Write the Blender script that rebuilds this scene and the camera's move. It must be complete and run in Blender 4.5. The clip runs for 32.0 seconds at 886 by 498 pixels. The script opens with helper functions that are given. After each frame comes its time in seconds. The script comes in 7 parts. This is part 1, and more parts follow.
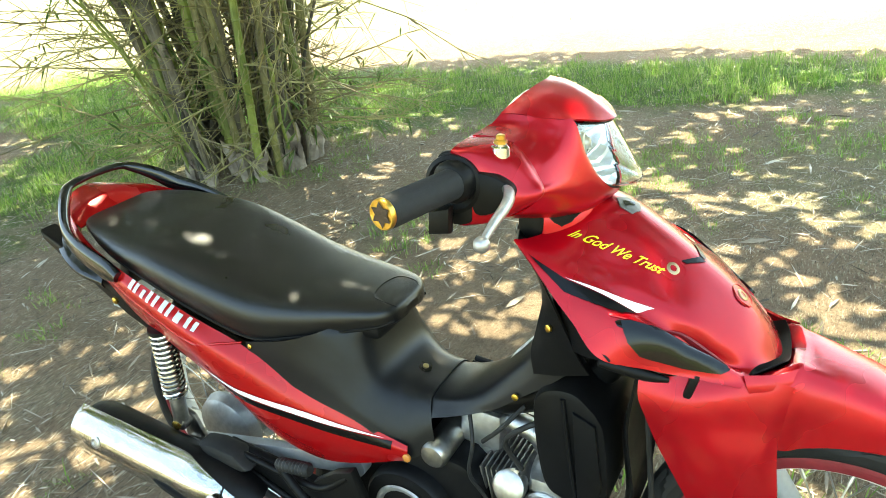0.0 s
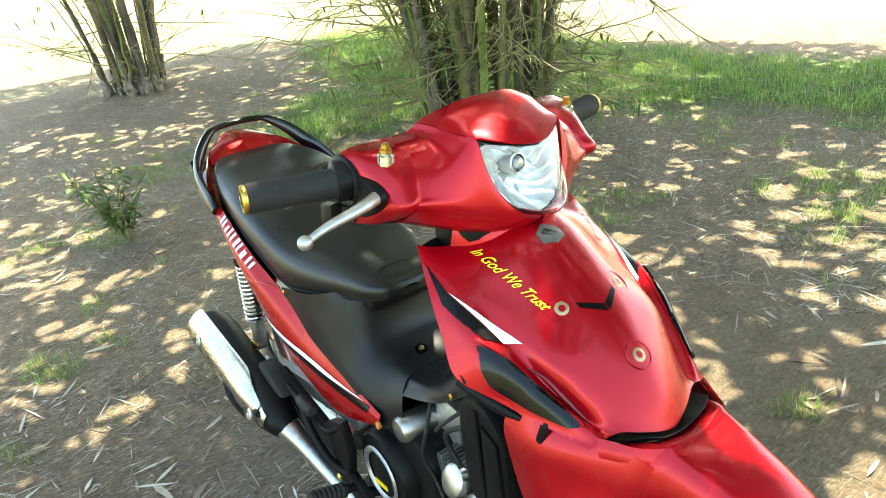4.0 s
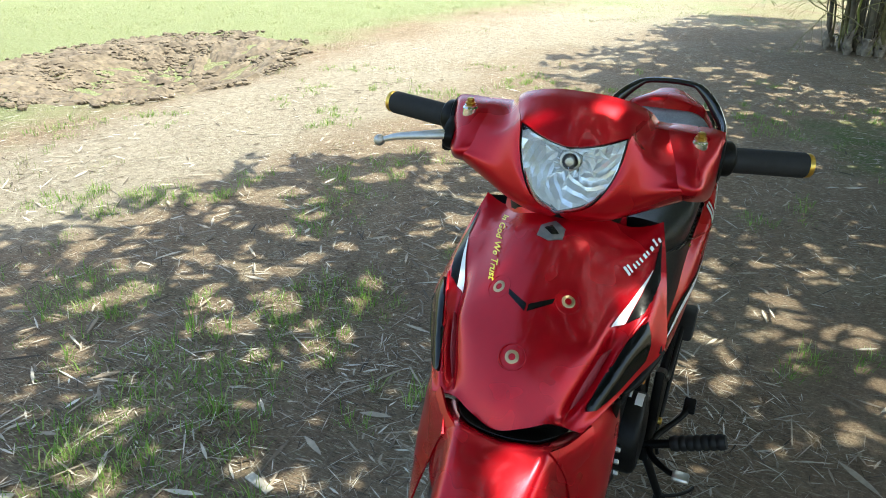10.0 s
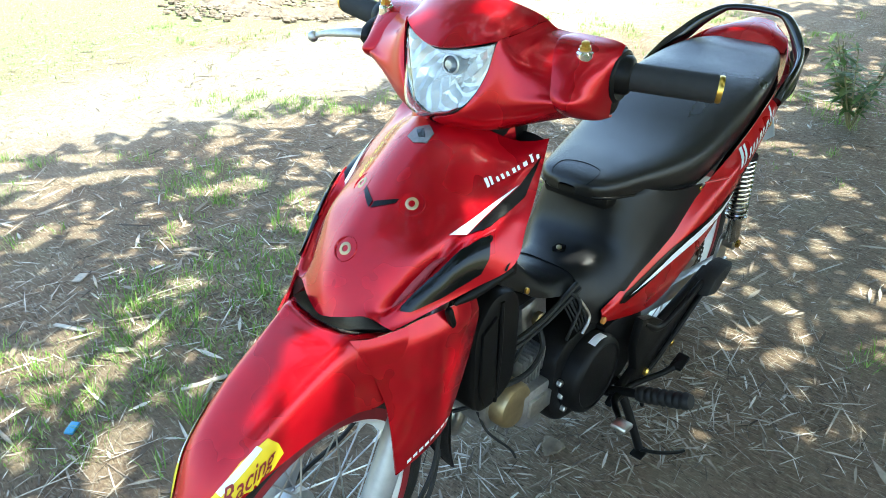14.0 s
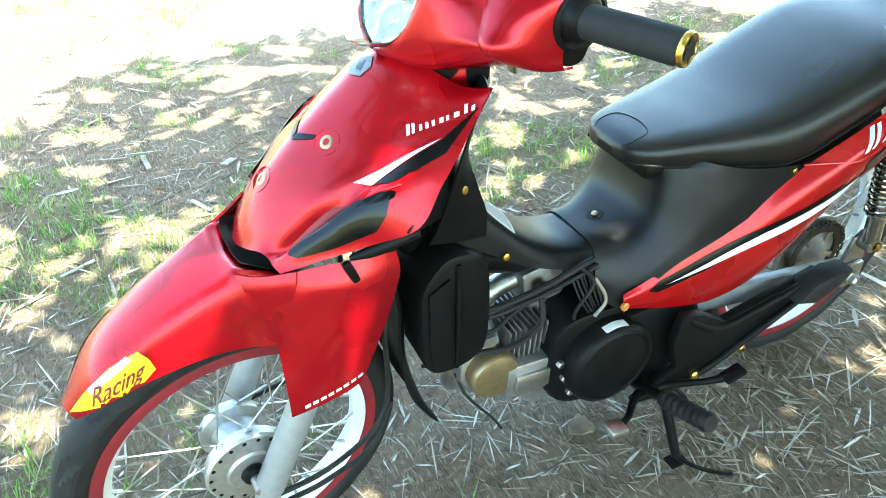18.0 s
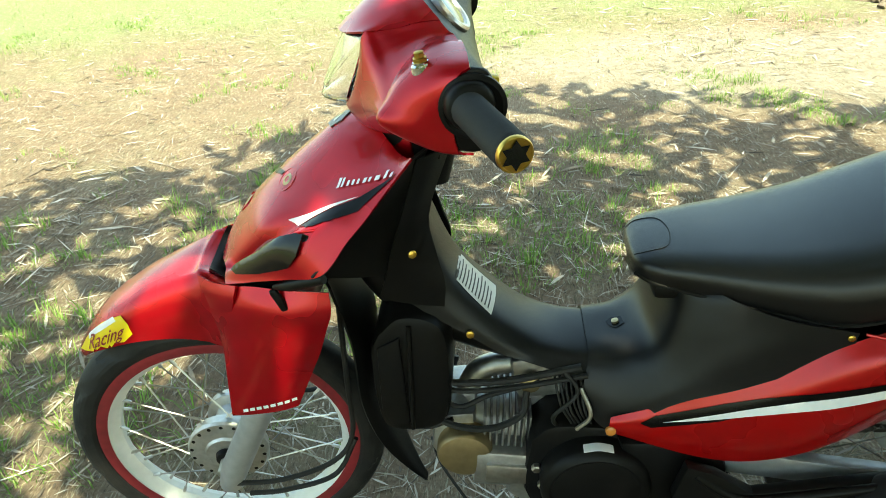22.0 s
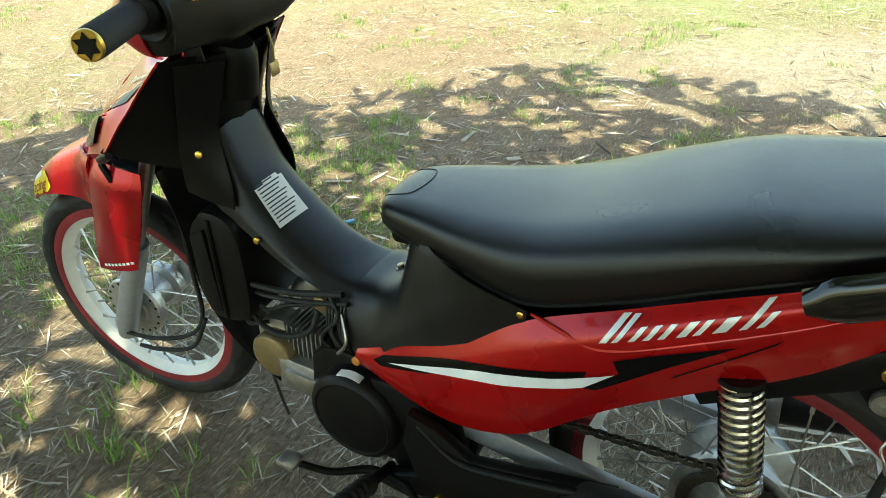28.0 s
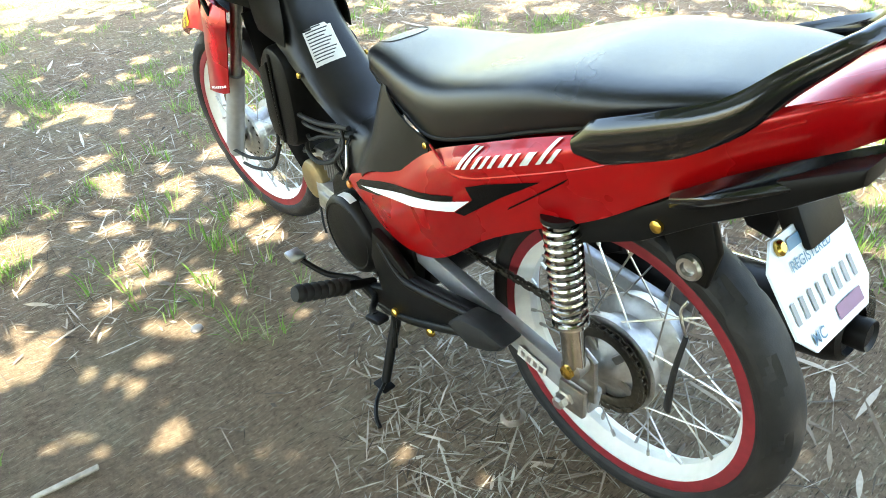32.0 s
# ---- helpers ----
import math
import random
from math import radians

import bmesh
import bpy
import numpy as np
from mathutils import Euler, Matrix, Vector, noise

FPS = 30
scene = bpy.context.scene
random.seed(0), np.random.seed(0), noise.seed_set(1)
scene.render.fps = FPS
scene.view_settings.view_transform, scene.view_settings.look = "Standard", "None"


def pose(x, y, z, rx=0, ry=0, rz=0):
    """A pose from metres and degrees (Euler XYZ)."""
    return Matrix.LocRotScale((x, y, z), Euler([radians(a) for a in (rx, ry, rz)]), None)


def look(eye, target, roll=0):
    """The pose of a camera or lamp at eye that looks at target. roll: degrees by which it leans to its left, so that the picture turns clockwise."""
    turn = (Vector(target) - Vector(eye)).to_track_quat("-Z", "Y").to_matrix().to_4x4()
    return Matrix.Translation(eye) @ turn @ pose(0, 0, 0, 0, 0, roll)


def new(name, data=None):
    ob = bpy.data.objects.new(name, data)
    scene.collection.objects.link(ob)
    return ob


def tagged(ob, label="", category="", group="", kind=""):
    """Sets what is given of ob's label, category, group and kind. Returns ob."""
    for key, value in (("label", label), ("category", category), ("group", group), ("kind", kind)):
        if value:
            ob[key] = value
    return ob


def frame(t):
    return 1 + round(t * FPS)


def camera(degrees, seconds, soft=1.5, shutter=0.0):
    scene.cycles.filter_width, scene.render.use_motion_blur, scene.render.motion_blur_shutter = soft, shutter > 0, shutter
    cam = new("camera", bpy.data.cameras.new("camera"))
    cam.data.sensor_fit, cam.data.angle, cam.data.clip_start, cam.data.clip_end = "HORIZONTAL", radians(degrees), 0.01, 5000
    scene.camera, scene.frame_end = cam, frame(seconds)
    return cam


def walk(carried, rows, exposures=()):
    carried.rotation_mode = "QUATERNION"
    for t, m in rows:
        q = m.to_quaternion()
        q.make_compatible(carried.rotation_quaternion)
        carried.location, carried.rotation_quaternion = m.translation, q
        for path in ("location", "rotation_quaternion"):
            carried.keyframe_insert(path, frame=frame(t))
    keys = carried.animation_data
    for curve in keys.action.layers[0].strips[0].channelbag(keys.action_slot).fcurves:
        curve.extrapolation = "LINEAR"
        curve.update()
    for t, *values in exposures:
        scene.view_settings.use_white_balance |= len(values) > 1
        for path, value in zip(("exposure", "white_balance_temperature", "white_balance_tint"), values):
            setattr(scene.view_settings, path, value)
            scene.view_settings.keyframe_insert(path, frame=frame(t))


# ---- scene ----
import collections

from mathutils.bvhtree import BVHTree

EXPOSURES = [(0.0, 2.63, 8000, -5), (3.0, 2.63, 7900, -6), (5.0, 2.30, 7400, 0), (7.0, 1.95, 7100, 0), (9.0, 1.70, 6900, 0), (10.0, 1.38, 6700, 0), (11.0, 1.55, 6800, 0), (12.0, 1.97, 6400, -2), (13.0, 2.16, 6300, -2), (15.0, 2.27, 6200, -2), (18.0, 3.03, 6400, -10), (19.0, 2.53, 6400, -8), (20.0, 2.10, 7000, -12), (22.0, 1.82, 7900, -14), (24.0, 1.94, 7700, -14), (26.5, 2.10, 7200, -10), (28.0, 1.76, 7800, -8), (29.0, 1.88, 7900, -2), (30.0, 2.08, 7300, -4), (31.0, 2.70, 7200, 2), (32.0, 3.0, 7300, 2)]
cam = camera(63.4, 32.0, soft=0.9)
PATH = [
    (0, (1.283, -0.909, 1.258), (0.287, 0.623, 0.446), -9.3),
    (0.5, (1.306, -0.887, 1.278), (0.294, 0.653, 0.501), -8.9),
    (1, (1.310, -0.867, 1.265), (0.312, 0.656, 0.438), -9.0),
    (1.5, (1.358, -0.860, 1.264), (0.257, 0.577, 0.413), -8.2),
    (2, (1.454, -0.817, 1.256), (0.214, 0.515, 0.427), -8.1),
    (2.5, (1.553, -0.773, 1.280), (0.184, 0.393, 0.404), -5.5),
    (4.5, (1.724, -0.498, 1.240), (0.072, 0.349, 0.495), -8.0),
    (5, (1.792, -0.425, 1.246), (0.042, 0.189, 0.497), -6.1),
    (5.5, (1.854, -0.366, 1.239), (0.058, 0.043, 0.461), -5.0),
    (6, (1.897, -0.315, 1.238), (0.066, -0.008, 0.494), -4.9),
    (6.5, (1.917, -0.227, 1.251), (0.067, 0.016, 0.529), -2.2),
    (7, (1.908, -0.158, 1.249), (0.085, -0.017, 0.438), -1.7),
    (7.5, (1.907, -0.090, 1.256), (0.074, -0.082, 0.456), -4.5),
    (8, (1.946, 0.010, 1.254), (0.134, -0.183, 0.430), -3.7),
    (8.5, (2.008, 0.099, 1.261), (0.241, -0.336, 0.433), -1.7),
    (9, (2.004, 0.156, 1.250), (0.257, -0.373, 0.434), -1.0),
    (9.5, (1.967, 0.223, 1.243), (0.288, -0.453, 0.393), 0.2),
    (10, (1.940, 0.261, 1.264), (0.269, -0.470, 0.443), 1.0),
    (10.5, (1.939, 0.304, 1.253), (0.295, -0.459, 0.408), -0.0),
    (11, (1.938, 0.386, 1.268), (0.339, -0.510, 0.470), -0.4),
    (11.5, (1.929, 0.499, 1.261), (0.445, -0.488, 0.353), -0.4),
    (12, (1.901, 0.576, 1.238), (0.495, -0.460, 0.263), 0.8),
    (12.5, (1.823, 0.626, 1.225), (0.437, -0.468, 0.285), 0.3),
    (13, (1.743, 0.680, 1.211), (0.424, -0.464, 0.235), 0.8),
    (13.5, (1.705, 0.691, 1.217), (0.378, -0.446, 0.244), 0.4),
    (14, (1.700, 0.703, 1.220), (0.410, -0.476, 0.247), 0.1),
    (14.5, (1.677, 0.739, 1.219), (0.461, -0.528, 0.262), -0.5),
    (15, (1.623, 0.836, 1.224), (0.553, -0.524, 0.222), 0.6),
    (15.5, (1.590, 0.919, 1.231), (0.572, -0.464, 0.206), 2.5),
    (17.5, (1.316, 0.852, 1.208), (0.498, -0.547, 0.037), -1.5),
    (18, (1.274, 0.872, 1.203), (0.612, -0.617, 0.043), -2.4),
    (18.5, (1.197, 0.903, 1.207), (0.709, -0.671, 0.074), -1.8),
    (19, (1.138, 0.931, 1.218), (0.724, -0.692, 0.126), -1.2),
    (19.5, (1.088, 0.923, 1.213), (0.712, -0.741, 0.168), -3.0),
    (20, (1.016, 0.896, 1.192), (0.748, -0.797, 0.160), -1.0),
    (20.5, (0.972, 0.884, 1.189), (0.755, -0.821, 0.167), -0.9),
    (21, (0.935, 0.893, 1.201), (0.752, -0.842, 0.224), -2.2),
    (21.5, (0.869, 0.919, 1.207), (0.866, -0.820, 0.221), -2.1),
    (22, (0.779, 0.953, 1.204), (0.941, -0.763, 0.188), -3.2),
    (22.5, (0.703, 0.959, 1.197), (0.859, -0.761, 0.189), -2.6),
    (23, (0.657, 0.922, 1.170), (0.918, -0.784, 0.160), -0.8),
    (23.5, (0.586, 0.899, 1.157), (0.897, -0.795, 0.141), 0.9),
    (24, (0.542, 0.893, 1.162), (0.880, -0.784, 0.127), -0.5),
    (24.5, (0.491, 0.895, 1.158), (0.939, -0.736, 0.091), -1.8),
    (26.5, (0.215, 0.898, 1.143), (0.954, -0.651, 0.117), -0.8),
    (27, (0.175, 0.848, 1.125), (0.900, -0.677, 0.055), 0.0),
    (27.5, (0.124, 0.829, 1.127), (0.871, -0.706, 0.085), -1.8),
    (28, (0.046, 0.852, 1.138), (0.893, -0.642, 0.113), -2.8),
    (28.5, (-0.037, 0.884, 1.133), (0.933, -0.477, 0.035), -1.0),
    (29, (-0.120, 0.899, 1.134), (0.907, -0.421, 0.038), -1.8),
    (29.5, (-0.160, 0.878, 1.127), (0.965, -0.407, 0.087), -3.8),
    (30, (-0.195, 0.818, 1.099), (0.982, -0.404, 0.039), -2.6),
    (30.5, (-0.231, 0.798, 1.095), (0.938, -0.411, 0.014), -3.1),
    (31, (-0.307, 0.784, 1.096), (0.914, -0.366, 0.006), -1.6),
    (31.5, (-0.396, 0.746, 1.089), (0.869, -0.286, -0.067), -2.1),
    (32, (-0.441, 0.747, 1.100), (0.842, -0.246, -0.069), -4.4),
]
walk(cam, [(t, look(eye, target, roll)) for t, eye, target, roll in PATH], EXPOSURES)

# ---------------------------------------------------------------- light
SUN_EL, SUN_AZ = radians(66), radians(122)      # height, and turn from +x towards +y
SUN_WAY = Vector((math.cos(SUN_EL) * math.cos(SUN_AZ), math.cos(SUN_EL) * math.sin(SUN_AZ), math.sin(SUN_EL)))
world = bpy.data.worlds.new("sky")
scene.world = world
world.use_nodes = True
wn = world.node_tree.nodes
sky = wn.new("ShaderNodeTexSky")
sky.sky_type, sky.sun_disc = "NISHITA", False
sky.sun_elevation, sky.sun_rotation = SUN_EL, radians(90) - SUN_AZ
sky.dust_density, sky.ozone_density = 2.0, 1.0
world.node_tree.links.new(sky.outputs[0], wn["Background"].inputs[0])
wn["Background"].inputs[1].default_value = 0.21
sun = new("sun", bpy.data.lights.new("sun", "SUN"))
sun.data.energy, sun.data.angle, sun.data.color = 4.6, radians(0.53), (1.0, 0.96, 0.88)
sun.matrix_world = look(SUN_WAY * 30, (0, 0, 0))


# ---------------------------------------------------------------- materials
def material(name, colour, rough=0.5, metal=0.0, vary=0.12, scale=30.0, bump=0.0, bump_scale=200.0, second=None, mix_scale=4.0,
             coat=0.0, rough_vary=0.1, spec=0.5, through_light=0.0):
    """A surface with colour and gloss that vary at two scales, and fine relief."""
    m = bpy.data.materials.new(name)
    m.use_nodes = True
    nt = m.node_tree
    b = nt.nodes["Principled BSDF"]
    co = nt.nodes.new("ShaderNodeTexCoord")
    fine = nt.nodes.new("ShaderNodeTexNoise")
    fine.inputs["Scale"].default_value, fine.inputs["Detail"].default_value = scale, 6.0
    wide = nt.nodes.new("ShaderNodeTexNoise")
    wide.inputs["Scale"].default_value, wide.inputs["Detail"].default_value = mix_scale, 3.0
    nt.links.new(co.outputs["Object"], fine.inputs["Vector"])
    nt.links.new(co.outputs["Object"], wide.inputs["Vector"])
    ramp = nt.nodes.new("ShaderNodeValToRGB")
    ramp.color_ramp.elements[0].position, ramp.color_ramp.elements[1].position = 0.38, 0.62
    other = second or tuple(c * (1 - vary * 2) for c in colour)
    ramp.color_ramp.elements[0].color, ramp.color_ramp.elements[1].color = (*other, 1), (*colour, 1)
    nt.links.new(wide.outputs["Fac"], ramp.inputs["Fac"])
    hsv = nt.nodes.new("ShaderNodeHueSaturation")
    val = nt.nodes.new("ShaderNodeMapRange")
    val.inputs["From Min"].default_value, val.inputs["From Max"].default_value = 0.3, 0.7
    val.inputs["To Min"].default_value, val.inputs["To Max"].default_value = 1 - vary, 1 + vary
    nt.links.new(fine.outputs["Fac"], val.inputs["Value"])
    nt.links.new(val.outputs["Result"], hsv.inputs["Value"])
    nt.links.new(ramp.outputs["Color"], hsv.inputs["Color"])
    nt.links.new(hsv.outputs["Color"], b.inputs["Base Color"])
    rv = nt.nodes.new("ShaderNodeMapRange")
    rv.inputs["From Min"].default_value, rv.inputs["From Max"].default_value = 0.3, 0.7
    rv.inputs["To Min"].default_value = max(0.02, rough * (1 - rough_vary))
    rv.inputs["To Max"].default_value = min(1.0, rough * (1 + rough_vary) + 0.01)
    nt.links.new(wide.outputs["Fac"], rv.inputs["Value"])
    nt.links.new(rv.outputs["Result"], b.inputs["Roughness"])
    b.inputs["Metallic"].default_value = metal
    b.inputs["Specular IOR Level"].default_value = spec
    b.inputs["Coat Weight"].default_value, b.inputs["Coat Roughness"].default_value = coat, min(0.3, rough * 0.3)
    if bump:
        grain = nt.nodes.new("ShaderNodeTexNoise")
        grain.inputs["Scale"].default_value, grain.inputs["Detail"].default_value = bump_scale, 4.0
        nt.links.new(co.outputs["Object"], grain.inputs["Vector"])
        bn = nt.nodes.new("ShaderNodeBump")
        bn.inputs["Strength"].default_value, bn.inputs["Distance"].default_value = bump, 0.002
        nt.links.new(grain.outputs["Fac"], bn.inputs["Height"])
        nt.links.new(bn.outputs["Normal"], b.inputs["Normal"])
    if through_light:
        b.inputs["Transmission Weight"].default_value = 0.0
        b.inputs["Subsurface Weight"].default_value = 0.0
    return m


RED = material("red_lacquer", (0.42, 0.0012, 0.010), 0.27, 0.55, 0.04, 60, 0.0, second=(0.35, 0.001, 0.008), coat=0.42, mix_scale=6, spec=0.2)
RED_SIDE = material("red_plain_lacquer", (0.42, 0.003, 0.005), 0.27, 0.30, 0.04, 60, second=(0.35, 0.0025, 0.005), coat=0.40, mix_scale=6, spec=0.2)
BLACK = material("satin_black_plastic", (0.0045, 0.0045, 0.005), 0.42, 0.0, 0.2, 90, 0.12, 900, second=(0.006, 0.0055, 0.005), spec=0.14, mix_scale=9)
GREY_PLASTIC = material("worn_dark_plastic", (0.008, 0.008, 0.009), 0.33, 0.0, 0.15, 70, 0.12, 1200, second=(0.0055, 0.0055, 0.006), mix_scale=7, spec=0.28)
GLOSS_BLACK = material("gloss_black_paint", (0.004, 0.004, 0.0045), 0.14, 0.0, 0.1, 50, coat=0.3)
VINYL = material("black_vinyl", (0.0045, 0.0045, 0.005), 0.30, 0.0, 0.15, 80, 0.2, 1500, second=(0.004, 0.004, 0.0045), mix_scale=8, spec=0.42, coat=0.12)
RUBBER = material("black_rubber", (0.007, 0.007, 0.007), 0.62, 0.0, 0.25, 60, 0.2, 500, second=(0.013, 0.012, 0.011), mix_scale=12, spec=0.35)
GRIP = material("foam_grip", (0.010, 0.010, 0.011), 0.75, 0.0, 0.2, 90, 0.3, 900)
CHROME = material("chrome", (0.80, 0.80, 0.78), 0.07, 1.0, 0.03, 30, rough_vary=0.5)
BRIGHT_WIRE = material("bright_spring_wire", (0.62, 0.60, 0.56), 0.20, 1.0, 0.1, 60)
STEEL = material("dull_steel", (0.52, 0.51, 0.49), 0.35, 1.0, 0.15, 80, 0.1, 300, second=(0.40, 0.38, 0.35))
ALLOY = material("cast_alloy", (0.50, 0.50, 0.49), 0.38, 0.9, 0.12, 90, 0.3, 700, second=(0.40, 0.39, 0.38), mix_scale=14)
DARK_ALLOY = material("dark_alloy", (0.26, 0.25, 0.24), 0.45, 0.85, 0.25, 70, 0.3, 500, second=(0.13, 0.125, 0.12), mix_scale=20)
SILVER = material("silver_paint", (0.42, 0.43, 0.44), 0.35, 0.6, 0.08, 60, second=(0.36, 0.36, 0.36))
NAME_SILVER = material("pale_silver_decal", (0.66, 0.68, 0.66), 0.3, 0.25, 0.05, 60)
BRASS = material("dull_brass", (0.38, 0.29, 0.16), 0.38, 0.9, 0.12, 60, second=(0.38, 0.30, 0.17))
GOLD = material("gold_anodised", (0.68, 0.44, 0.10), 0.28, 1.0, 0.1, 120)
WHITE = material("white_paint", (0.78, 0.78, 0.75), 0.4, 0.0, 0.05, 60, second=(0.66, 0.65, 0.60))
WHITE_TAPE = material("white_decal", (0.80, 0.80, 0.80), 0.3, 0.0, 0.03, 60)
BLACK_TAPE = material("black_decal", (0.002, 0.002, 0.0025), 0.22, 0.0, 0.05, 60, spec=0.2)
# real dark red on rims and print; painted shade in bolt cups and vents
RIM_AND_SHADE_RED = material("dark_red_paint_and_shade", (0.24, 0.012, 0.020), 0.5, 0.0, 0.15, 60, second=(0.17, 0.010, 0.016))
YELLOW = material("yellow_decal", (0.80, 0.58, 0.02), 0.35, 0.0, 0.05, 60)
LIME = material("lime_yellow_decal", (0.78, 0.72, 0.03), 0.35, 0.0, 0.05, 60)
SMOKE = material("smoked_lens", (0.0015, 0.002, 0.003), 0.09, 0.0, 0.2, 120, spec=0.3)
AMBER = material("amber_lens", (0.55, 0.20, 0.04), 0.2, 0.0, 0.1, 60)
CHAIN = material("oily_chain", (0.10, 0.085, 0.065), 0.5, 0.8, 0.3, 150)
PAPER = material("paper_label", (0.70, 0.68, 0.64), 0.5, 0.0, 0.06, 60)
INK = material("dark_ink", (0.03, 0.03, 0.035), 0.5)
INK_BLUE = material("blue_ink", (0.10, 0.22, 0.34), 0.5)
INK_PURPLE = material("purple_ink", (0.24, 0.12, 0.22), 0.5)
PLATE = material("plate_white", (0.62, 0.68, 0.74), 0.35, 0.0, 0.05, 40)
REFLECTOR = material("lamp_reflector", (0.88, 0.90, 0.93), 0.22, 0.65, 0.05, 60)
LENS = bpy.data.materials.new("clear_lens")
LENS.use_nodes = True
_l = LENS.node_tree.nodes["Principled BSDF"]
_l.inputs["Base Color"].default_value = (0.95, 0.97, 0.97, 1)
_l.inputs["Roughness"].default_value, _l.inputs["Transmission Weight"].default_value, _l.inputs["IOR"].default_value = 0.02, 1.0, 1.3


# ---------------------------------------------------------------- mesh helpers
def part(name, bm, mat, parent=None, label="", smooth=True):
    """Links a bmesh as one mesh object under a thing or a part."""
    me = bpy.data.meshes.new(name)
    bm.normal_update()
    bm.to_mesh(me)
    bm.free()
    me.materials.append(mat)
    if smooth:
        me.shade_smooth()
        me.set_sharp_from_angle(angle=radians(38))
    ob = new(name, me)
    if parent:
        ob.parent = parent
    if label:
        ob["label"] = label
    return ob


def spline(pts, n):
    """n points at even steps of a Catmull-Rom curve through pts."""
    pts = [Vector(p) for p in pts]
    k, out = len(pts) - 1, []
    for i in range(n):
        f = i * k / (n - 1)
        j = min(int(f), k - 1)
        f -= j
        b, c = pts[j], pts[j + 1]
        a = pts[j - 1] if j > 0 else b * 2 - c
        d = pts[j + 2] if j + 2 <= k else c * 2 - b
        out.append(0.5 * ((2 * b) + (c - a) * f + (2 * a - 5 * b + 4 * c - d) * f * f + (3 * b - a - 3 * c + d) * f ** 3))
    return out


def grid(bm, rows, close=False, flip=False):
    vs = [[bm.verts.new(p) for p in r] for r in rows]
    for i in range(len(vs) - 1):
        n = len(vs[i])
        for j in range(n if close else n - 1):
            q = [vs[i][j], vs[i][(j + 1) % n], vs[i + 1][(j + 1) % n], vs[i + 1][j]]
            bm.faces.new(q[::-1] if flip else q)
    return vs


def even(pts, n):
    """n points at even steps along straight pieces through pts."""
    pts, out = [Vector(p) for p in pts], []
    for i in range(n):
        f = i * (len(pts) - 1) / (n - 1)
        j = min(int(f), len(pts) - 2)
        out.append(pts[j].lerp(pts[j + 1], f - j))
    return out


def sheet(net, nu=24, nv=12, mirror=False, thick=0.003, both=False, crisp=False):
    """A smooth shell through a net of control points, with thickness. mirror: whole across y = 0; both: the same at both sides."""
    bm = bmesh.new()
    if mirror:
        net = [[(p[0], -p[1], p[2]) for p in list(r)[:0:-1]] + list(r) for r in net]
        nv = nv * 2 - 1
    lines = [even(r, nv) if crisp else spline(r, nv) for r in net]
    cols = [spline([l[j] for l in lines], nu) for j in range(nv)]
    rows = [[cols[j][i] for j in range(nv)] for i in range(nu)]
    grid(bm, rows)
    if both:
        grid(bm, [[Vector((p.x, -p.y, p.z)) for p in r] for r in rows], flip=True)
    bmesh.ops.remove_doubles(bm, verts=bm.verts, dist=0.0004)
    if thick:
        bmesh.ops.solidify(bm, geom=bm.faces[:], thickness=thick)
    bmesh.ops.recalc_face_normals(bm, faces=bm.faces)
    return bm


def tube(pts, r, seg=10, n=0, bm=None, cap=True, flat=1.0):
    """A pipe along pts; r a radius or one for each point."""
    bm = bm or bmesh.new()
    rs = list(r) if isinstance(r, (list, tuple)) else [r] * len(pts)
    if n:
        rs = [v.x for v in spline([(a, 0, 0) for a in rs], n)]
        pts = spline(pts, n)
    pts = [Vector(p) for p in pts]
    up, rows = None, []
    for i, p in enumerate(pts):
        d = (pts[min(i + 1, len(pts) - 1)] - pts[max(i - 1, 0)]).normalized()
        if up is None:
            up = d.orthogonal().normalized()
        up = (up - d * up.dot(d)).normalized()
        side = d.cross(up)
        rows.append([p + (up * math.cos(a) * flat + side * math.sin(a)) * rs[i] for a in (2 * math.pi * k / seg for k in range(seg))])
    vs = grid(bm, rows, close=True)
    if cap:
        bm.faces.new(vs[0][::-1])
        bm.faces.new(vs[-1])
    return bm


def lathe(profile, m=None, seg=32, bm=None, cap=True):
    """Turns (radius, height) pairs round the z axis of the pose m."""
    bm = bm or bmesh.new()
    m = m or Matrix()
    rows = [[m @ Vector((r * math.cos(a), r * math.sin(a), h)) for a in (2 * math.pi * k / seg for k in range(seg))] for r, h in profile]
    vs = grid(bm, rows, close=True)
    if cap:
        for row, turn in ((vs[0], -1), (vs[-1], 1)):
            bm.faces.new(row[::turn])
    bmesh.ops.recalc_face_normals(bm, faces=bm.faces)
    return bm


def block(size, m=None, bevel=0.003, bm=None, seg=2):
    """A box with rounded edges at the pose m."""
    own = bmesh.new()
    bmesh.ops.create_cube(own, size=1.0)
    own.transform(Matrix.Diagonal((*size, 1)))
    if bevel:
        bmesh.ops.bevel(own, geom=own.edges[:], offset=min(bevel, min(size) * 0.45), segments=seg, affect="EDGES", profile=0.5)
    own.transform(m or Matrix())
    return join(bm, own)


def join(bm, own):
    if bm is None:
        return own
    me = bpy.data.meshes.new("tmp")
    own.to_mesh(me)
    own.free()
    bm.from_mesh(me)
    bpy.data.meshes.remove(me)
    return bm


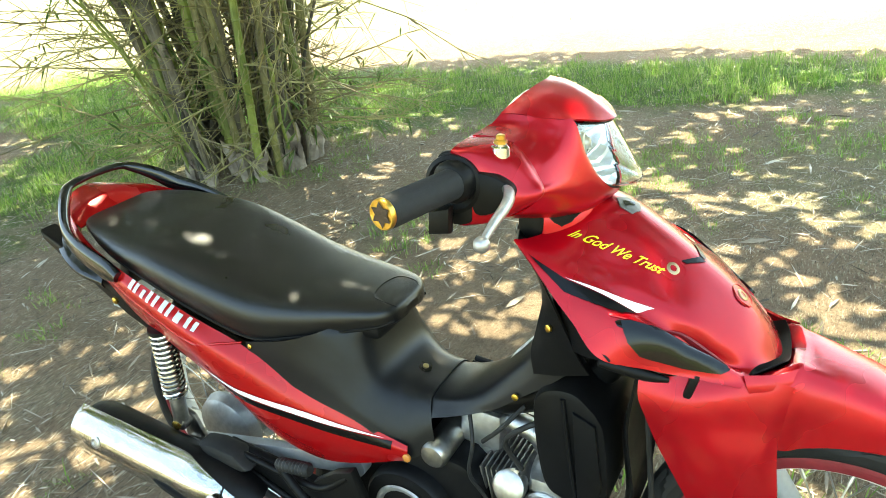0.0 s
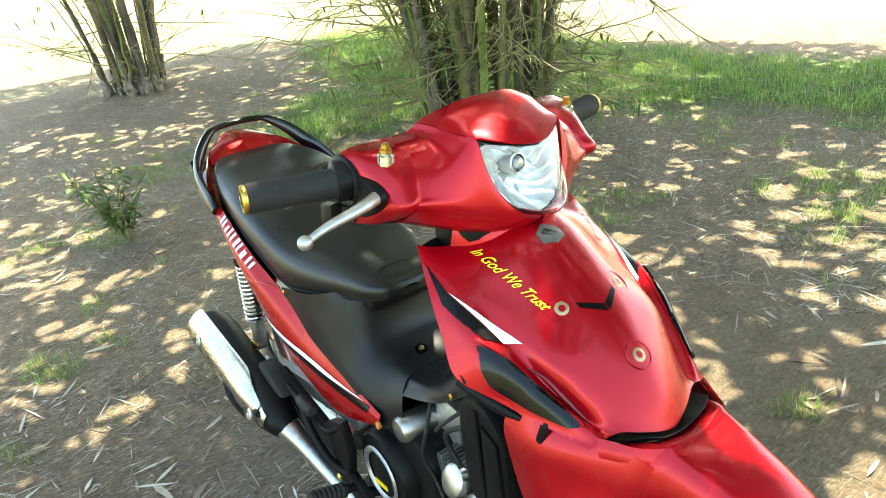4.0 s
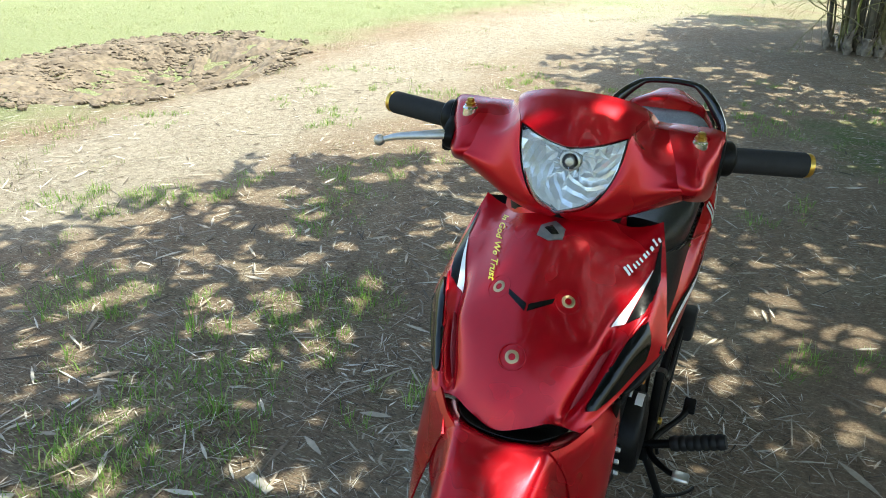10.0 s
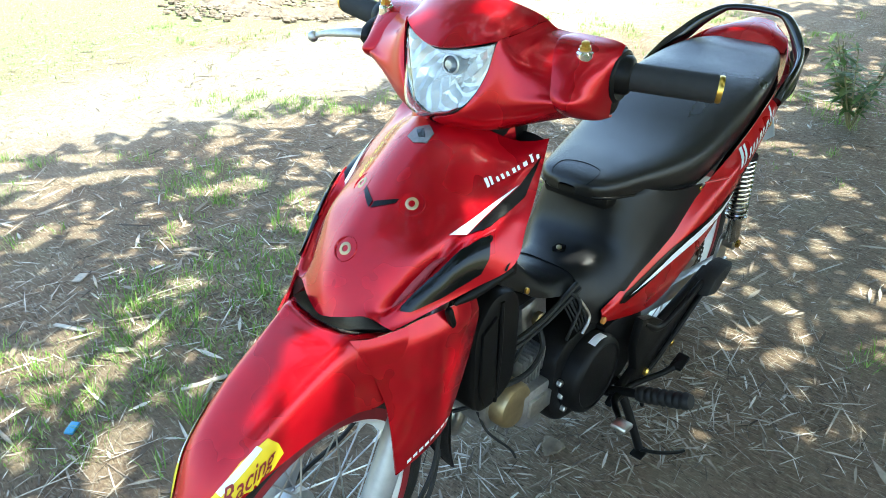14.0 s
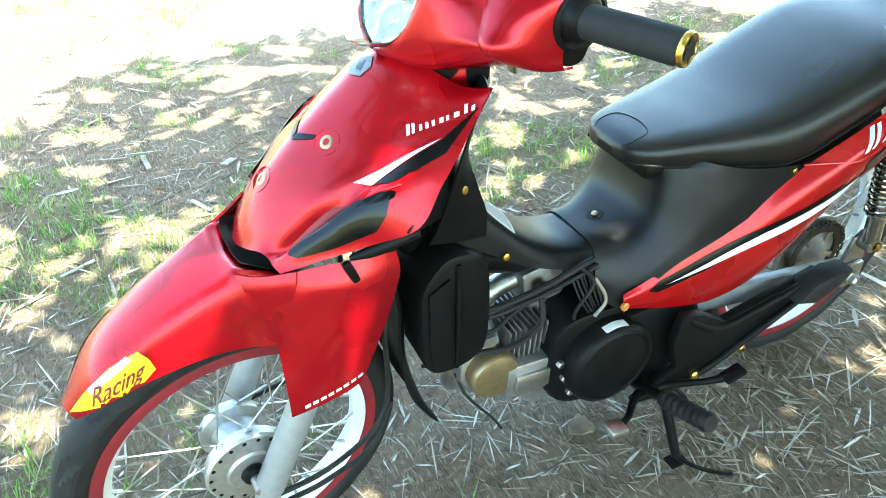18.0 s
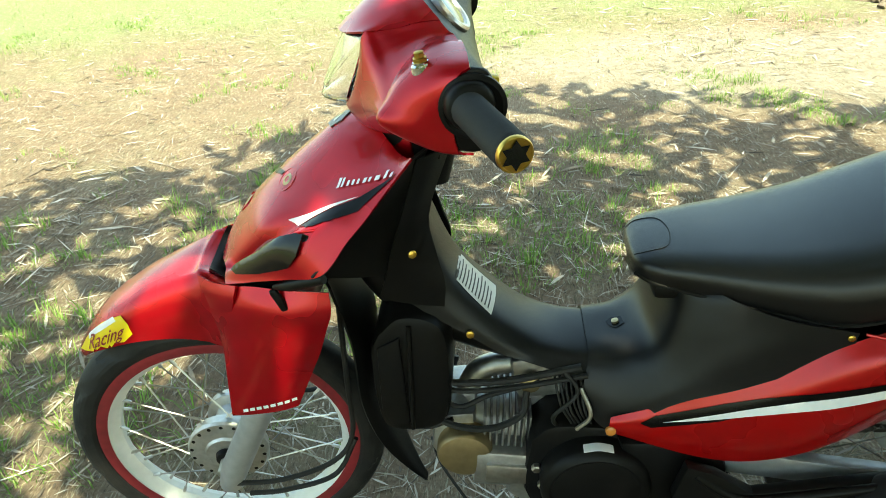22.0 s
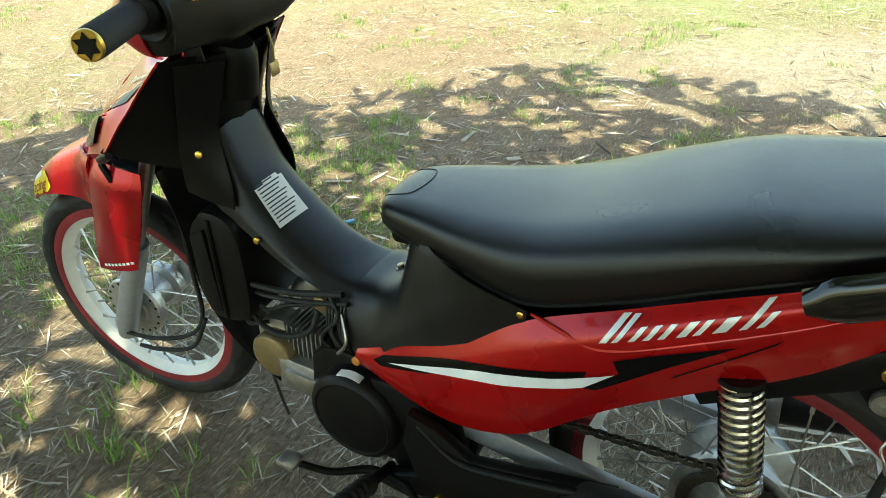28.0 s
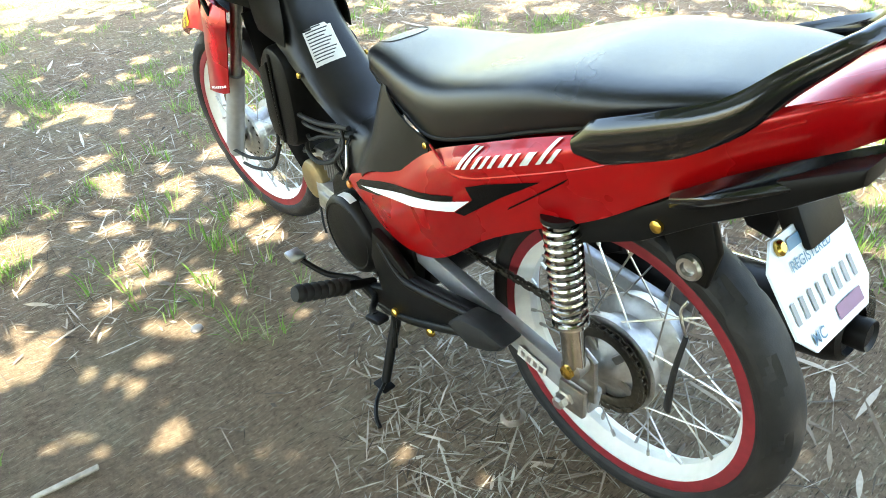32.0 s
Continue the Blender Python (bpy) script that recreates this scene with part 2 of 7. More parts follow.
def slab(poly, y0, y1, bevel=0.003, bm=None, smooth_to=0):
    """A plate with the outline poly in x and z, from y0 to y1, with rounded edges."""
    own = bmesh.new()
    if smooth_to:
        poly = [(p.x, p.z) for p in spline([(x, 0, z) for x, z in list(poly) + [poly[0]]], smooth_to + 1)][:-1]
    f = own.faces.new([own.verts.new((x, y0, z)) for x, z in poly])
    made = bmesh.ops.extrude_face_region(own, geom=[f])
    bmesh.ops.translate(own, vec=(0, y1 - y0, 0), verts=[v for v in made["geom"] if isinstance(v, bmesh.types.BMVert)])
    if bevel:
        rim = [e for e in own.edges if len(e.link_faces) == 2 and any(len(q.verts) > 4 or abs(q.normal.y) > 0.9 for q in e.link_faces) and abs(e.verts[0].co.y - e.verts[1].co.y) < 1e-6]
        bmesh.ops.bevel(own, geom=rim, offset=bevel, segments=2, affect="EDGES", profile=0.5)
    bmesh.ops.recalc_face_normals(own, faces=own.faces)
    return join(bm, own)


def along(a, b):
    """The pose at a whose z axis points to b."""
    a, b = Vector(a), Vector(b)
    return Matrix.Translation(a) @ (b - a).to_track_quat("Z", "Y").to_matrix().to_4x4()


def facing(place, way):
    return along(place, Vector(place) + Vector(way))


def mirrored(bm):
    """The same shape at the other side."""
    own = bm.copy()
    own.transform(Matrix.Diagonal((1, -1, 1, 1)))
    bmesh.ops.reverse_faces(own, faces=own.faces)
    return own


def two(bm):
    return join(bm, mirrored(bm))


def on_surface(outline, tree, way, lift=0.0015, cuts=3, origin=None):
    """A film with the outline (points in space), thrown along way on to a surface and lifted off it."""
    own = bmesh.new()
    own.faces.new([own.verts.new(p) for p in outline])
    return throw(own, tree, way, lift, cuts)


def throw(own, tree, way, lift=0.0015, cuts=3):
    way = Vector(way).normalized()
    bmesh.ops.triangulate(own, faces=own.faces[:])
    for _ in range(cuts):
        far = [e for e in own.edges if e.calc_length() > 0.008]
        if far:
            bmesh.ops.subdivide_edges(own, edges=far, cuts=1)
            bmesh.ops.triangulate(own, faces=own.faces[:])
    gone = []
    for v in own.verts:
        place, normal, _, _ = tree.ray_cast(v.co - way * 0.3, way)
        if place is None:
            place, normal, _, _ = tree.find_nearest(v.co)
        if normal.dot(way) > 0:
            normal = -normal
        v.co = place + normal * lift
    return own


def tree_of(ob):
    own = bmesh.new()
    own.from_mesh(ob.data)
    t = BVHTree.FromBMesh(own)
    own.free()
    return t


def thing(name, m=None, label="", category="", group="", kind=""):
    ob = new(name)
    ob.empty_display_size = 0.1
    ob.matrix_world = m or Matrix()
    return tagged(ob, label, category, group, kind)


# ---------------------------------------------------------------- ground
def ground_height(x, y):
    """A flat worn patch round the motorcycle, a low rise about it and slow swells further out."""
    d = math.hypot((x - 0.65) * 0.62, y)
    rise = min(max((d - 0.45) / 0.8, 0.0), 1.0)
    h = 0.030 * rise * rise * (3 - 2 * rise) - 0.014
    h += 0.010 * noise.noise(Vector((x * 1.7, y * 1.7, 0.3))) * rise + 0.004 * noise.noise(Vector((x * 7, y * 7, 1.3))) * min(1, 0.3 + rise)
    h -= 0.22 * math.exp(-(((x + 2.95) / 1.0) ** 2 + ((y + 4.65) / 0.8) ** 2) ** 2)
    h += 0.022 * min(max(-x - 0.4, 0.0), 7.0)
    far = min(max((math.hypot(x, y) - 3) / 12, 0.0), 1.0)
    h += far * 0.12 * noise.noise(Vector((x * 0.16, y * 0.16, 4.0)))
    return h


def soil_material():
    m = bpy.data.materials.new("dry_soil_and_grass")
    m.use_nodes = True
    nt = m.node_tree
    b = nt.nodes["Principled BSDF"]
    co = nt.nodes.new("ShaderNodeTexCoord")

    def tex(scale, detail=6.0, rough=0.6):
        n = nt.nodes.new("ShaderNodeTexNoise")
        n.inputs["Scale"].default_value, n.inputs["Detail"].default_value, n.inputs["Roughness"].default_value = scale, detail, rough
        nt.links.new(co.outputs["Object"], n.inputs["Vector"])
        return n.outputs["Fac"]

    def ramp(fac, stops):
        r = nt.nodes.new("ShaderNodeValToRGB")
        while len(r.color_ramp.elements) < len(stops):
            r.color_ramp.elements.new(0.5)
        for e, (p, c) in zip(r.color_ramp.elements, stops):
            e.position, e.color = p, (*c, 1)
        nt.links.new(fac, r.inputs["Fac"])
        return r.outputs["Color"]

    def mix(fac, a, c):
        x = nt.nodes.new("ShaderNodeMix")
        x.data_type = "RGBA"
        nt.links.new(fac, x.inputs["Factor"])
        nt.links.new(a, x.inputs["A"])
        nt.links.new(c, x.inputs["B"])
        return x.outputs["Result"]

    soil = ramp(tex(7, 10, 0.78), [(0.28, (0.115, 0.078, 0.050)), (0.5, (0.225, 0.157, 0.103)), (0.74, (0.37, 0.272, 0.184))])
    crumbs = ramp(tex(75, 8, 0.82), [(0.36, (0.066, 0.045, 0.029)), (0.55, (0.245, 0.176, 0.116)), (0.72, (0.43, 0.33, 0.22))])
    sand = ramp(tex(22, 8, 0.7), [(0.30, (0.18, 0.150, 0.110)), (0.5, (0.29, 0.25, 0.19)), (0.7, (0.38, 0.335, 0.265))])
    straw = ramp(tex(52, 7, 0.8), [(0.35, (0.13, 0.105, 0.065)), (0.55, (0.29, 0.245, 0.165)), (0.75, (0.46, 0.40, 0.29))])
    pale = ramp(tex(38, 8, 0.8), [(0.30, (0.085, 0.115, 0.040)), (0.52, (0.19, 0.22, 0.095)), (0.75, (0.34, 0.345, 0.20))])
    lush = ramp(tex(42, 8, 0.8), [(0.30, (0.022, 0.052, 0.009)), (0.52, (0.065, 0.125, 0.024)), (0.75, (0.16, 0.23, 0.06))])

    def field(name, lo, hi, amount=0.9, spread=0.9, scale=1.1):
        """A cover that comes in where its field is high, with a ragged edge."""
        at = nt.nodes.new("ShaderNodeAttribute")
        at.attribute_name = name
        add = nt.nodes.new("ShaderNodeMath")
        add.operation = "MULTIPLY_ADD"
        nt.links.new(tex(scale, 8, 0.75), add.inputs[0])
        add.inputs[1].default_value = spread
        nt.links.new(at.outputs["Fac"], add.inputs[2])
        return ramp(add.outputs[0], [(lo, (0, 0, 0)), (hi, (amount,) * 3)])

    def fibres(turn_, fine, lo, hi):
        """Short thin strokes lying one way, as of straw and dead stalks."""
        bend = nt.nodes.new("ShaderNodeMapping")
        bend.inputs["Rotation"].default_value[2] = radians(turn_)
        bend.inputs["Scale"].default_value = (fine, fine * 0.16, 0.0)
        wob = nt.nodes.new("ShaderNodeVectorMath")
        wob.operation = "MULTIPLY_ADD"
        curl = nt.nodes.new("ShaderNodeTexNoise")
        curl.inputs["Scale"].default_value = 9.0
        nt.links.new(co.outputs["Object"], curl.inputs["Vector"])
        nt.links.new(curl.outputs["Color"], wob.inputs[0])
        wob.inputs[1].default_value = (0.035, 0.035, 0.0)
        nt.links.new(co.outputs["Object"], wob.inputs[2])
        nt.links.new(wob.outputs[0], bend.inputs["Vector"])
        n = nt.nodes.new("ShaderNodeTexNoise")
        n.inputs["Scale"].default_value, n.inputs["Detail"].default_value = 1.0, 2.0
        nt.links.new(bend.outputs[0], n.inputs["Vector"])
        much = nt.nodes.new("ShaderNodeMath")
        much.operation = "MULTIPLY"
        at = nt.nodes.new("ShaderNodeAttribute")
        at.attribute_name = "strewn"
        nt.links.new(ramp(n.outputs["Fac"], [(lo, (0, 0, 0)), (hi, (0.9,) * 3)]), much.inputs[0])
        nt.links.new(at.outputs["Fac"], much.inputs[1])
        return much.outputs[0]

    half = nt.nodes.new("ShaderNodeRGB")
    half.outputs[0].default_value = (0.5, 0.5, 0.5, 1)
    out = mix(half.outputs[0], soil, crumbs)
    out = mix(ramp(tex(2.3, 8, 0.75), [(0.50, (0, 0, 0)), (0.64, (0.6, 0.6, 0.6))]), out, straw)
    for turn_, fine, shade in ((12, 150, (0.38, 0.31, 0.215)), (71, 190, (0.045, 0.037, 0.027)), (128, 160, (0.31, 0.25, 0.17)), (160, 210, (0.055, 0.046, 0.033)), (40, 240, (0.45, 0.39, 0.28))):
        tone = nt.nodes.new("ShaderNodeRGB")
        tone.outputs[0].default_value = (*shade, 1)
        out = mix(fibres(turn_, fine, 0.63, 0.69), out, tone.outputs[0])
    out = mix(field("sandy", 0.62, 0.95), out, sand)
    out = mix(field("turf", 0.62, 0.98), out, pale)
    out = mix(field("lush", 0.60, 0.85, 0.95, 0.9, 2.0), out, lush)
    for turn_, fine, shade in ((100, 120, (0.12, 0.105, 0.06)), (25, 140, (0.46, 0.42, 0.30))):
        tone = nt.nodes.new("ShaderNodeRGB")
        tone.outputs[0].default_value = (*shade, 1)
        out = mix(fibres(turn_, fine, 0.60, 0.70), out, tone.outputs[0])
    nt.links.new(out, b.inputs["Base Color"])
    b.inputs["Roughness"].default_value = 0.92
    b.inputs["Specular IOR Level"].default_value = 0.2
    bn = nt.nodes.new("ShaderNodeBump")
    bn.inputs["Strength"].default_value, bn.inputs["Distance"].default_value = 1.0, 0.026
    nt.links.new(tex(48, 9, 0.8), bn.inputs["Height"])
    nt.links.new(bn.outputs["Normal"], b.inputs["Normal"])
    return m


def bump_at(x, y, cx, cy, wx, wy):
    return math.exp(-(((x - cx) / wx) ** 2 + ((y - cy) / wy) ** 2))


def turf_at(x, y):
    """Thin dry turf: none under the motorcycle, closing towards the open field."""
    t = 0.55 * min(max((-y - 3.4 + 1.0 * bump_at(x, y, 1.2, -2.6, 1.4, 1.2)) / 1.2, 0), 1) + 0.35 * min(max((math.hypot(x, y) - 6.5) / 4, 0), 1)
    t += 0.25 * min(max((x - 2.6) / 1.5, 0), 1) + 0.14 * bump_at(x, y, 1.4, -1.8, 1.9, 1.1) + 0.28 * bump_at(x, y, 1.6, 2.6, 2.4, 1.2) + 0.2 * bump_at(x, y, 2.4, 0.8, 1.0, 1.4)
    return min(t, 0.75)


def sandy_at(x, y):
    """Bleached sand along the edge of the shade."""
    return min(0.7, 0.6 * bump_at(x, y, -2.5, -2.9, 3.4, 0.8) + 0.35 * bump_at(x, y, -1.1, -3.0, 1.2, 0.5) + 0.30 * bump_at(x, y, 0.4, -3.4, 1.0, 0.6) + 0.6 * bump_at(x, y, -9, -1.8, 5.0, 1.6) + 0.5 * bump_at(x, y, -1, 8.0, 9.0, 1.8))


def strewn_at(x, y):
    """How thick straw lies: little on the bare patch beside the motorcycle."""
    return 1.0 - 0.75 * bump_at(x, y, 0.2, 1.0, 1.2, 0.7) - 0.5 * bump_at(x, y, 1.3, -0.5, 0.6, 0.5)


def lush_at(x, y):
    """Green grass behind the bamboo."""
    t = 0.62 * bump_at(x, y, -0.6, 4.3, 2.6, 0.75) + 0.6 * bump_at(x, y, -4.2, 3.6, 1.8, 1.2) + 0.5 * bump_at(x, y, -6.5, 4.4, 2.2, 1.2)
    return min(0.7, t + 0.3 * bump_at(x, y, -3.0, 0.9, 0.8, 0.5) + 0.45 * bump_at(x, y, -3.4, 1.9, 0.9, 0.7) + 0.4 * bump_at(x, y, -2.6, 3.4, 1.2, 0.7))


bm = bmesh.new()
radii = [0.0] + [0.12 * 1.062 ** k for k in range(132)]
rows = []
for r in radii[1:]:
    rows.append([Vector((0.5 + r * math.cos(a), 0.3 + r * math.sin(a), 0)) for a in (2 * math.pi * k / 150 for k in range(150))])
for r in rows:
    for p in r:
        p.z = ground_height(p.x, p.y)
vs = grid(bm, rows, close=True)
mid = bm.verts.new((0.5, 0.3, ground_height(0.5, 0.3)))
for k in range(150):
    bm.faces.new((mid, vs[0][k], vs[0][(k + 1) % 150]))
ground = part("ground", bm, soil_material())
tagged(ground, "dry trodden earth with straw and patchy green grass", "ground", kind="structure")
for name, at_ in (("turf", turf_at), ("sandy", sandy_at), ("lush", lush_at), ("strewn", strewn_at)):
    col = ground.data.attributes.new(name, "FLOAT", "POINT")
    for v, at in zip(ground.data.vertices, col.data):
        at.value = at_(v.co.x, v.co.y)


# ---------------------------------------------------------------- motorcycle: x ahead, y to its left, z up
bike = thing("motorcycle", pose(0, 0.012, 0, -0.6), "red underbone motorcycle with black seat, parked on its side stand", "motorcycle")
RAKE = radians(26.5)
HEAD, UP = Vector((0.90, 0, 0.99)), Vector((-math.sin(RAKE), 0, math.cos(RAKE)))
STEER = Matrix.Translation(HEAD) @ Matrix.Rotation(radians(6.3), 4, UP) @ Matrix.Translation(-HEAD)


def front(name, bm, mat, parent=None, label="", smooth=True):
    """A part that turns with the handlebar."""
    bm.transform(STEER)
    return part(name, bm, mat, parent or bike, label, smooth)


def pair(make, name, bm, mat, parent, label=""):
    """A part and its like at the other side."""
    other = mirrored(bm)
    return make(name, bm, mat, parent, label), make(name, other, mat, parent, label)


# wheels
def wheel(name, cx, cz, radius, width, steered, label):
    make = front if steered else part
    m = Matrix.Translation((cx, 0, cz)) @ Matrix.Rotation(radians(-90), 4, "X")
    w = width / 2
    ty = [(radius - 0.052, -w * 0.62), (radius - 0.040, -w * 0.95), (radius - 0.022, -w), (radius - 0.008, -w * 0.72), (radius, -w * 0.28),
          (radius, w * 0.28), (radius - 0.008, w * 0.72), (radius - 0.022, w), (radius - 0.040, w * 0.95), (radius - 0.052, w * 0.62)]
    ty = [(p.x, p.z) for p in spline([(r, 0, h) for r, h in ty], 25)]
    bm = bmesh.new()
    grid(bm, [[m @ Vector(((r - dip) * math.cos(a), (r - dip) * math.sin(a), h)) for k in range(150) for a, dip in [(2 * math.pi * k / 150, 0.0045 if (k + abs(i - 12)) % 10 < 3 and 2 < abs(i - 12) < 8 else 0.0)]] for i, (r, h) in enumerate(ty)], close=True)
    bmesh.ops.recalc_face_normals(bm, faces=bm.faces)
    wh = make(name, bm, RUBBER, bike, label)
    wh.data.set_sharp_from_angle(angle=radians(14))
    rr = radius - 0.048
    for s in (-1, 1):
        make("rim_stripe", lathe([(rr - 0.016, s * (w * 0.78 + 0.001)), (rr - 0.005, s * (w * 0.80 + 0.003)), (rr + 0.004, s * (w * 0.74 + 0.003))], m, 72, cap=False), RIM_AND_SHADE_RED, wh, "dark red rim edge")
    make("rim", lathe([(rr - 0.006, -w * 0.74), (rr - 0.016, -w * 0.78), (rr - 0.022, -w * 0.5), (rr - 0.032, -w * 0.2), (rr - 0.032, w * 0.2), (rr - 0.022, w * 0.5), (rr - 0.016, w * 0.78), (rr - 0.006, w * 0.74)], m, 72, cap=False), WHITE, wh, "white painted spoked rim")
    return wh, m, rr - 0.03


def spokes(wh, m, r_out, hubs, steered, count=36):
    """Crossed wire spokes from two hub flanges to the rim, each with its nipple."""
    make = front if steered else part
    for k in range(count):
        side = 1 if k % 2 else -1
        r_in, h = hubs[side]
        lean = (1 if (k // 2) % 2 else -1) * radians(38)
        a = 2 * math.pi * k / count
        inner = Vector((r_in * math.cos(a + lean), r_in * math.sin(a + lean), h))
        outer = Vector((r_out * math.cos(a), r_out * math.sin(a), 0.006 * side))
        mid = outer.lerp(inner, 0.10)
        b = tube([inner, mid], 0.0016, 5, cap=False)
        tube([mid, outer], 0.0032, 6, bm=b)
        b.transform(m)
        make("spoke", b, STEEL, wh)


front_wheel, MF, RF = wheel("front_wheel", 1.272, 0.264, 0.278, 0.066, True, "thin black road tyre on a white spoked rim")
hub = front("hub", lathe([(0.012, -0.062), (0.05, -0.060), (0.056, -0.052), (0.056, -0.036), (0.040, -0.030), (0.036, 0.0), (0.045, 0.018), (0.068, 0.024), (0.072, 0.044), (0.068, 0.049), (0.040, 0.052), (0.036, 0.056), (0.012, 0.058)], MF, 40), ALLOY, front_wheel, "cast alloy drum brake hub")
spokes(front_wheel, MF, RF, {-1: (0.052, -0.045), 1: (0.066, 0.034)}, True)
rear_wheel, MR, RR = wheel("rear_wheel", 0.044, 0.272, 0.286, 0.080, False, "black treaded road tyre on a white spoked rim")
part("hub", lathe([(0.012, -0.075), (0.055, -0.072), (0.078, -0.060), (0.086, -0.035), (0.082, -0.028), (0.062, -0.015), (0.062, 0.02), (0.084, 0.024), (0.086, 0.040), (0.060, 0.044), (0.050, 0.046), (0.012, 0.070)], MR, 40), ALLOY, rear_wheel, "cast alloy drum brake hub")
spokes(rear_wheel, MR, RR, {-1: (0.082, -0.032), 1: (0.082, 0.030)}, False)

# front fork
fork = front("front_fork", block((0.075, 0.20, 0.035), pose(1.03, 0, 0.705, 0, 26.5), 0.01), BLACK, None, "silver telescopic fork with painted lower legs")
pair(front, "fork_leg", tube([(1.266, 0.090, 0.228), (1.254, 0.090, 0.262), (1.180, 0.090, 0.408), (1.142, 0.090, 0.484)], [0.019, 0.024, 0.023, 0.022], 16), SILVER, fork, "silver painted lower fork leg")
pair(front, "fork_tube", tube([(1.146, 0.090, 0.475), (1.032, 0.086, 0.70)], 0.0135, 14), STEEL, fork)
front("axle", lathe([(0.004, -0.100), (0.009, -0.098), (0.009, 0.098), (0.004, 0.100)], MF, 16), STEEL, fork)

# front mudguard with side shrouds
net = [[(1.474, 0, 0.500), (1.472, 0.012, 0.499), (1.469, 0.020, 0.496), (1.466, 0.025, 0.493), (1.462, 0.028, 0.490)],
       [(1.420, 0, 0.568), (1.420, 0.024, 0.565), (1.420, 0.040, 0.556), (1.422, 0.049, 0.540), (1.424, 0.054, 0.520)],
       [(1.350, 0, 0.616), (1.350, 0.034, 0.612), (1.350, 0.052, 0.602), (1.350, 0.062, 0.578), (1.350, 0.066, 0.544)],
       [(1.290, 0, 0.643), (1.290, 0.038, 0.640), (1.289, 0.057, 0.631), (1.286, 0.069, 0.602), (1.282, 0.075, 0.553)],
       [(1.245, 0, 0.656), (1.243, 0.040, 0.656), (1.240, 0.061, 0.653), (1.238, 0.077, 0.618), (1.236, 0.084, 0.552)],
       [(1.222, 0, 0.655), (1.220, 0.042, 0.660), (1.215, 0.064, 0.661), (1.206, 0.088, 0.630), (1.200, 0.101, 0.556)],
       [(1.160, 0, 0.610), (1.160, 0.045, 0.618), (1.150, 0.078, 0.640), (1.138, 0.108, 0.632), (1.128, 0.122, 0.600)]]
fender = front("front_mudguard", sheet(net, 48, 16, mirror=True), RED, None, "glossy red plastic mudguard")
fender.data.set_sharp_from_angle(angle=radians(26))
# black sheet laid over the rear dip in place of the shade there
cavity = [[(1.216, 0, 0.658), (1.214, 0.040, 0.662), (1.208, 0.060, 0.669)], [(1.17, 0, 0.626), (1.17, 0.045, 0.632), (1.156, 0.078, 0.648)], [(1.11, 0, 0.600), (1.11, 0.050, 0.606), (1.09, 0.090, 0.640)]]
front("cavity_shade", sheet(cavity, 12, 8, mirror=True, thick=0.001), BLACK, fender, "added black sheet for the shade behind the mudguard's crest")
net = [[(1.222, 0.078, 0.640), (1.196, 0.086, 0.652), (1.144, 0.108, 0.668), (1.085, 0.124, 0.668), (1.030, 0.126, 0.662)],
       [(1.212, 0.088, 0.612), (1.190, 0.100, 0.624), (1.142, 0.124, 0.640), (1.088, 0.138, 0.636), (1.030, 0.134, 0.634)],
       [(1.205, 0.097, 0.580), (1.184, 0.111, 0.588), (1.140, 0.131, 0.598), (1.090, 0.142, 0.600), (1.040, 0.137, 0.606)],
       [(1.202, 0.106, 0.552), (1.178, 0.124, 0.550), (1.140, 0.138, 0.556), (1.096, 0.143, 0.558), (1.055, 0.138, 0.565)],
       [(1.205, 0.119, 0.500), (1.176, 0.131, 0.502), (1.144, 0.139, 0.505), (1.108, 0.142, 0.508), (1.078, 0.139, 0.515)],
       [(1.209, 0.130, 0.440), (1.180, 0.134, 0.444), (1.152, 0.138, 0.450), (1.126, 0.139, 0.455), (1.102, 0.138, 0.462)]]
shroud, shroud_r = pair(front, "shroud", sheet(net, 30, 20), RED, fender, "glossy red mudguard side shroud")
for s in (1, -1):      # the pointed fin where the shroud meets the crest
    fin = [[(1.226, s * 0.062, 0.661), (1.200, s * 0.082, 0.660), (1.160, s * 0.106, 0.668)], [(1.222, s * 0.074, 0.645), (1.200, s * 0.090, 0.645), (1.165, s * 0.112, 0.652)], [(1.214, s * 0.084, 0.620), (1.200, s * 0.094, 0.620), (1.175, s * 0.108, 0.622)]]
    front("shroud_fin", sheet(fin, 8, 8, thick=0.004), RED, fender)

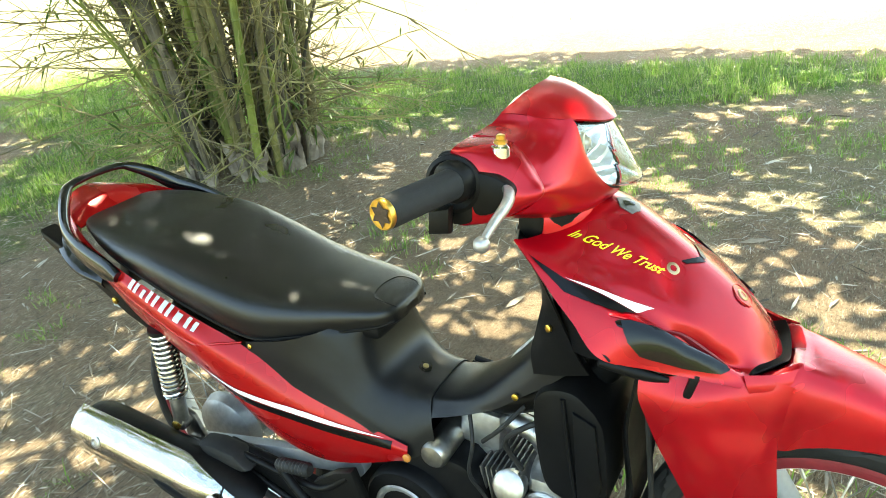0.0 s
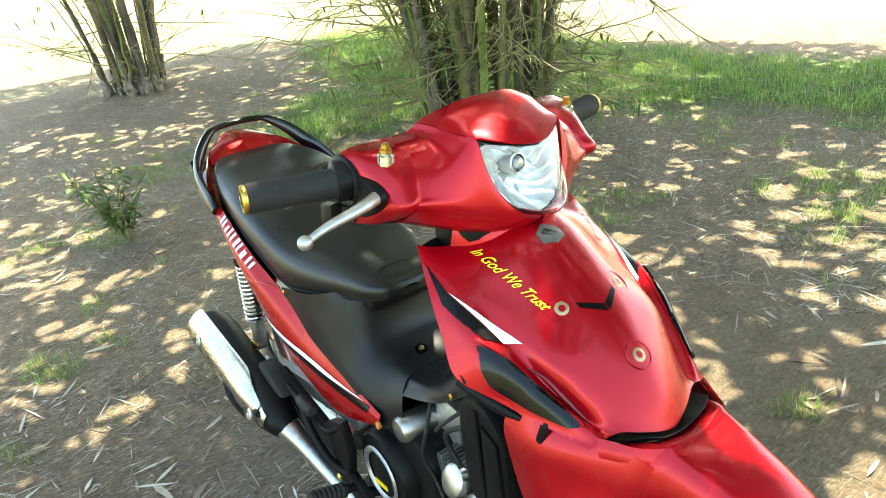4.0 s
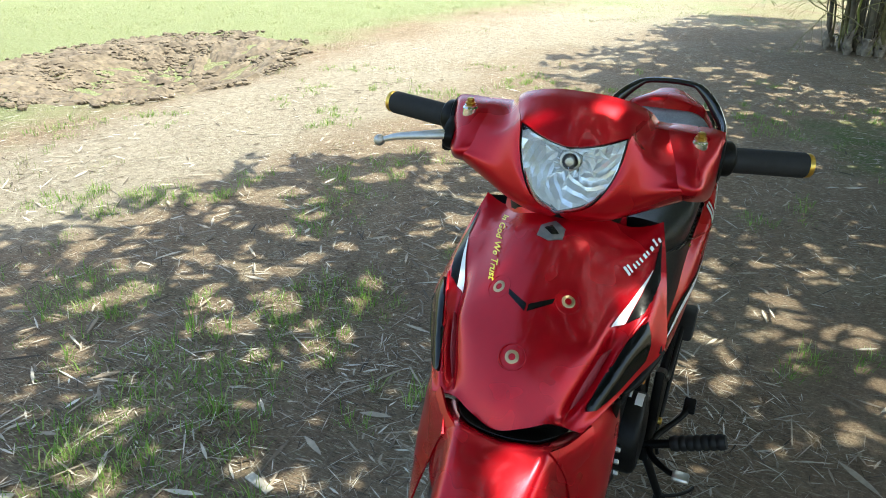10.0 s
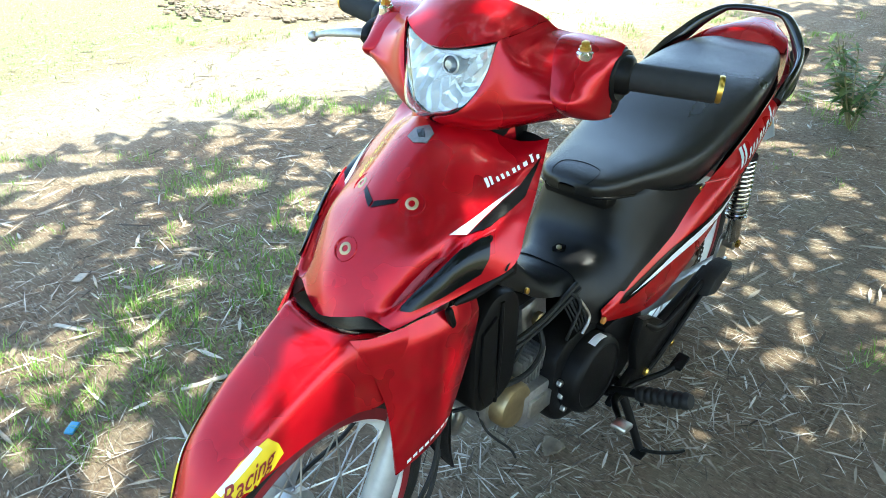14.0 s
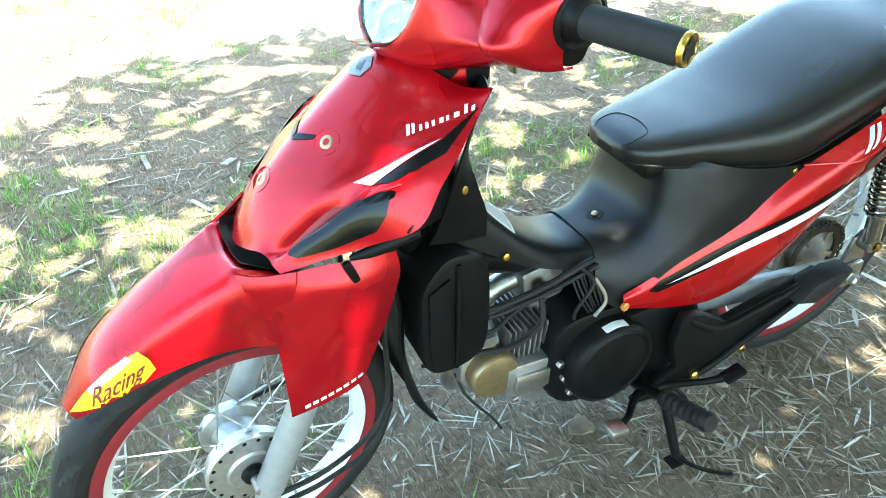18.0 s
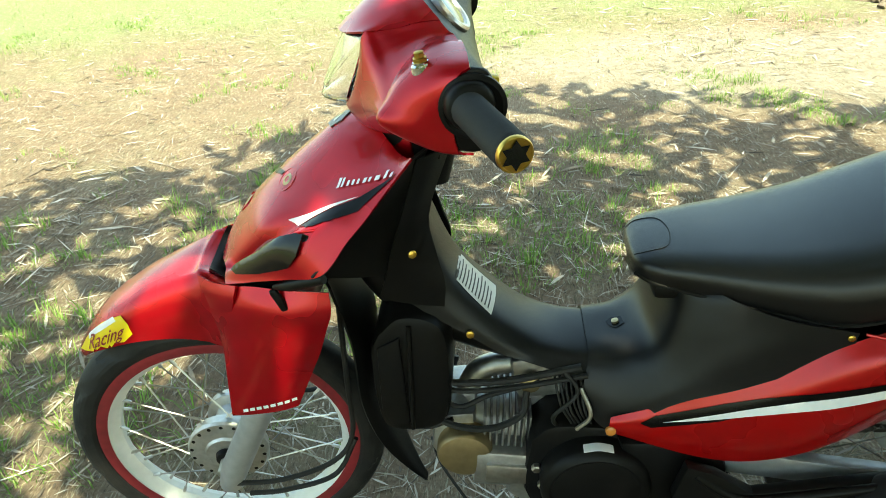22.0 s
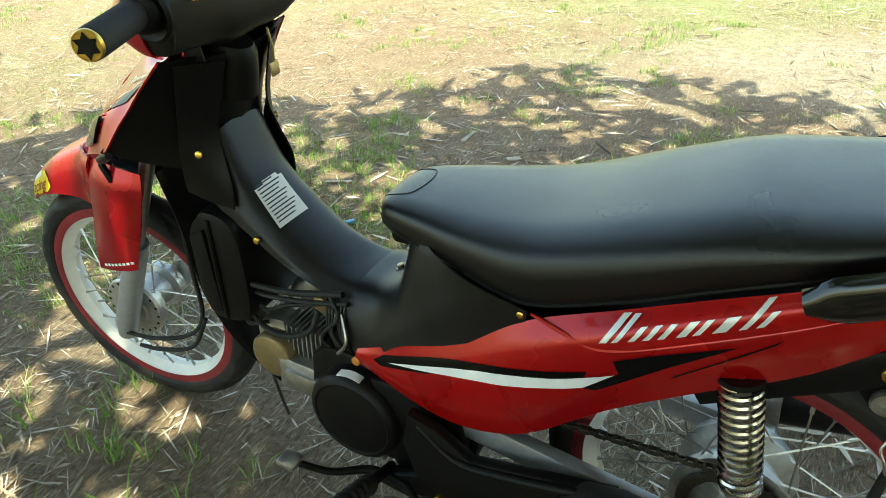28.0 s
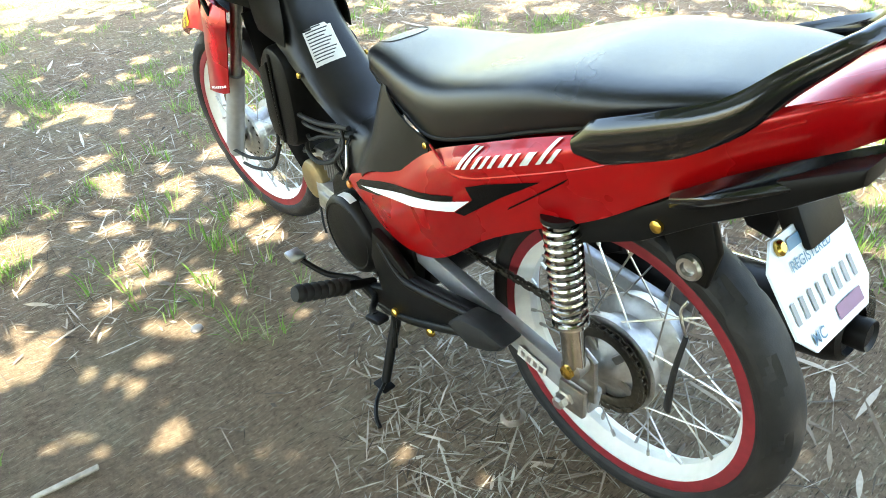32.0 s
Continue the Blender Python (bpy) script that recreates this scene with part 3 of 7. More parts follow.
# leg shield fairing: across, from the middle to the crease, the ridge, the hollow, the lamp's upper rim and the edge
net = [[(0.950, 0, 0.880), (0.940, 0.050, 0.874), (0.915, 0.088, 0.857), (0.905, 0.106, 0.854), (0.893, 0.125, 0.856), (0.884, 0.141, 0.862)],
       [(0.999, 0, 0.862), (0.990, 0.050, 0.853), (0.962, 0.095, 0.836), (0.950, 0.115, 0.830), (0.938, 0.136, 0.825), (0.925, 0.156, 0.815)],
       [(1.040, 0, 0.833), (1.032, 0.050, 0.824), (1.003, 0.096, 0.809), (0.990, 0.118, 0.804), (0.970, 0.145, 0.800), (0.946, 0.163, 0.790)],
       [(1.078, 0, 0.803), (1.070, 0.050, 0.794), (1.042, 0.097, 0.784), (1.024, 0.120, 0.776), (1.004, 0.150, 0.778), (0.970, 0.170, 0.764)],
       [(1.125, 0, 0.763), (1.117, 0.050, 0.755), (1.096, 0.094, 0.750), (1.078, 0.112, 0.732), (1.058, 0.142, 0.749), (1.005, 0.179, 0.722)],
       [(1.160, 0, 0.727), (1.150, 0.047, 0.721), (1.131, 0.083, 0.715), (1.116, 0.097, 0.697), (1.105, 0.125, 0.715), (1.060, 0.155, 0.700)],
       [(1.186, 0, 0.690), (1.175, 0.043, 0.689), (1.160, 0.071, 0.686), (1.149, 0.084, 0.674), (1.148, 0.105, 0.684), (1.116, 0.131, 0.680)],
       [(1.203, 0, 0.655), (1.194, 0.035, 0.662), (1.181, 0.063, 0.669), (1.175, 0.078, 0.667), (1.171, 0.094, 0.663), (1.167, 0.107, 0.659)]]
fairing = part("front_fairing", sheet(net, 60, 36, mirror=True), RED, bike, "glossy red plastic leg shield fairing")

# added black sheet that darkens the gap under the nose, as shade would
net = [[(1.188, 0, 0.676), (1.168, 0.040, 0.677), (1.122, 0.080, 0.684)], [(1.110, 0, 0.672), (1.10, 0.070, 0.676), (1.07, 0.118, 0.690)], [(0.990, 0, 0.675), (0.99, 0.085, 0.682), (1.005, 0.160, 0.704)]]
part("nose_shade", sheet(net, 12, 8, mirror=True), BLACK, fairing, "added black sheet for the shade under the fairing nose")

# inner leg shield and tunnel
net = [[(0.862, 0, 0.850), (0.862, 0.05, 0.850), (0.872, 0.10, 0.858), (0.886, 0.137, 0.860)],
       [(0.872, 0, 0.790), (0.885, 0.055, 0.785), (0.915, 0.11, 0.795), (0.938, 0.157, 0.806)],
       [(0.888, 0, 0.725), (0.905, 0.055, 0.720), (0.945, 0.12, 0.735), (0.982, 0.172, 0.755)],
       [(0.868, 0, 0.668), (0.900, 0.060, 0.660), (0.960, 0.12, 0.680), (1.020, 0.180, 0.718)]]
inner = part("inner_leg_shield", sheet(net, 20, 12, mirror=True), BLACK, bike, "black plastic inner leg shield")
net = [[(0.889, 0, 0.735), (0.892, 0.048, 0.728), (0.915, 0.070, 0.690), (0.950, 0.080, 0.640)],
       [(0.850, 0, 0.645), (0.855, 0.050, 0.637), (0.872, 0.072, 0.615), (0.890, 0.080, 0.590)],
       [(0.800, 0, 0.586), (0.803, 0.052, 0.578), (0.820, 0.073, 0.565), (0.838, 0.080, 0.554)],
       [(0.739, 0, 0.533), (0.742, 0.052, 0.527), (0.760, 0.074, 0.520), (0.781, 0.080, 0.515)],
       [(0.690, 0, 0.508), (0.690, 0.054, 0.504), (0.700, 0.070, 0.496), (0.714, 0.082, 0.488)],
       [(0.640, 0, 0.502), (0.638, 0.056, 0.497), (0.645, 0.074, 0.483), (0.652, 0.086, 0.470)]]
TUNNEL_NET = net
for s in (1, -1):
    net = [[(0.884, s * 0.118, 0.852), (0.862, s * 0.088, 0.850), (0.846, s * 0.052, 0.846)], [(0.912, s * 0.110, 0.765), (0.895, s * 0.088, 0.758), (0.880, s * 0.060, 0.748)],
           [(0.932, s * 0.104, 0.700), (0.900, s * 0.090, 0.695), (0.872, s * 0.070, 0.690)], [(0.944, s * 0.096, 0.655), (0.900, s * 0.090, 0.650), (0.860, s * 0.078, 0.644)], [(0.955, s * 0.086, 0.622), (0.905, s * 0.086, 0.612), (0.862, s * 0.081, 0.604)]]
    part("leg_shield_return", sheet(net, 16, 8), BLACK, inner)
tunnel = part("frame_cover", sheet(TUNNEL_NET, 36, 14, mirror=True), GREY_PLASTIC, bike, "dark grey plastic frame cover between the legs")

# cover under the seat
net = [[(0.648, 0, 0.505), (0.648, 0.062, 0.499), (0.655, 0.088, 0.465), (0.660, 0.096, 0.430)],
       [(0.600, 0, 0.512), (0.597, 0.072, 0.505), (0.603, 0.108, 0.450), (0.612, 0.118, 0.395)],
       [(0.560, 0, 0.537), (0.553, 0.088, 0.531), (0.540, 0.127, 0.495), (0.530, 0.140, 0.470)],
       [(0.542, 0, 0.590), (0.530, 0.092, 0.590), (0.480, 0.133, 0.555), (0.436, 0.149, 0.512)],
       [(0.545, 0, 0.632), (0.515, 0.092, 0.630), (0.420, 0.140, 0.595), (0.330, 0.156, 0.572)],
       [(0.525, 0, 0.650), (0.490, 0.098, 0.642), (0.410, 0.138, 0.622), (0.315, 0.156, 0.612)]]
under = part("centre_cover", sheet(net, 30, 16, mirror=True), GREY_PLASTIC, bike, "dark grey plastic cover under the seat")

# seat: stations of x, half width, crest, edge
SEAT = [(0.596, 0.020, 0.655, 0.642), (0.588, 0.056, 0.667, 0.638), (0.563, 0.082, 0.676, 0.635), (0.50, 0.104, 0.683, 0.628), (0.41, 0.132, 0.691, 0.617),
        (0.32, 0.153, 0.708, 0.613), (0.20, 0.163, 0.748, 0.657), (0.10, 0.163, 0.778, 0.701), (0.0, 0.153, 0.791, 0.738), (-0.08, 0.132, 0.801, 0.766),
        (-0.15, 0.098, 0.804, 0.785), (-0.185, 0.050, 0.802, 0.790)]
net = []
for x, w, top, low in SEAT:
    net.append([(x, 0, top), (x, w * 0.42, top - (top - low) * 0.02), (x, w * 0.70, top - (top - low) * 0.07), (x, w * 0.90, top - (top - low) * 0.21), (x, w * 0.975, top - (top - low) * 0.45), (x, w * 0.97, top - (top - low) * 0.75), (x, w * 0.935, low), (x, w * 0.8, low - 0.004)])
seat = part("seat", sheet(net, 64, 30, mirror=True, thick=0), VINYL, bike, "long black vinyl dual seat")

# side panels into the tail
net = [[(0.616, 0.120, 0.424), (0.618, 0.126, 0.416), (0.617, 0.126, 0.404), (0.612, 0.121, 0.392)],
       [(0.510, 0.138, 0.478), (0.505, 0.150, 0.450), (0.500, 0.152, 0.410), (0.492, 0.140, 0.366)],
       [(0.410, 0.149, 0.528), (0.405, 0.166, 0.490), (0.402, 0.165, 0.425), (0.405, 0.145, 0.362)],
       [(0.312, 0.156, 0.600), (0.310, 0.180, 0.560), (0.305, 0.178, 0.480), (0.312, 0.149, 0.398)],
       [(0.200, 0.166, 0.656), (0.200, 0.190, 0.630), (0.200, 0.184, 0.570), (0.205, 0.152, 0.488)],
       [(0.100, 0.166, 0.700), (0.100, 0.184, 0.678), (0.100, 0.178, 0.628), (0.105, 0.152, 0.556)],
       [(0.000, 0.158, 0.738), (0.000, 0.171, 0.720), (0.000, 0.166, 0.675), (0.000, 0.148, 0.620)],
       [(-0.10, 0.138, 0.778), (-0.10, 0.148, 0.764), (-0.10, 0.145, 0.735), (-0.10, 0.128, 0.695)],
       [(-0.19, 0.100, 0.812), (-0.19, 0.106, 0.802), (-0.19, 0.104, 0.780), (-0.19, 0.094, 0.745)],
       [(-0.26, 0.045, 0.832), (-0.26, 0.050, 0.826), (-0.26, 0.050, 0.810), (-0.255, 0.045, 0.785)]]
side_l, side_r = pair(part, "side_panel", sheet(net, 56, 14), RED_SIDE, bike, "red side panel running into the tail")
net = [[(-0.150, 0, 0.800), (-0.150, 0.05, 0.798), (-0.150, 0.110, 0.790)],
       [(-0.200, 0, 0.830), (-0.200, 0.05, 0.826), (-0.195, 0.100, 0.812)],
       [(-0.268, 0, 0.842), (-0.266, 0.03, 0.838), (-0.258, 0.046, 0.830)]]
part("tail_top", sheet(net, 14, 10, mirror=True), RED_SIDE, bike, "red tail piece behind the seat")

# handlebar cowl: visor over the lamp, a cheek at each side and a proud wing round each grip
net = [[(0.890, 0, 1.043), (0.887, 0.028, 1.042), (0.879, 0.058, 1.037), (0.866, 0.086, 1.027), (0.856, 0.100, 1.018)],
       [(0.915, 0, 1.036), (0.911, 0.028, 1.035), (0.903, 0.056, 1.031), (0.890, 0.082, 1.024), (0.880, 0.096, 1.016)],
       [(0.945, 0, 1.019), (0.940, 0.027, 1.019), (0.931, 0.053, 1.017), (0.916, 0.076, 1.014), (0.908, 0.088, 1.008)],
       [(0.970, 0, 0.999), (0.964, 0.026, 1.000), (0.953, 0.051, 1.003), (0.937, 0.073, 1.006), (0.932, 0.081, 1.004)],
       [(0.983, 0, 0.987), (0.976, 0.026, 0.989), (0.964, 0.052, 0.995), (0.949, 0.073, 1.001), (0.946, 0.077, 1.001)]]
bm = sheet(net, 30, 14, mirror=True)
LAMP_SIDE = [(0.946, 0.077, 1.001), (0.955, 0.073, 0.962), (0.967, 0.060, 0.926), (0.979, 0.038, 0.902), (0.986, 0.0, 0.888)]
net = [[(0.856, 0.100, 1.018), (0.848, 0.107, 1.009), (0.841, 0.116, 1.004), (0.835, 0.150, 1.0015)],
       [(0.880, 0.096, 1.016), (0.875, 0.103, 1.007), (0.872, 0.114, 1.001), (0.868, 0.150, 0.9975)],
       [(0.908, 0.088, 1.008), (0.906, 0.096, 1.000), (0.903, 0.110, 0.989), (0.897, 0.150, 0.977)],
       [(0.932, 0.081, 1.004), (0.928, 0.090, 0.993), (0.920, 0.108, 0.979), (0.908, 0.152, 0.965)],
       [LAMP_SIDE[0], (0.943, 0.085, 0.990), (0.933, 0.108, 0.970), (0.915, 0.155, 0.952)],
       [LAMP_SIDE[1], (0.954, 0.083, 0.959), (0.943, 0.108, 0.946), (0.922, 0.160, 0.940)],
       [LAMP_SIDE[2], (0.966, 0.070, 0.924), (0.951, 0.102, 0.919), (0.924, 0.166, 0.931)],
       [LAMP_SIDE[3], (0.973, 0.048, 0.893), (0.950, 0.086, 0.890), (0.893, 0.166, 0.9085)],
       [LAMP_SIDE[4], (0.968, 0.018, 0.877), (0.934, 0.060, 0.869), (0.858, 0.155, 0.897)]]
join(bm, sheet(net, 44, 16, both=True))
bmesh.ops.remove_doubles(bm, verts=bm.verts, dist=0.0004)
cowl = front("handlebar_cowl", bm, RED, None, "glossy red handlebar cowl with headlight")
cowl.data.set_sharp_from_angle(angle=radians(24))
for s in (1, -1):
    net = [[(0.838, s * 0.126, 0.997), (0.834, s * 0.131, 1.002), (0.831, s * 0.170, 1.003), (0.830, s * 0.196, 1.002), (0.829, s * 0.208, 0.999)],
           [(0.868, s * 0.126, 0.994), (0.870, s * 0.131, 1.000), (0.870, s * 0.170, 0.998), (0.856, s * 0.196, 0.996), (0.842, s * 0.208, 0.991)],
           [(0.892, s * 0.130, 0.974), (0.900, s * 0.136, 0.979), (0.899, s * 0.172, 0.977), (0.878, s * 0.197, 0.975), (0.849, s * 0.209, 0.975)],
           [(0.906, s * 0.140, 0.948), (0.917, s * 0.148, 0.953), (0.918, s * 0.178, 0.952), (0.886, s * 0.199, 0.950), (0.850, s * 0.209, 0.950)],
           [(0.914, s * 0.152, 0.924), (0.925, s * 0.160, 0.931), (0.928, s * 0.182, 0.934), (0.890, s * 0.199, 0.928), (0.849, s * 0.208, 0.928)],
           [(0.884, s * 0.148, 0.904), (0.892, s * 0.158, 0.909), (0.894, s * 0.180, 0.911), (0.872, s * 0.198, 0.907), (0.844, s * 0.206, 0.906)],
           [(0.850, s * 0.140, 0.896), (0.850, s * 0.156, 0.899), (0.850, s * 0.180, 0.899), (0.840, s * 0.198, 0.900), (0.828, s * 0.205, 0.902)]]
    front("cowl_wing", sheet(net, 40, 24), RED, cowl, "glossy red wing of the cowl round the grip").data.set_sharp_from_angle(angle=radians(30))


# headlight
def face_arc(inset=0.0, push=0.0):
    """The rim of the headlight, from the middle of its top round to the bottom and back."""
    half = even([(0.980, 0.0, 0.986), (0.973, 0.025, 0.988), (0.962, 0.052, 0.993), (0.946, 0.076, 0.999)], 9)[:-1] + spline(LAMP_SIDE, 18)
    mid = Vector((0.968, 0, 0.945))
    out = [p + (mid - p).normalized() * inset + Vector((push, 0, 0.25 * push)) for p in half]
    return out + [Vector((p.x, -p.y, p.z)) for p in out[-2:0:-1]]


lamp = front("headlight", lathe([(0.001, 0), (0.001, 0.001)], facing((0.945, 0, 0.945), (1, 0, 0.3)), 8), REFLECTOR, cowl, "clear glass headlight")
bm = bmesh.new()
grid(bm, [face_arc(0.0000, -0.004), face_arc(0.0005, 0.0005), face_arc(0.0022, 0.001), face_arc(0.0035, -0.004)], close=True)
front("bezel", bm, BLACK, lamp)
deep, rg = Vector((0.918, 0, 0.948)), random.Random(3)
edge = face_arc(0.003, -0.003)
edge = [edge[(k * len(edge)) // 30] for k in range(30)]
rings = []
for k in range(9):
    f = k / 8.6
    row = []
    for i, p in enumerate(edge):
        q = p.lerp(deep, f)
        q.x = p.x + (deep.x - p.x) * math.sin(f * math.pi / 2) + ((0.0035 if (i + k) % 2 else -0.0025) + rg.uniform(-0.0015, 0.0015) if 0 < k else 0)
        row.append(q)
    rings.append(row)
bm = bmesh.new()
vs = grid(bm, rings, close=True)
bm.faces.new(vs[-1])
front("reflector", bm, REFLECTOR, lamp, "bright silvered reflector in facets", smooth=False)
front("bulb_shield", lathe([(0.016, -0.004), (0.017, 0.004), (0.015, 0.020), (0.012, 0.021)], facing((0.922, 0, 0.952), (1, 0, 0.1)), 20, cap=False), STEEL, lamp)
front("bulb", lathe([(0.010, 0.0), (0.012, 0.004), (0.011, 0.018), (0.006, 0.026), (0.001, 0.027)], facing((0.922, 0, 0.952), (1, 0, 0.1)), 16), STEEL, lamp)
bm = bmesh.new()
rows = []
for k in range(9):
    f = k / 8
    c = Vector((1.019, 0, 0.906))
    row = []
    for p in face_arc(0.002, 0.0):
        w = min(max((p.z - 0.900) / 0.07, 0.0), 0.9)      # straight above, round below
        q = p.lerp(c, w * f + (1 - w) * (1 - math.cos(f * math.pi / 2)))
        q.x = p.x + (c.x - p.x) * (w * f + (1 - w) * math.sin(f * math.pi / 2))
        row.append(q)
    rows.append(row)
vs = grid(bm, rows[:-1], close=True)
bm.faces.new(vs[-1])
bmesh.ops.recalc_face_normals(bm, faces=bm.faces)
bmesh.ops.solidify(bm, geom=bm.faces[:], thickness=0.002)
lens = front("lens", bm, LENS, lamp, "clear curved headlight lens")
lens.visible_shadow = False

# back of the cowl, dials, switches
net = [[(0.889, 0, 1.040), (0.865, 0.084, 1.024), (0.839, 0.116, 0.999), (0.829, 0.200, 0.998)],
       [(0.846, 0, 1.006), (0.835, 0.070, 0.996), (0.822, 0.118, 0.985), (0.812, 0.200, 0.990)],
       [(0.810, 0, 0.960), (0.808, 0.065, 0.956), (0.806, 0.118, 0.955), (0.802, 0.204, 0.968)],
       [(0.812, 0, 0.892), (0.814, 0.060, 0.890), (0.818, 0.110, 0.897), (0.814, 0.200, 0.908)],
       [(0.900, 0, 0.852), (0.890, 0.050, 0.856), (0.868, 0.090, 0.878), (0.848, 0.195, 0.900)]]
back = front("cowl_back", sheet(net, 24, 16, mirror=True), BLACK, cowl, "black plastic back of the handlebar cowl")
m = facing((0.842, 0, 1.003), (-0.74, 0, 0.68)) @ Matrix.Diagonal((0.95, 0.55, 0.6, 1))
dial = front("speedometer", lathe([(0.060, -0.02), (0.060, 0.006), (0.056, 0.011), (0.048, 0.010), (0.046, 0.006)], m, 40), STEEL, cowl, "speedometer under a silver bezel")
front("dial_glass", lathe([(0.046, 0.005), (0.030, 0.009), (0.001, 0.010)], m, 40), GLOSS_BLACK, dial)
END = [(0.829, 0.999), (0.846, 0.988), (0.851, 0.965), (0.850, 0.930), (0.843, 0.906), (0.815, 0.906), (0.803, 0.940), (0.802, 0.970), (0.811, 0.994)]
for s in (-1, 1):
    front("end_cap", slab(END, s * 0.196, s * 0.2065, 0.003, smooth_to=36), BLACK, cowl)
    front("end_ring", lathe([(0.030, 0.0), (0.037, 0.002), (0.037, 0.007), (0.032, 0.010), (0.024, 0.006)], facing((0.828, s * 0.204, 0.958), (0, s, 0)), 30), BLACK, cowl)
    front("switch_housing", lathe([(0.024, 0), (0.027, 0.004), (0.027, 0.022), (0.024, 0.026), (0.020, 0.028)], along((0.836, s * 0.200, 0.963), (0.799, s * 0.335, 0.963)), 24), BLACK, cowl)
    g = along((0.835, s * 0.222, 0.963), (0.799, s * 0.335, 0.963))
    prof = [(0.0175, 0)] + [(0.0188 + (0.0006 if k % 2 else 0), 0.004 + k * 0.0022) for k in range(50)] + [(0.0180, 0.116)]
    grip = front("grip", lathe(prof, g, 24), GRIP, None, "black foam handlebar grip")
    b = lathe([(0.0175, 0.116), (0.0185, 0.1175), (0.0185, 0.1215), (0.0175, 0.1235), (0.0160, 0.1235), (0.0155, 0.1225), (0.001, 0.1225)], g, 28)
    cap = front("bar_end", b, GOLD, grip, "gold anodised bar end")
    star = bmesh.new()
    ring = [star.verts.new((math.cos(k * math.pi / 6) * (0.0160 if k % 2 else 0.0095), math.sin(k * math.pi / 6) * (0.0160 if k % 2 else 0.0095), 0.1236)) for k in range(12)]
    star.faces.new(ring)
    star.transform(g)
    front("star", star, GLOSS_BLACK, cap, "black six-pointed star inlay", smooth=False)
    # bolt in the mirror hole
    bolt = front("mirror_bolt", lathe([(0.0125, -0.010), (0.0115, 0.002), (0.009, 0.004), (0.009, 0.006), (0.006, 0.007)], facing((0.880, s * 0.174, 0.993), (0.14, 0, 1)), 20), CHROME, cowl, "chromed spacer with a gold bolt")
    b = lathe([(0.0085, 0.006), (0.0085, 0.010), (0.006, 0.011), (0.006, 0.016), (0.0045, 0.017), (0.001, 0.017)], facing((0.880, s * 0.174, 0.993), (0.14, 0, 1)), 6)
    front("bolt", b, GOLD, bolt, "gold hexagon bolt")
lever = front("brake_lever", tube([(0.872, -0.180, 0.948), (0.896, -0.205, 0.950), (0.908, -0.240, 0.946), (0.906, -0.285, 0.936), (0.903, -0.312, 0.926)], [0.008, 0.009, 0.0075, 0.006, 0.0045], 12, 24, flat=0.7), ALLOY, None, "polished alloy brake lever with ball end")
b = bmesh.new()
bmesh.ops.create_icosphere(b, subdivisions=3, radius=0.0095, matrix=Matrix.Translation((0.903, -0.317, 0.924)))
front("ball_end", b, ALLOY, lever)
front("lever_pivot", lathe([(0.010, -0.012), (0.012, -0.010), (0.012, 0.010), (0.010, 0.012)], facing((0.880, -0.172, 0.946), (0, 0, 1)), 16), BLACK, lever)
front("lever_recess", slab([(0.850, 0.975), (0.885, 0.966), (0.905, 0.948), (0.888, 0.926), (0.852, 0.920)], -0.1925, -0.2115, 0.004, smooth_to=24), BLACK, cowl)
front("key", tube([(0.79, 0.03, 0.89), (0.785, 0.032, 0.86), (0.787, 0.034, 0.835)], 0.0022, 6), BRASS, cowl, "brass key hanging from the lock")
front("key_bow", block((0.004, 0.020, 0.022), pose(0.787, 0.034, 0.83), 0.002), BRASS, cowl)
front("left_switch", block((0.012, 0.012, 0.008), pose(0.80, 0.15, 0.965), 0.003), YELLOW, cowl, "yellow switch button")
# neck between cowl and fairing
net = [[(0.955, 0, 0.885), (0.945, 0.05, 0.885), (0.90, 0.085, 0.890)], [(0.962, 0, 0.865), (0.95, 0.055, 0.862), (0.90, 0.092, 0.862)], [(0.965, 0, 0.835), (0.952, 0.058, 0.832), (0.895, 0.095, 0.835)]]
front("neck_cover", sheet(net, 10, 10, mirror=True), RED, cowl)
net = [[(0.962, 0, 0.876), (0.942, 0.062, 0.872), (0.900, 0.088, 0.880), (0.868, 0.090, 0.890)], [(0.960, 0, 0.858), (0.936, 0.066, 0.852), (0.893, 0.090, 0.856), (0.866, 0.090, 0.866)], [(0.955, 0, 0.835), (0.928, 0.066, 0.832), (0.890, 0.088, 0.835), (0.866, 0.088, 0.840)]]
front("neck_shroud", sheet(net, 12, 14, mirror=True), BLACK, cowl, "black plastic collar under the handlebar cowl")
part("steering_cover", lathe([(0.076, 0), (0.074, 0.04), (0.070, 0.07), (0.062, 0.082)], facing((0.925, 0, 0.79), (-0.3, 0, 1)) @ Matrix.Diagonal((0.62, 1, 1, 1)), 28), BLACK, bike, "black plastic steering column cover")
front("small_flasher", slab([(0.80, 0.93), (0.83, 0.935), (0.825, 0.90), (0.795, 0.898)], -0.235, -0.215, 0.006), BLACK, cowl)

# trim of the fairing
FT = tree_of(fairing)


def film(name, pts, mat, parent, tree, lift=0.0016, label="", thick=0.0, cuts=4):
    """A thin piece of trim that follows a body panel between the given corners."""
    own = bmesh.new()
    own.faces.new([own.verts.new(p) for p in pts])
    bmesh.ops.triangulate(own, faces=own.faces[:])
    for _ in range(cuts):
        far = [e for e in own.edges if e.calc_length() > 0.007]
        if far:
            bmesh.ops.subdivide_edges(own, edges=far, cuts=1)
            bmesh.ops.triangulate(own, faces=own.faces[:])
    return lay(name, own, mat, parent, tree, lift, label, thick)


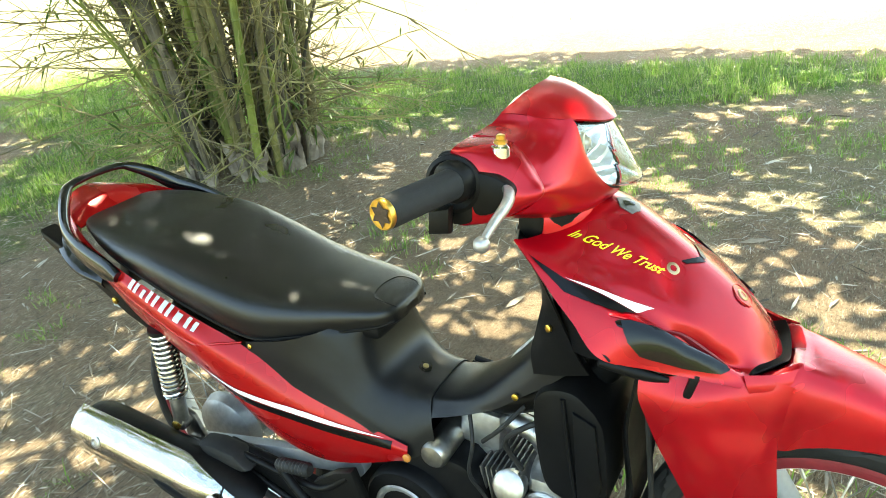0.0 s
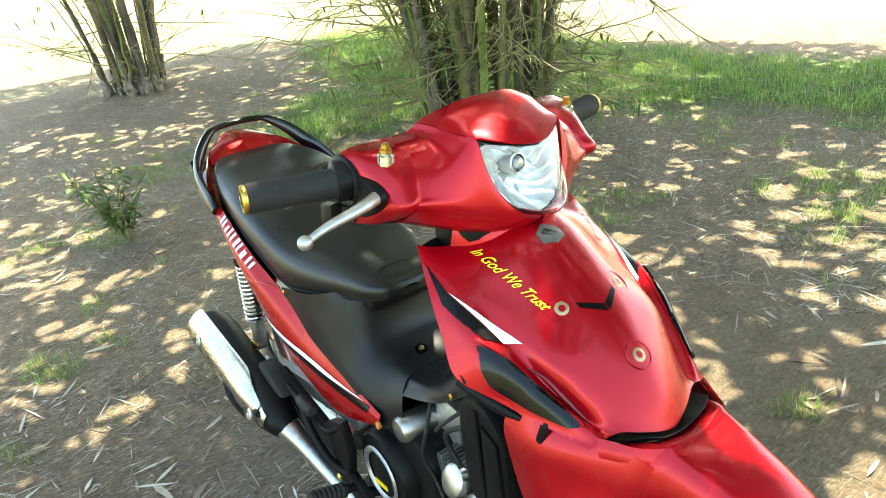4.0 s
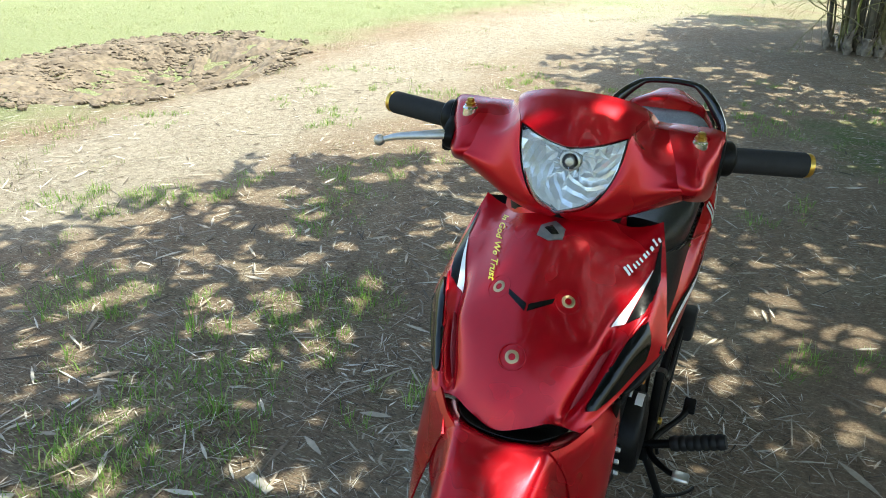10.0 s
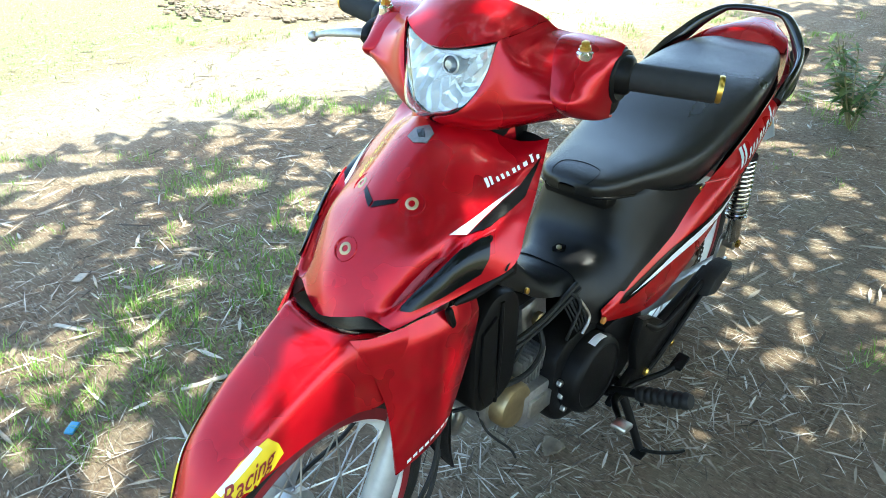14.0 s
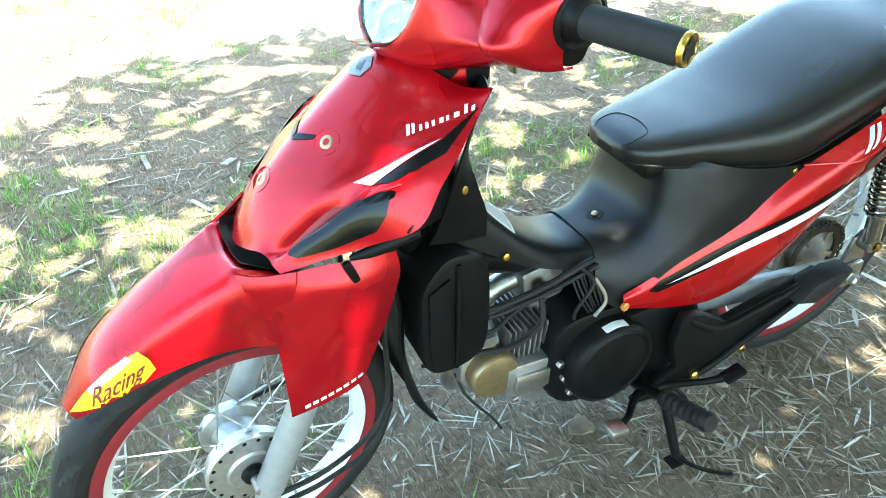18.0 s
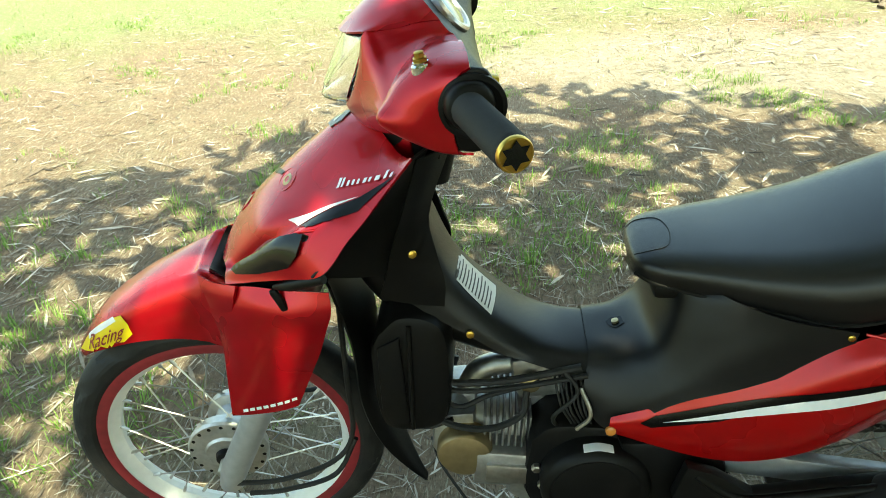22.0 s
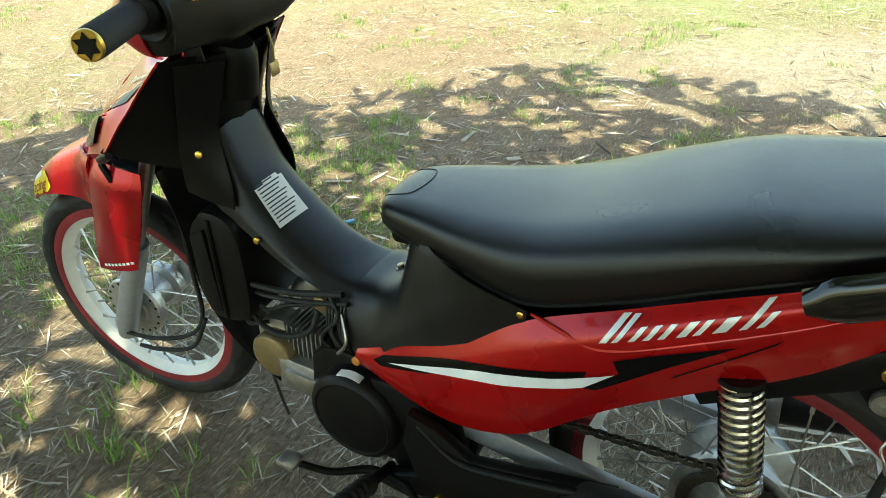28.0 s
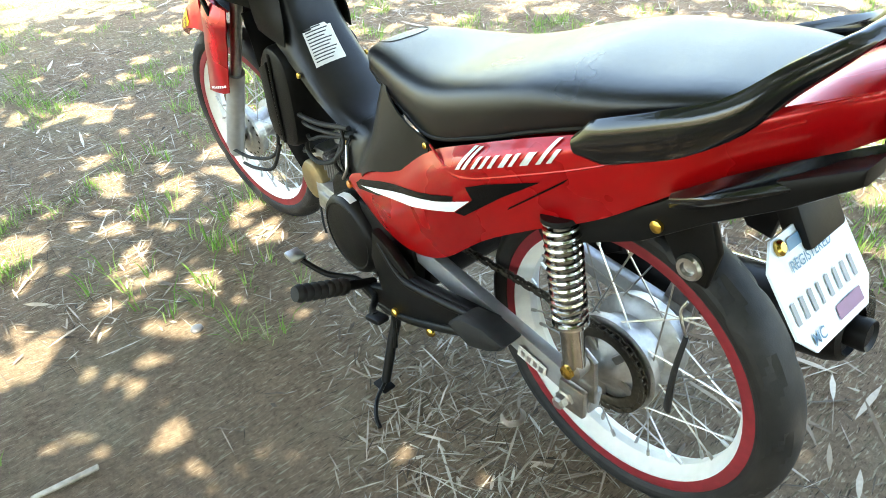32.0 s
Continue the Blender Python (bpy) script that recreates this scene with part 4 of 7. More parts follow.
def lay(name, own, mat, parent, tree, lift, label="", thick=0.0):
    mid = sum((v.co for v in own.verts), Vector()) / len(own.verts)
    out = Vector((0.4, math.copysign(1.0, mid.y) if abs(mid.y) > 0.02 else 0.0, 0.6))
    sideways = parent in (side_l, side_r)
    for v in own.verts:
        place, normal, _, _ = tree.ray_cast(Vector((v.co.x, math.copysign(0.5, mid.y), v.co.z)), Vector((0, -math.copysign(1, mid.y), 0))) if sideways else tree.find_nearest(v.co)
        if place is None:
            place, normal, _, _ = tree.find_nearest(v.co)
        n = normal if normal.dot(out) > 0 else -normal
        hit_, nn, _, _ = tree.ray_cast(v.co + n * 0.04, -n)
        if not sideways and hit_ is not None and (hit_ - v.co).length < 0.03:
            place = hit_
        v.co = place + n * (lift + thick)
    if thick:
        bmesh.ops.recalc_face_normals(own, faces=own.faces)
        bmesh.ops.solidify(own, geom=own.faces[:], thickness=thick)
    return part(name, own, mat, parent, label)


def flip_y(pts, s):
    return [(x, y * s, z) for x, y, z in pts]


def lettering(name, words, start, end, up, mat, parent, tree, label, size_by=1.0, shear=0.3, lift=0.002, outline=0.0):
    """Words laid along the line from start to end on a panel."""
    cu = bpy.data.curves.new("words", "FONT")
    cu.body, cu.shear, cu.size, cu.offset = words, shear, 1.0, outline
    ob = new("words", cu)
    me = bpy.data.meshes.new_from_object(ob)
    bpy.data.objects.remove(ob)
    own = bmesh.new()
    own.from_mesh(me)
    xs = [v.co.x for v in own.verts]
    x0, wide = min(xs), max(xs) - min(xs)
    start, end = Vector(start), Vector(end)
    u = (end - start) / wide
    v_ = Vector(up).normalized() * u.length * size_by
    for v in own.verts:
        v.co = start + u * (v.co.x - x0) + v_ * v.co.y
    return lay(name, own, mat, parent, tree, lift, label)


def plain_bars(name, start, end, up, tall, mat, parent, tree, count=5, label="", slant=0.35, lift=0.0022):
    """Slanting strokes in place of a trade name: a tall one first, low ones, a tall one last."""
    start, end, up = Vector(start), Vector(end), Vector(up).normalized()
    u, x = end - start, 0.0
    for wide, high, gap in ((0.055, 1.3, 0.03), (0.045, 1.25, 0.07), (0.045, 0.75, 0.05), (0.045, 0.75, 0.05), (0.045, 0.75, 0.07), (0.06, 0.75, 0.04), (0.045, 0.75, 0.07), (0.08, 0.75, 0.07), (0.045, 1.3, 0.05), (0.045, 0.75, 0.0)):
        h = tall * high
        lean = u.normalized() * h * slant
        a, c = start + u * x, start + u * (x + wide)
        film(name, [a, c, c + up * h + lean, a + up * h + lean], mat, parent, tree, lift, label, cuts=2)
        x += wide + gap


INSERT = [(1.026, 0.150, 0.765), (1.070, 0.136, 0.752), (1.104, 0.125, 0.733), (1.126, 0.115, 0.714), (1.150, 0.105, 0.683), (1.140, 0.112, 0.682), (1.100, 0.132, 0.697), (1.050, 0.155, 0.721), (1.036, 0.155, 0.738)]
for s in (1, -1):
    film("indicator_lens", flip_y(INSERT, s), SMOKE, fairing, FT, 0.0005, "smoked indicator lens", thick=0.005)
    rim = [(1.010, 0.153, 0.773), (1.050, 0.142, 0.762), (1.085, 0.130, 0.748), (1.112, 0.120, 0.731), (1.138, 0.108, 0.704), (1.154, 0.101, 0.680)]
    own = bmesh.new()
    pts = [FT.find_nearest(Vector((x, y * s, z)))[0] for x, y, z in spline(rim, 30)]
    part("indicator_rim", tube(pts, [0.001] + [0.0025] * 28 + [0.001], 8), RED, fairing)
    # raised dark red strip: the shade of the vent's recess is in its colour
    pts = [FT.find_nearest(Vector((x, y * s, z)))[0] for x, y, z in ((1.076, 0.117, 0.742), (1.094, 0.108, 0.728), (1.114, 0.099, 0.708), (1.134, 0.091, 0.689), (1.148, 0.086, 0.677))]
    part("vent", tube(pts, [0.001, 0.006, 0.008, 0.006, 0.001], 10, 16, flat=0.5), RIM_AND_SHADE_RED, fairing, "air vent, the shade of its recess put in as dark red")
    film("stripe", flip_y([(0.955, 0.145, 0.816), (1.062, 0.112, 0.766), (1.043, 0.127, 0.766)], s), WHITE_TAPE, fairing, FT, 0.0022, "white wedge stripe")
    film("stripe", flip_y([(0.905, 0.145, 0.846), (0.955, 0.146, 0.815), (1.042, 0.128, 0.766), (1.024, 0.142, 0.765), (0.955, 0.155, 0.800)], s), BLACK_TAPE, fairing, FT, 0.0014, "black wedge stripe")
    for bx, by, bz in ((1.071, 0.050, 0.795),):
        place, normal, _, _ = FT.find_nearest((bx, by * s, bz))
        normal = normal if normal.x > 0 else -normal
        cup = part("bolt_cup", lathe([(0.0200, 0.0008), (0.0188, 0.0032), (0.0175, 0.0032), (0.0162, 0.0012)], facing(place, normal), 24), RED, fairing)
        # the cup isn't sunk: a darker red disc gives the shade inside it
        part("cup_shade", lathe([(0.0165, 0.0010), (0.0120, 0.0012), (0.001, 0.0012)], facing(place, normal), 24), RIM_AND_SHADE_RED, cup, "darker red disc for the shade in the bolt cup")
        part("bolt", lathe([(0.0098, 0.0012), (0.0098, 0.0028), (0.0084, 0.0036), (0.0050, 0.0036), (0.0044, 0.0018), (0.001, 0.0018)], facing(place, normal), 18), BRASS, cup, "brass-coloured socket bolt")
plain_bars("name_bar", (0.995, 0.121, 0.822), (0.918, 0.150, 0.850), (-0.35, -0.25, 0.9), 0.014, WHITE_TAPE, fairing, FT, 5, "white trade name as bars", slant=-0.35)
lettering("lettering", "In God We Trust", (0.940, -0.090, 0.848), (1.057, -0.067, 0.789), (0.55, 0.45, 0.72), LIME, fairing, FT, "lime yellow words In God We Trust", 1.3, 0.5, lift=0.0028, outline=0.012)
place, normal, _, _ = FT.find_nearest((1.148, 0, 0.735))
normal = normal if normal.x > 0 else -normal
cup = part("bolt_cup", lathe([(0.0200, 0.0008), (0.0188, 0.0032), (0.0175, 0.0032), (0.0162, 0.0012)], facing(place, normal), 24), RED, fairing)
# darker red disc for the shade of a sunk cup, as at the sides
part("cup_shade", lathe([(0.0165, 0.0010), (0.0120, 0.0012), (0.001, 0.0012)], facing(place, normal), 24), RIM_AND_SHADE_RED, cup, "darker red disc for the shade in the bolt cup")
part("bolt", lathe([(0.0098, 0.0012), (0.0098, 0.0028), (0.0084, 0.0036), (0.0050, 0.0036), (0.0044, 0.0018), (0.001, 0.0018)], facing(place, normal), 18), BRASS, cup, "brass-coloured socket bolt")
for s in (1, -1):
    # no opening is cut: black film gives the shade inside the slot
    film("notch", [(1.072, 0.030 * s, 0.792), (1.078, 0.028 * s, 0.786), (1.096, 0.001 * s, 0.774), (1.088, 0.001 * s, 0.782)], BLACK_TAPE, fairing, FT, 0.0014, "curved slot, the shade inside it put in as black film")
film("emblem", [(1.012, 0, 0.850), (1.004, 0.017, 0.850), (0.990, 0.017, 0.862), (0.982, 0, 0.872), (0.990, -0.017, 0.862), (1.004, -0.017, 0.850)], DARK_ALLOY, fairing, FT, 0.0005, "plain six-sided silver emblem", thick=0.0015)
film("emblem_mark", [(1.004, 0.002, 0.856), (1.000, 0.011, 0.856), (0.990, -0.002, 0.866), (0.994, -0.011, 0.860)], GLOSS_BLACK, fairing, FT, 0.0024)

for s in (1, -1):
    part("lower_lip", tube([(1.005, s * 0.178, 0.715), (1.03, s * 0.168, 0.704), (1.06, s * 0.155, 0.690), (1.085, s * 0.143, 0.680)], [0.006, 0.008, 0.008, 0.004], 10, 16), BLACK, inner)
    front("shroud_bolt", lathe([(0.010, -0.003), (0.011, 0.001), (0.0095, 0.003), (0.004, 0.001)], facing((1.106, s * 0.134, 0.630), (0, s, 0.25)), 20), BLACK, fender, "black rubber bolt cup")
    front("shroud_tab", block((0.012, 0.010, 0.04), pose(1.098, s * 0.134, 0.660, 0, 20), 0.004), BLACK, fender)
    part("small_bolt", lathe([(0.006, 0), (0.006, 0.004), (0.003, 0.005), (0.001, 0.005)], facing((0.902, s * 0.093, 0.700), (-0.5, s, 0.2)), 10), GOLD, inner, "gold screw")
    part("small_bolt", lathe([(0.006, 0), (0.006, 0.004), (0.003, 0.005), (0.001, 0.005)], facing((0.826, s * 0.082, 0.553), (0, s, 0.1)), 10), GOLD, tunnel, "gold screw")
    part("small_bolt", lathe([(0.005, 0), (0.005, 0.003), (0.003, 0.004), (0.001, 0.004)], facing((0.324, s * 0.1545, 0.604), (0, s, 0.15)), 10), GOLD, under, "gold screw")
    part("small_bolt", lathe([(0.008, 0), (0.008, 0.005), (0.004, 0.007), (0.001, 0.007)], facing((0.616, s * 0.126, 0.404), (0, s, 0.1)), 10), AMBER, side_l if s > 0 else side_r, "orange screw")
UT = tree_of(under)
# black film on the closed cover, for the shade inside a hole
film("key_slot", [(0.600, 0.014, 0.51), (0.610, 0.006, 0.51), (0.614, -0.006, 0.51), (0.604, -0.014, 0.51), (0.590, -0.010, 0.516), (0.586, 0.008, 0.516)], BLACK_TAPE, under, UT, 0.0012, "bolt hole, the shade inside it put in as black film")
part("small_bolt", lathe([(0.006, 0.0), (0.006, 0.003), (0.001, 0.004)], facing((0.600, 0, 0.514), (0.3, 0, 1)), 10), BRASS, under)

# printed label on the frame cover
TT = tree_of(tunnel)
LA, LB, LC, LD = Vector((0.858, 0.046, 0.645)), Vector((0.852, -0.020, 0.652)), Vector((0.788, -0.012, 0.575)), Vector((0.796, 0.056, 0.568))
label_ob = film("warning_label", [LA, LB, LC, LD], PAPER, tunnel, TT, 0.0012, "white printed paper label")
film("label_head", [LA.lerp(LD, 0.03), LB.lerp(LC, 0.03), LB.lerp(LC, 0.13), LA.lerp(LD, 0.13)], AMBER, label_ob, TT, 0.0018)
for k in range(11):
    f = 0.19 + k * 0.07
    a, b = LA.lerp(LD, f), LB.lerp(LC, f)
    c, d = LA.lerp(LD, f + 0.025), LB.lerp(LC, f + 0.025)
    e = 0.62 + 0.3 * ((k * 37) % 10) / 10
    film("print_bar", [a.lerp(b, 0.07), a.lerp(b, e), c.lerp(d, e), c.lerp(d, 0.07)], INK, label_ob, TT, 0.0018, cuts=2)

# side panel trim
SL, SR = tree_of(side_l), tree_of(side_r)
film("stripe", [(0.546, 0.145, 0.437), (0.469, 0.150, 0.468), (0.371, 0.165, 0.508), (0.270, 0.178, 0.545), (0.193, 0.190, 0.579), (0.230, 0.185, 0.544), (0.336, 0.170, 0.502), (0.470, 0.150, 0.459)], WHITE_TAPE, side_l, SL, 0.0022, "white sweeping stripe")
film("stripe", [(0.575, 0.140, 0.428), (0.555, 0.145, 0.444), (0.467, 0.150, 0.482), (0.370, 0.165, 0.519), (0.285, 0.175, 0.550), (0.225, 0.185, 0.574), (0.230, 0.185, 0.561), (0.371, 0.165, 0.504), (0.470, 0.150, 0.455), (0.560, 0.145, 0.424)], BLACK_TAPE, side_l, SL, 0.0014, "black sweeping stripe")
film("stripe", [(0.195, 0.188, 0.602), (0.156, 0.187, 0.622), (0.068, 0.180, 0.657), (0.136, 0.186, 0.607), (0.166, 0.187, 0.588), (0.215, 0.185, 0.541), (0.230, 0.185, 0.542), (0.188, 0.188, 0.582)], BLACK_TAPE, side_l, SL, 0.0014, "black arrow stripe")
film("groove", [(0.128, 0.186, 0.592), (0.029, 0.178, 0.676), (0.036, 0.178, 0.667), (0.134, 0.186, 0.584)], BLACK_TAPE, side_l, SL, 0.0012)
plain_bars("name_bar", (0.213, 0.188, 0.622), (0.052, 0.172, 0.690), (-0.1, 0, 1), 0.021, NAME_SILVER, side_l, SL, 5, "silver trade name as bars", slant=0.75)
film("stripe", [(0.172, -0.180, 0.570), (0.279, -0.175, 0.524), (0.404, -0.165, 0.492), (0.576, -0.140, 0.440), (0.449, -0.160, 0.468), (0.290, -0.175, 0.510)], WHITE_TAPE, side_r, SR, 0.0022, "white sweeping stripe")
film("stripe", [(0.590, -0.135, 0.434), (0.449, -0.160, 0.466), (0.290, -0.170, 0.506), (0.225, -0.175, 0.530), (0.300, -0.17, 0.490), (0.455, -0.158, 0.450), (0.588, -0.137, 0.420)], BLACK_TAPE, side_r, SR, 0.0014, "black sweeping stripe")
plain_bars("name_bar", (0.049, -0.170, 0.705), (0.213, -0.185, 0.634), (0.1, 0, 1), 0.022, NAME_SILVER, side_r, SR, 5, "silver trade name as bars", slant=0.3)
# a moulded ledge along the panel
for s, par in ((1, side_l), (-1, side_r)):
    pts = [(0.308, s * 0.158, 0.612), (0.262, s * 0.176, 0.612), (0.222, s * 0.187, 0.610), (0.180, s * 0.188, 0.621), (0.10, s * 0.181, 0.655), (0.0, s * 0.168, 0.700), (-0.10, s * 0.145, 0.752), (-0.19, s * 0.107, 0.795)]
    part("moulding", tube(pts, [0.002, 0.003, 0.0035, 0.0035, 0.0035, 0.003, 0.003, 0.002], 8, 40), RED_SIDE, par)

# stickers of the mudguard
FE = tree_of(fender)
turn = lambda pts: [STEER @ Vector(p) for p in pts]
for sd in (1, -1):
    film("sticker", turn(flip_y([(1.352, 0.066, 0.560), (1.356, 0.064, 0.578), (1.368, 0.060, 0.576), (1.366, 0.056, 0.590), (1.384, 0.052, 0.582), (1.405, 0.048, 0.574), (1.425, 0.040, 0.552), (1.446, 0.032, 0.532), (1.466, 0.020, 0.500), (1.452, 0.035, 0.508), (1.440, 0.048, 0.516), (1.424, 0.052, 0.520), (1.412, 0.056, 0.532), (1.396, 0.060, 0.530), (1.386, 0.062, 0.542), (1.370, 0.065, 0.544)], sd)), YELLOW, fender, FE, 0.0016, "yellow racing sticker without words")
    a_, b_ = turn([(1.436, sd * 0.046, 0.520), (1.366, sd * 0.066, 0.556)])
    lettering("sticker_word", "Racing", a_ if sd > 0 else b_, b_ if sd > 0 else a_, (-0.25, -0.3 * sd, 0.9), RIM_AND_SHADE_RED, fender, FE, "dark red word Racing", 1.15, 0.35, lift=0.0030, outline=0.006)
    film("sticker_bar", turn(flip_y([(1.376, 0.057, 0.580), (1.382, 0.054, 0.588), (1.436, 0.036, 0.542), (1.431, 0.040, 0.535)], sd)), WHITE_TAPE, fender, FE, 0.0022)
SH = tree_of(shroud)
for k in range(8):
    f0, f1 = k / 8, (k + 0.72) / 8
    a, b = Vector((1.190, 0.139, 0.450)), Vector((1.098, 0.145, 0.478))
    p, q = a.lerp(b, f0), a.lerp(b, f1)
    lift = Vector((0, 0, 0.006))
    film("print_bar", turn([p, q, q + lift, p + lift]), WHITE_TAPE, shroud, SH, 0.0016, cuts=2)

# seat piping and front cap
own = tube([(0.590, 0.040, 0.72), (0.575, 0.046, 0.72), (0.545, 0.040, 0.72), (0.535, 0.0, 0.72), (0.545, -0.040, 0.72), (0.575, -0.046, 0.72), (0.590, -0.040, 0.72)], 0.0008, 5, 40)
ST = tree_of(seat)
for v in own.verts:
    hit = ST.ray_cast(Vector((v.co.x, v.co.y, 1.0)), Vector((0, 0, -1)))[0]
    v.co.z += (hit.z if hit else 0.70) - 0.72 + 0.0003
part("piping", own, BLACK, seat)
for s in (1, -1):
    pts = [(x, s * w * 0.945, low + 0.003) for x, w, top, low in SEAT[1:-1]]
    part("seat_hem", tube(pts, 0.0035, 8, 50), BLACK, seat)
part("seat_base", block((0.13, 0.15, 0.03), pose(0.50, 0, 0.622), 0.01), BLACK, seat)

# grab rail
path = [(0.020, 0.172, 0.722), (-0.03, 0.172, 0.744), (-0.09, 0.166, 0.770), (-0.140, 0.148, 0.798), (-0.174, 0.118, 0.834), (-0.202, 0.084, 0.860), (-0.210, 0.062, 0.868), (-0.213, 0.030, 0.871), (-0.213, 0, 0.872)]
path += [(x, -y, z) for x, y, z in path[-2::-1]]
bm = bmesh.new()
pts, n = spline(path, 80), 80
rows = []
for k, p in enumerate(pts):
    f = abs(k / (n - 1) - 0.5) * 2
    h = 0.008 + 0.018 * max(0, (f - 0.30) / 0.45 if f < 0.75 else (1.0 if f < 0.93 else (1.02 - f) / 0.09))
    w = 0.011
    d = (pts[min(k + 1, n - 1)] - pts[max(k - 1, 0)]).normalized()
    up = Vector((0, 0, 1)) - d * d.z
    up.normalize()
    sd = d.cross(up)
    rows.append([p + up * math.cos(a) * h + sd * math.sin(a) * w for a in (2 * math.pi * j / 12 for j in range(12))])
vs = grid(bm, rows, close=True)
bm.faces.new(vs[0][::-1])
bm.faces.new(vs[-1])
part("grab_rail", bm, GLOSS_BLACK, bike, "gloss black rear grab rail")

# tail underside, lamps, plate
for s in (1, -1):
    part("under_tail", slab([(0.115, 0.548), (0.03, 0.605), (-0.06, 0.664), (-0.122, 0.712), (-0.20, 0.752), (-0.262, 0.788), (-0.262, 0.768), (-0.205, 0.720), (-0.130, 0.668), (-0.05, 0.605), (0.10, 0.525)], s * 0.095, s * 0.138, 0.006), BLACK, bike, "black plastic tail underside")
    part("rear_indicator", sheet([[(-0.085, s * 0.142, 0.690), (-0.085, s * 0.146, 0.682), (-0.085, s * 0.142, 0.672)], [(-0.14, s * 0.136, 0.730), (-0.14, s * 0.158, 0.712), (-0.14, s * 0.136, 0.690)], [(-0.20, s * 0.110, 0.762), (-0.21, s * 0.135, 0.745), (-0.20, s * 0.110, 0.728)], [(-0.255, s * 0.075, 0.785), (-0.258, s * 0.085, 0.775), (-0.255, s * 0.075, 0.760)]], 20, 12, thick=0.004), GLOSS_BLACK, bike, "gloss black smoked rear indicator")
    part("small_bolt", lathe([(0.008, 0), (0.008, 0.005), (0.004, 0.007), (0.001, 0.007)], facing((-0.072, s * 0.138, 0.640), (0, s, 0)), 10), GOLD, bike, "gold screw")
part("tail_lamp", block((0.03, 0.15, 0.05), pose(-0.262, 0, 0.785, 0, -20), 0.012), SMOKE, bike, "smoked tail lamp")
arc = []
for k in range(13):
    a = radians(60 + k * 3.4)
    r = 0.310 + 0.02 * k / 12
    c, z = 0.044 + r * math.cos(a), 0.272 + r * math.sin(a)
    arc.append([(c, 0, z + 0.004), (c, 0.045, z), (c + 0.01 * math.cos(a), 0.062, z - 0.03)])
guard = part("rear_mudguard", sheet(arc, 40, 8, mirror=True, thick=0.003), BLACK, bike, "black plastic rear mudguard")
for s in (1, -1):
    part("mudguard_stay", slab([(-0.02, 0.610), (-0.10, 0.640), (-0.120, 0.590), (-0.110, 0.535), (-0.075, 0.540), (-0.050, 0.575)], s * 0.066, s * 0.080, 0.004), BLACK, guard)
    part("stay_ring", lathe([(0.017, 0), (0.018, 0.006), (0.015, 0.010), (0.010, 0.010), (0.009, 0.003)], facing((-0.088, s * 0.080, 0.560), (0, s, 0)), 22), STEEL, guard)
PM = Matrix.Translation((-0.212, 0.030, 0.588)) @ Matrix.Rotation(radians(90), 4, "Z") @ Matrix.Rotation(radians(180), 4, "Z") @ Matrix.Rotation(radians(54), 4, "X") @ Matrix.Diagonal((0.82, 0.95, 1, 1))
own = bmesh.new()
w, h, c = 0.098, 0.070, 0.028
f = own.faces.new([own.verts.new((x, y, 0)) for x, y in ((-w + c, -h), (w - c, -h), (w, -h + c), (w, h - c), (w - c, h), (-w + c, h), (-w, h - c), (-w, -h + c))])
made = bmesh.ops.extrude_face_region(own, geom=[f])
bmesh.ops.translate(own, vec=(0, 0, 0.003), verts=[v for v in made["geom"] if isinstance(v, bmesh.types.BMVert)])
bmesh.ops.recalc_face_normals(own, faces=own.faces)
own.transform(PM)
plate = part("number_plate", own, PLATE, bike, "white eight-sided number plate with its number as bars", smooth=False)


def plate_bar(name, x, y, wide, tall, mat, lean=0.0, label=""):
    own = bmesh.new()
    own.faces.new([own.verts.new(PM @ Vector(p)) for p in ((x, y, 0.0042), (x + wide, y, 0.0042), (x + wide + lean, y + tall, 0.0042), (x + lean, y + tall, 0.0042))])
    return part(name, own, mat, plate, label, smooth=False)


def plate_words(words, x, y, wide, mat, label):
    cu = bpy.data.curves.new("words", "FONT")
    cu.body, cu.offset = words, 0.01
    ob = new("words", cu)
    me = bpy.data.meshes.new_from_object(ob)
    bpy.data.objects.remove(ob)
    own = bmesh.new()
    own.from_mesh(me)
    span = max(v.co.x for v in own.verts)
    for v in own.verts:
        v.co = PM @ Vector((x + v.co.x * wide / span, y + v.co.y * wide / span, 0.0044))
    part("plate_words", own, mat, plate, label, smooth=False)


NUMBER_GREY = material("worn_number_paint", (0.30, 0.32, 0.34), 0.5)
plate_words("REGISTERED", -0.054, 0.024, 0.100, INK_BLUE, "dark blue word REGISTERED")
plate_words("MC", -0.070, -0.062, 0.030, INK_BLUE, "dark blue letters MC")
plate_bar("plate_band", -0.045, 0.047, 0.088, 0.014, INK_BLUE, 0.004)
plate_bar("plate_band", -0.002, -0.060, 0.066, 0.018, INK_PURPLE, 0.0, "purple printed block")
for k in range(8):
    plate_bar("number_bar", -0.086 + k * 0.0215, -0.030, 0.009 if k != 3 else 0.006, 0.027, NUMBER_GREY)
for s in (1, -1):
    part("small_bolt", lathe([(0.010, 0), (0.010, 0.004), (0.006, 0.007), (0.001, 0.007)], PM @ Matrix.Translation((s * 0.060, 0.058, 0.003)), 10), GOLD, plate, "gold screw")
part("plate_stay", block((0.03, 0.08, 0.10), pose(-0.165, 0, 0.655, 0, 30), 0.006), BLACK, plate)

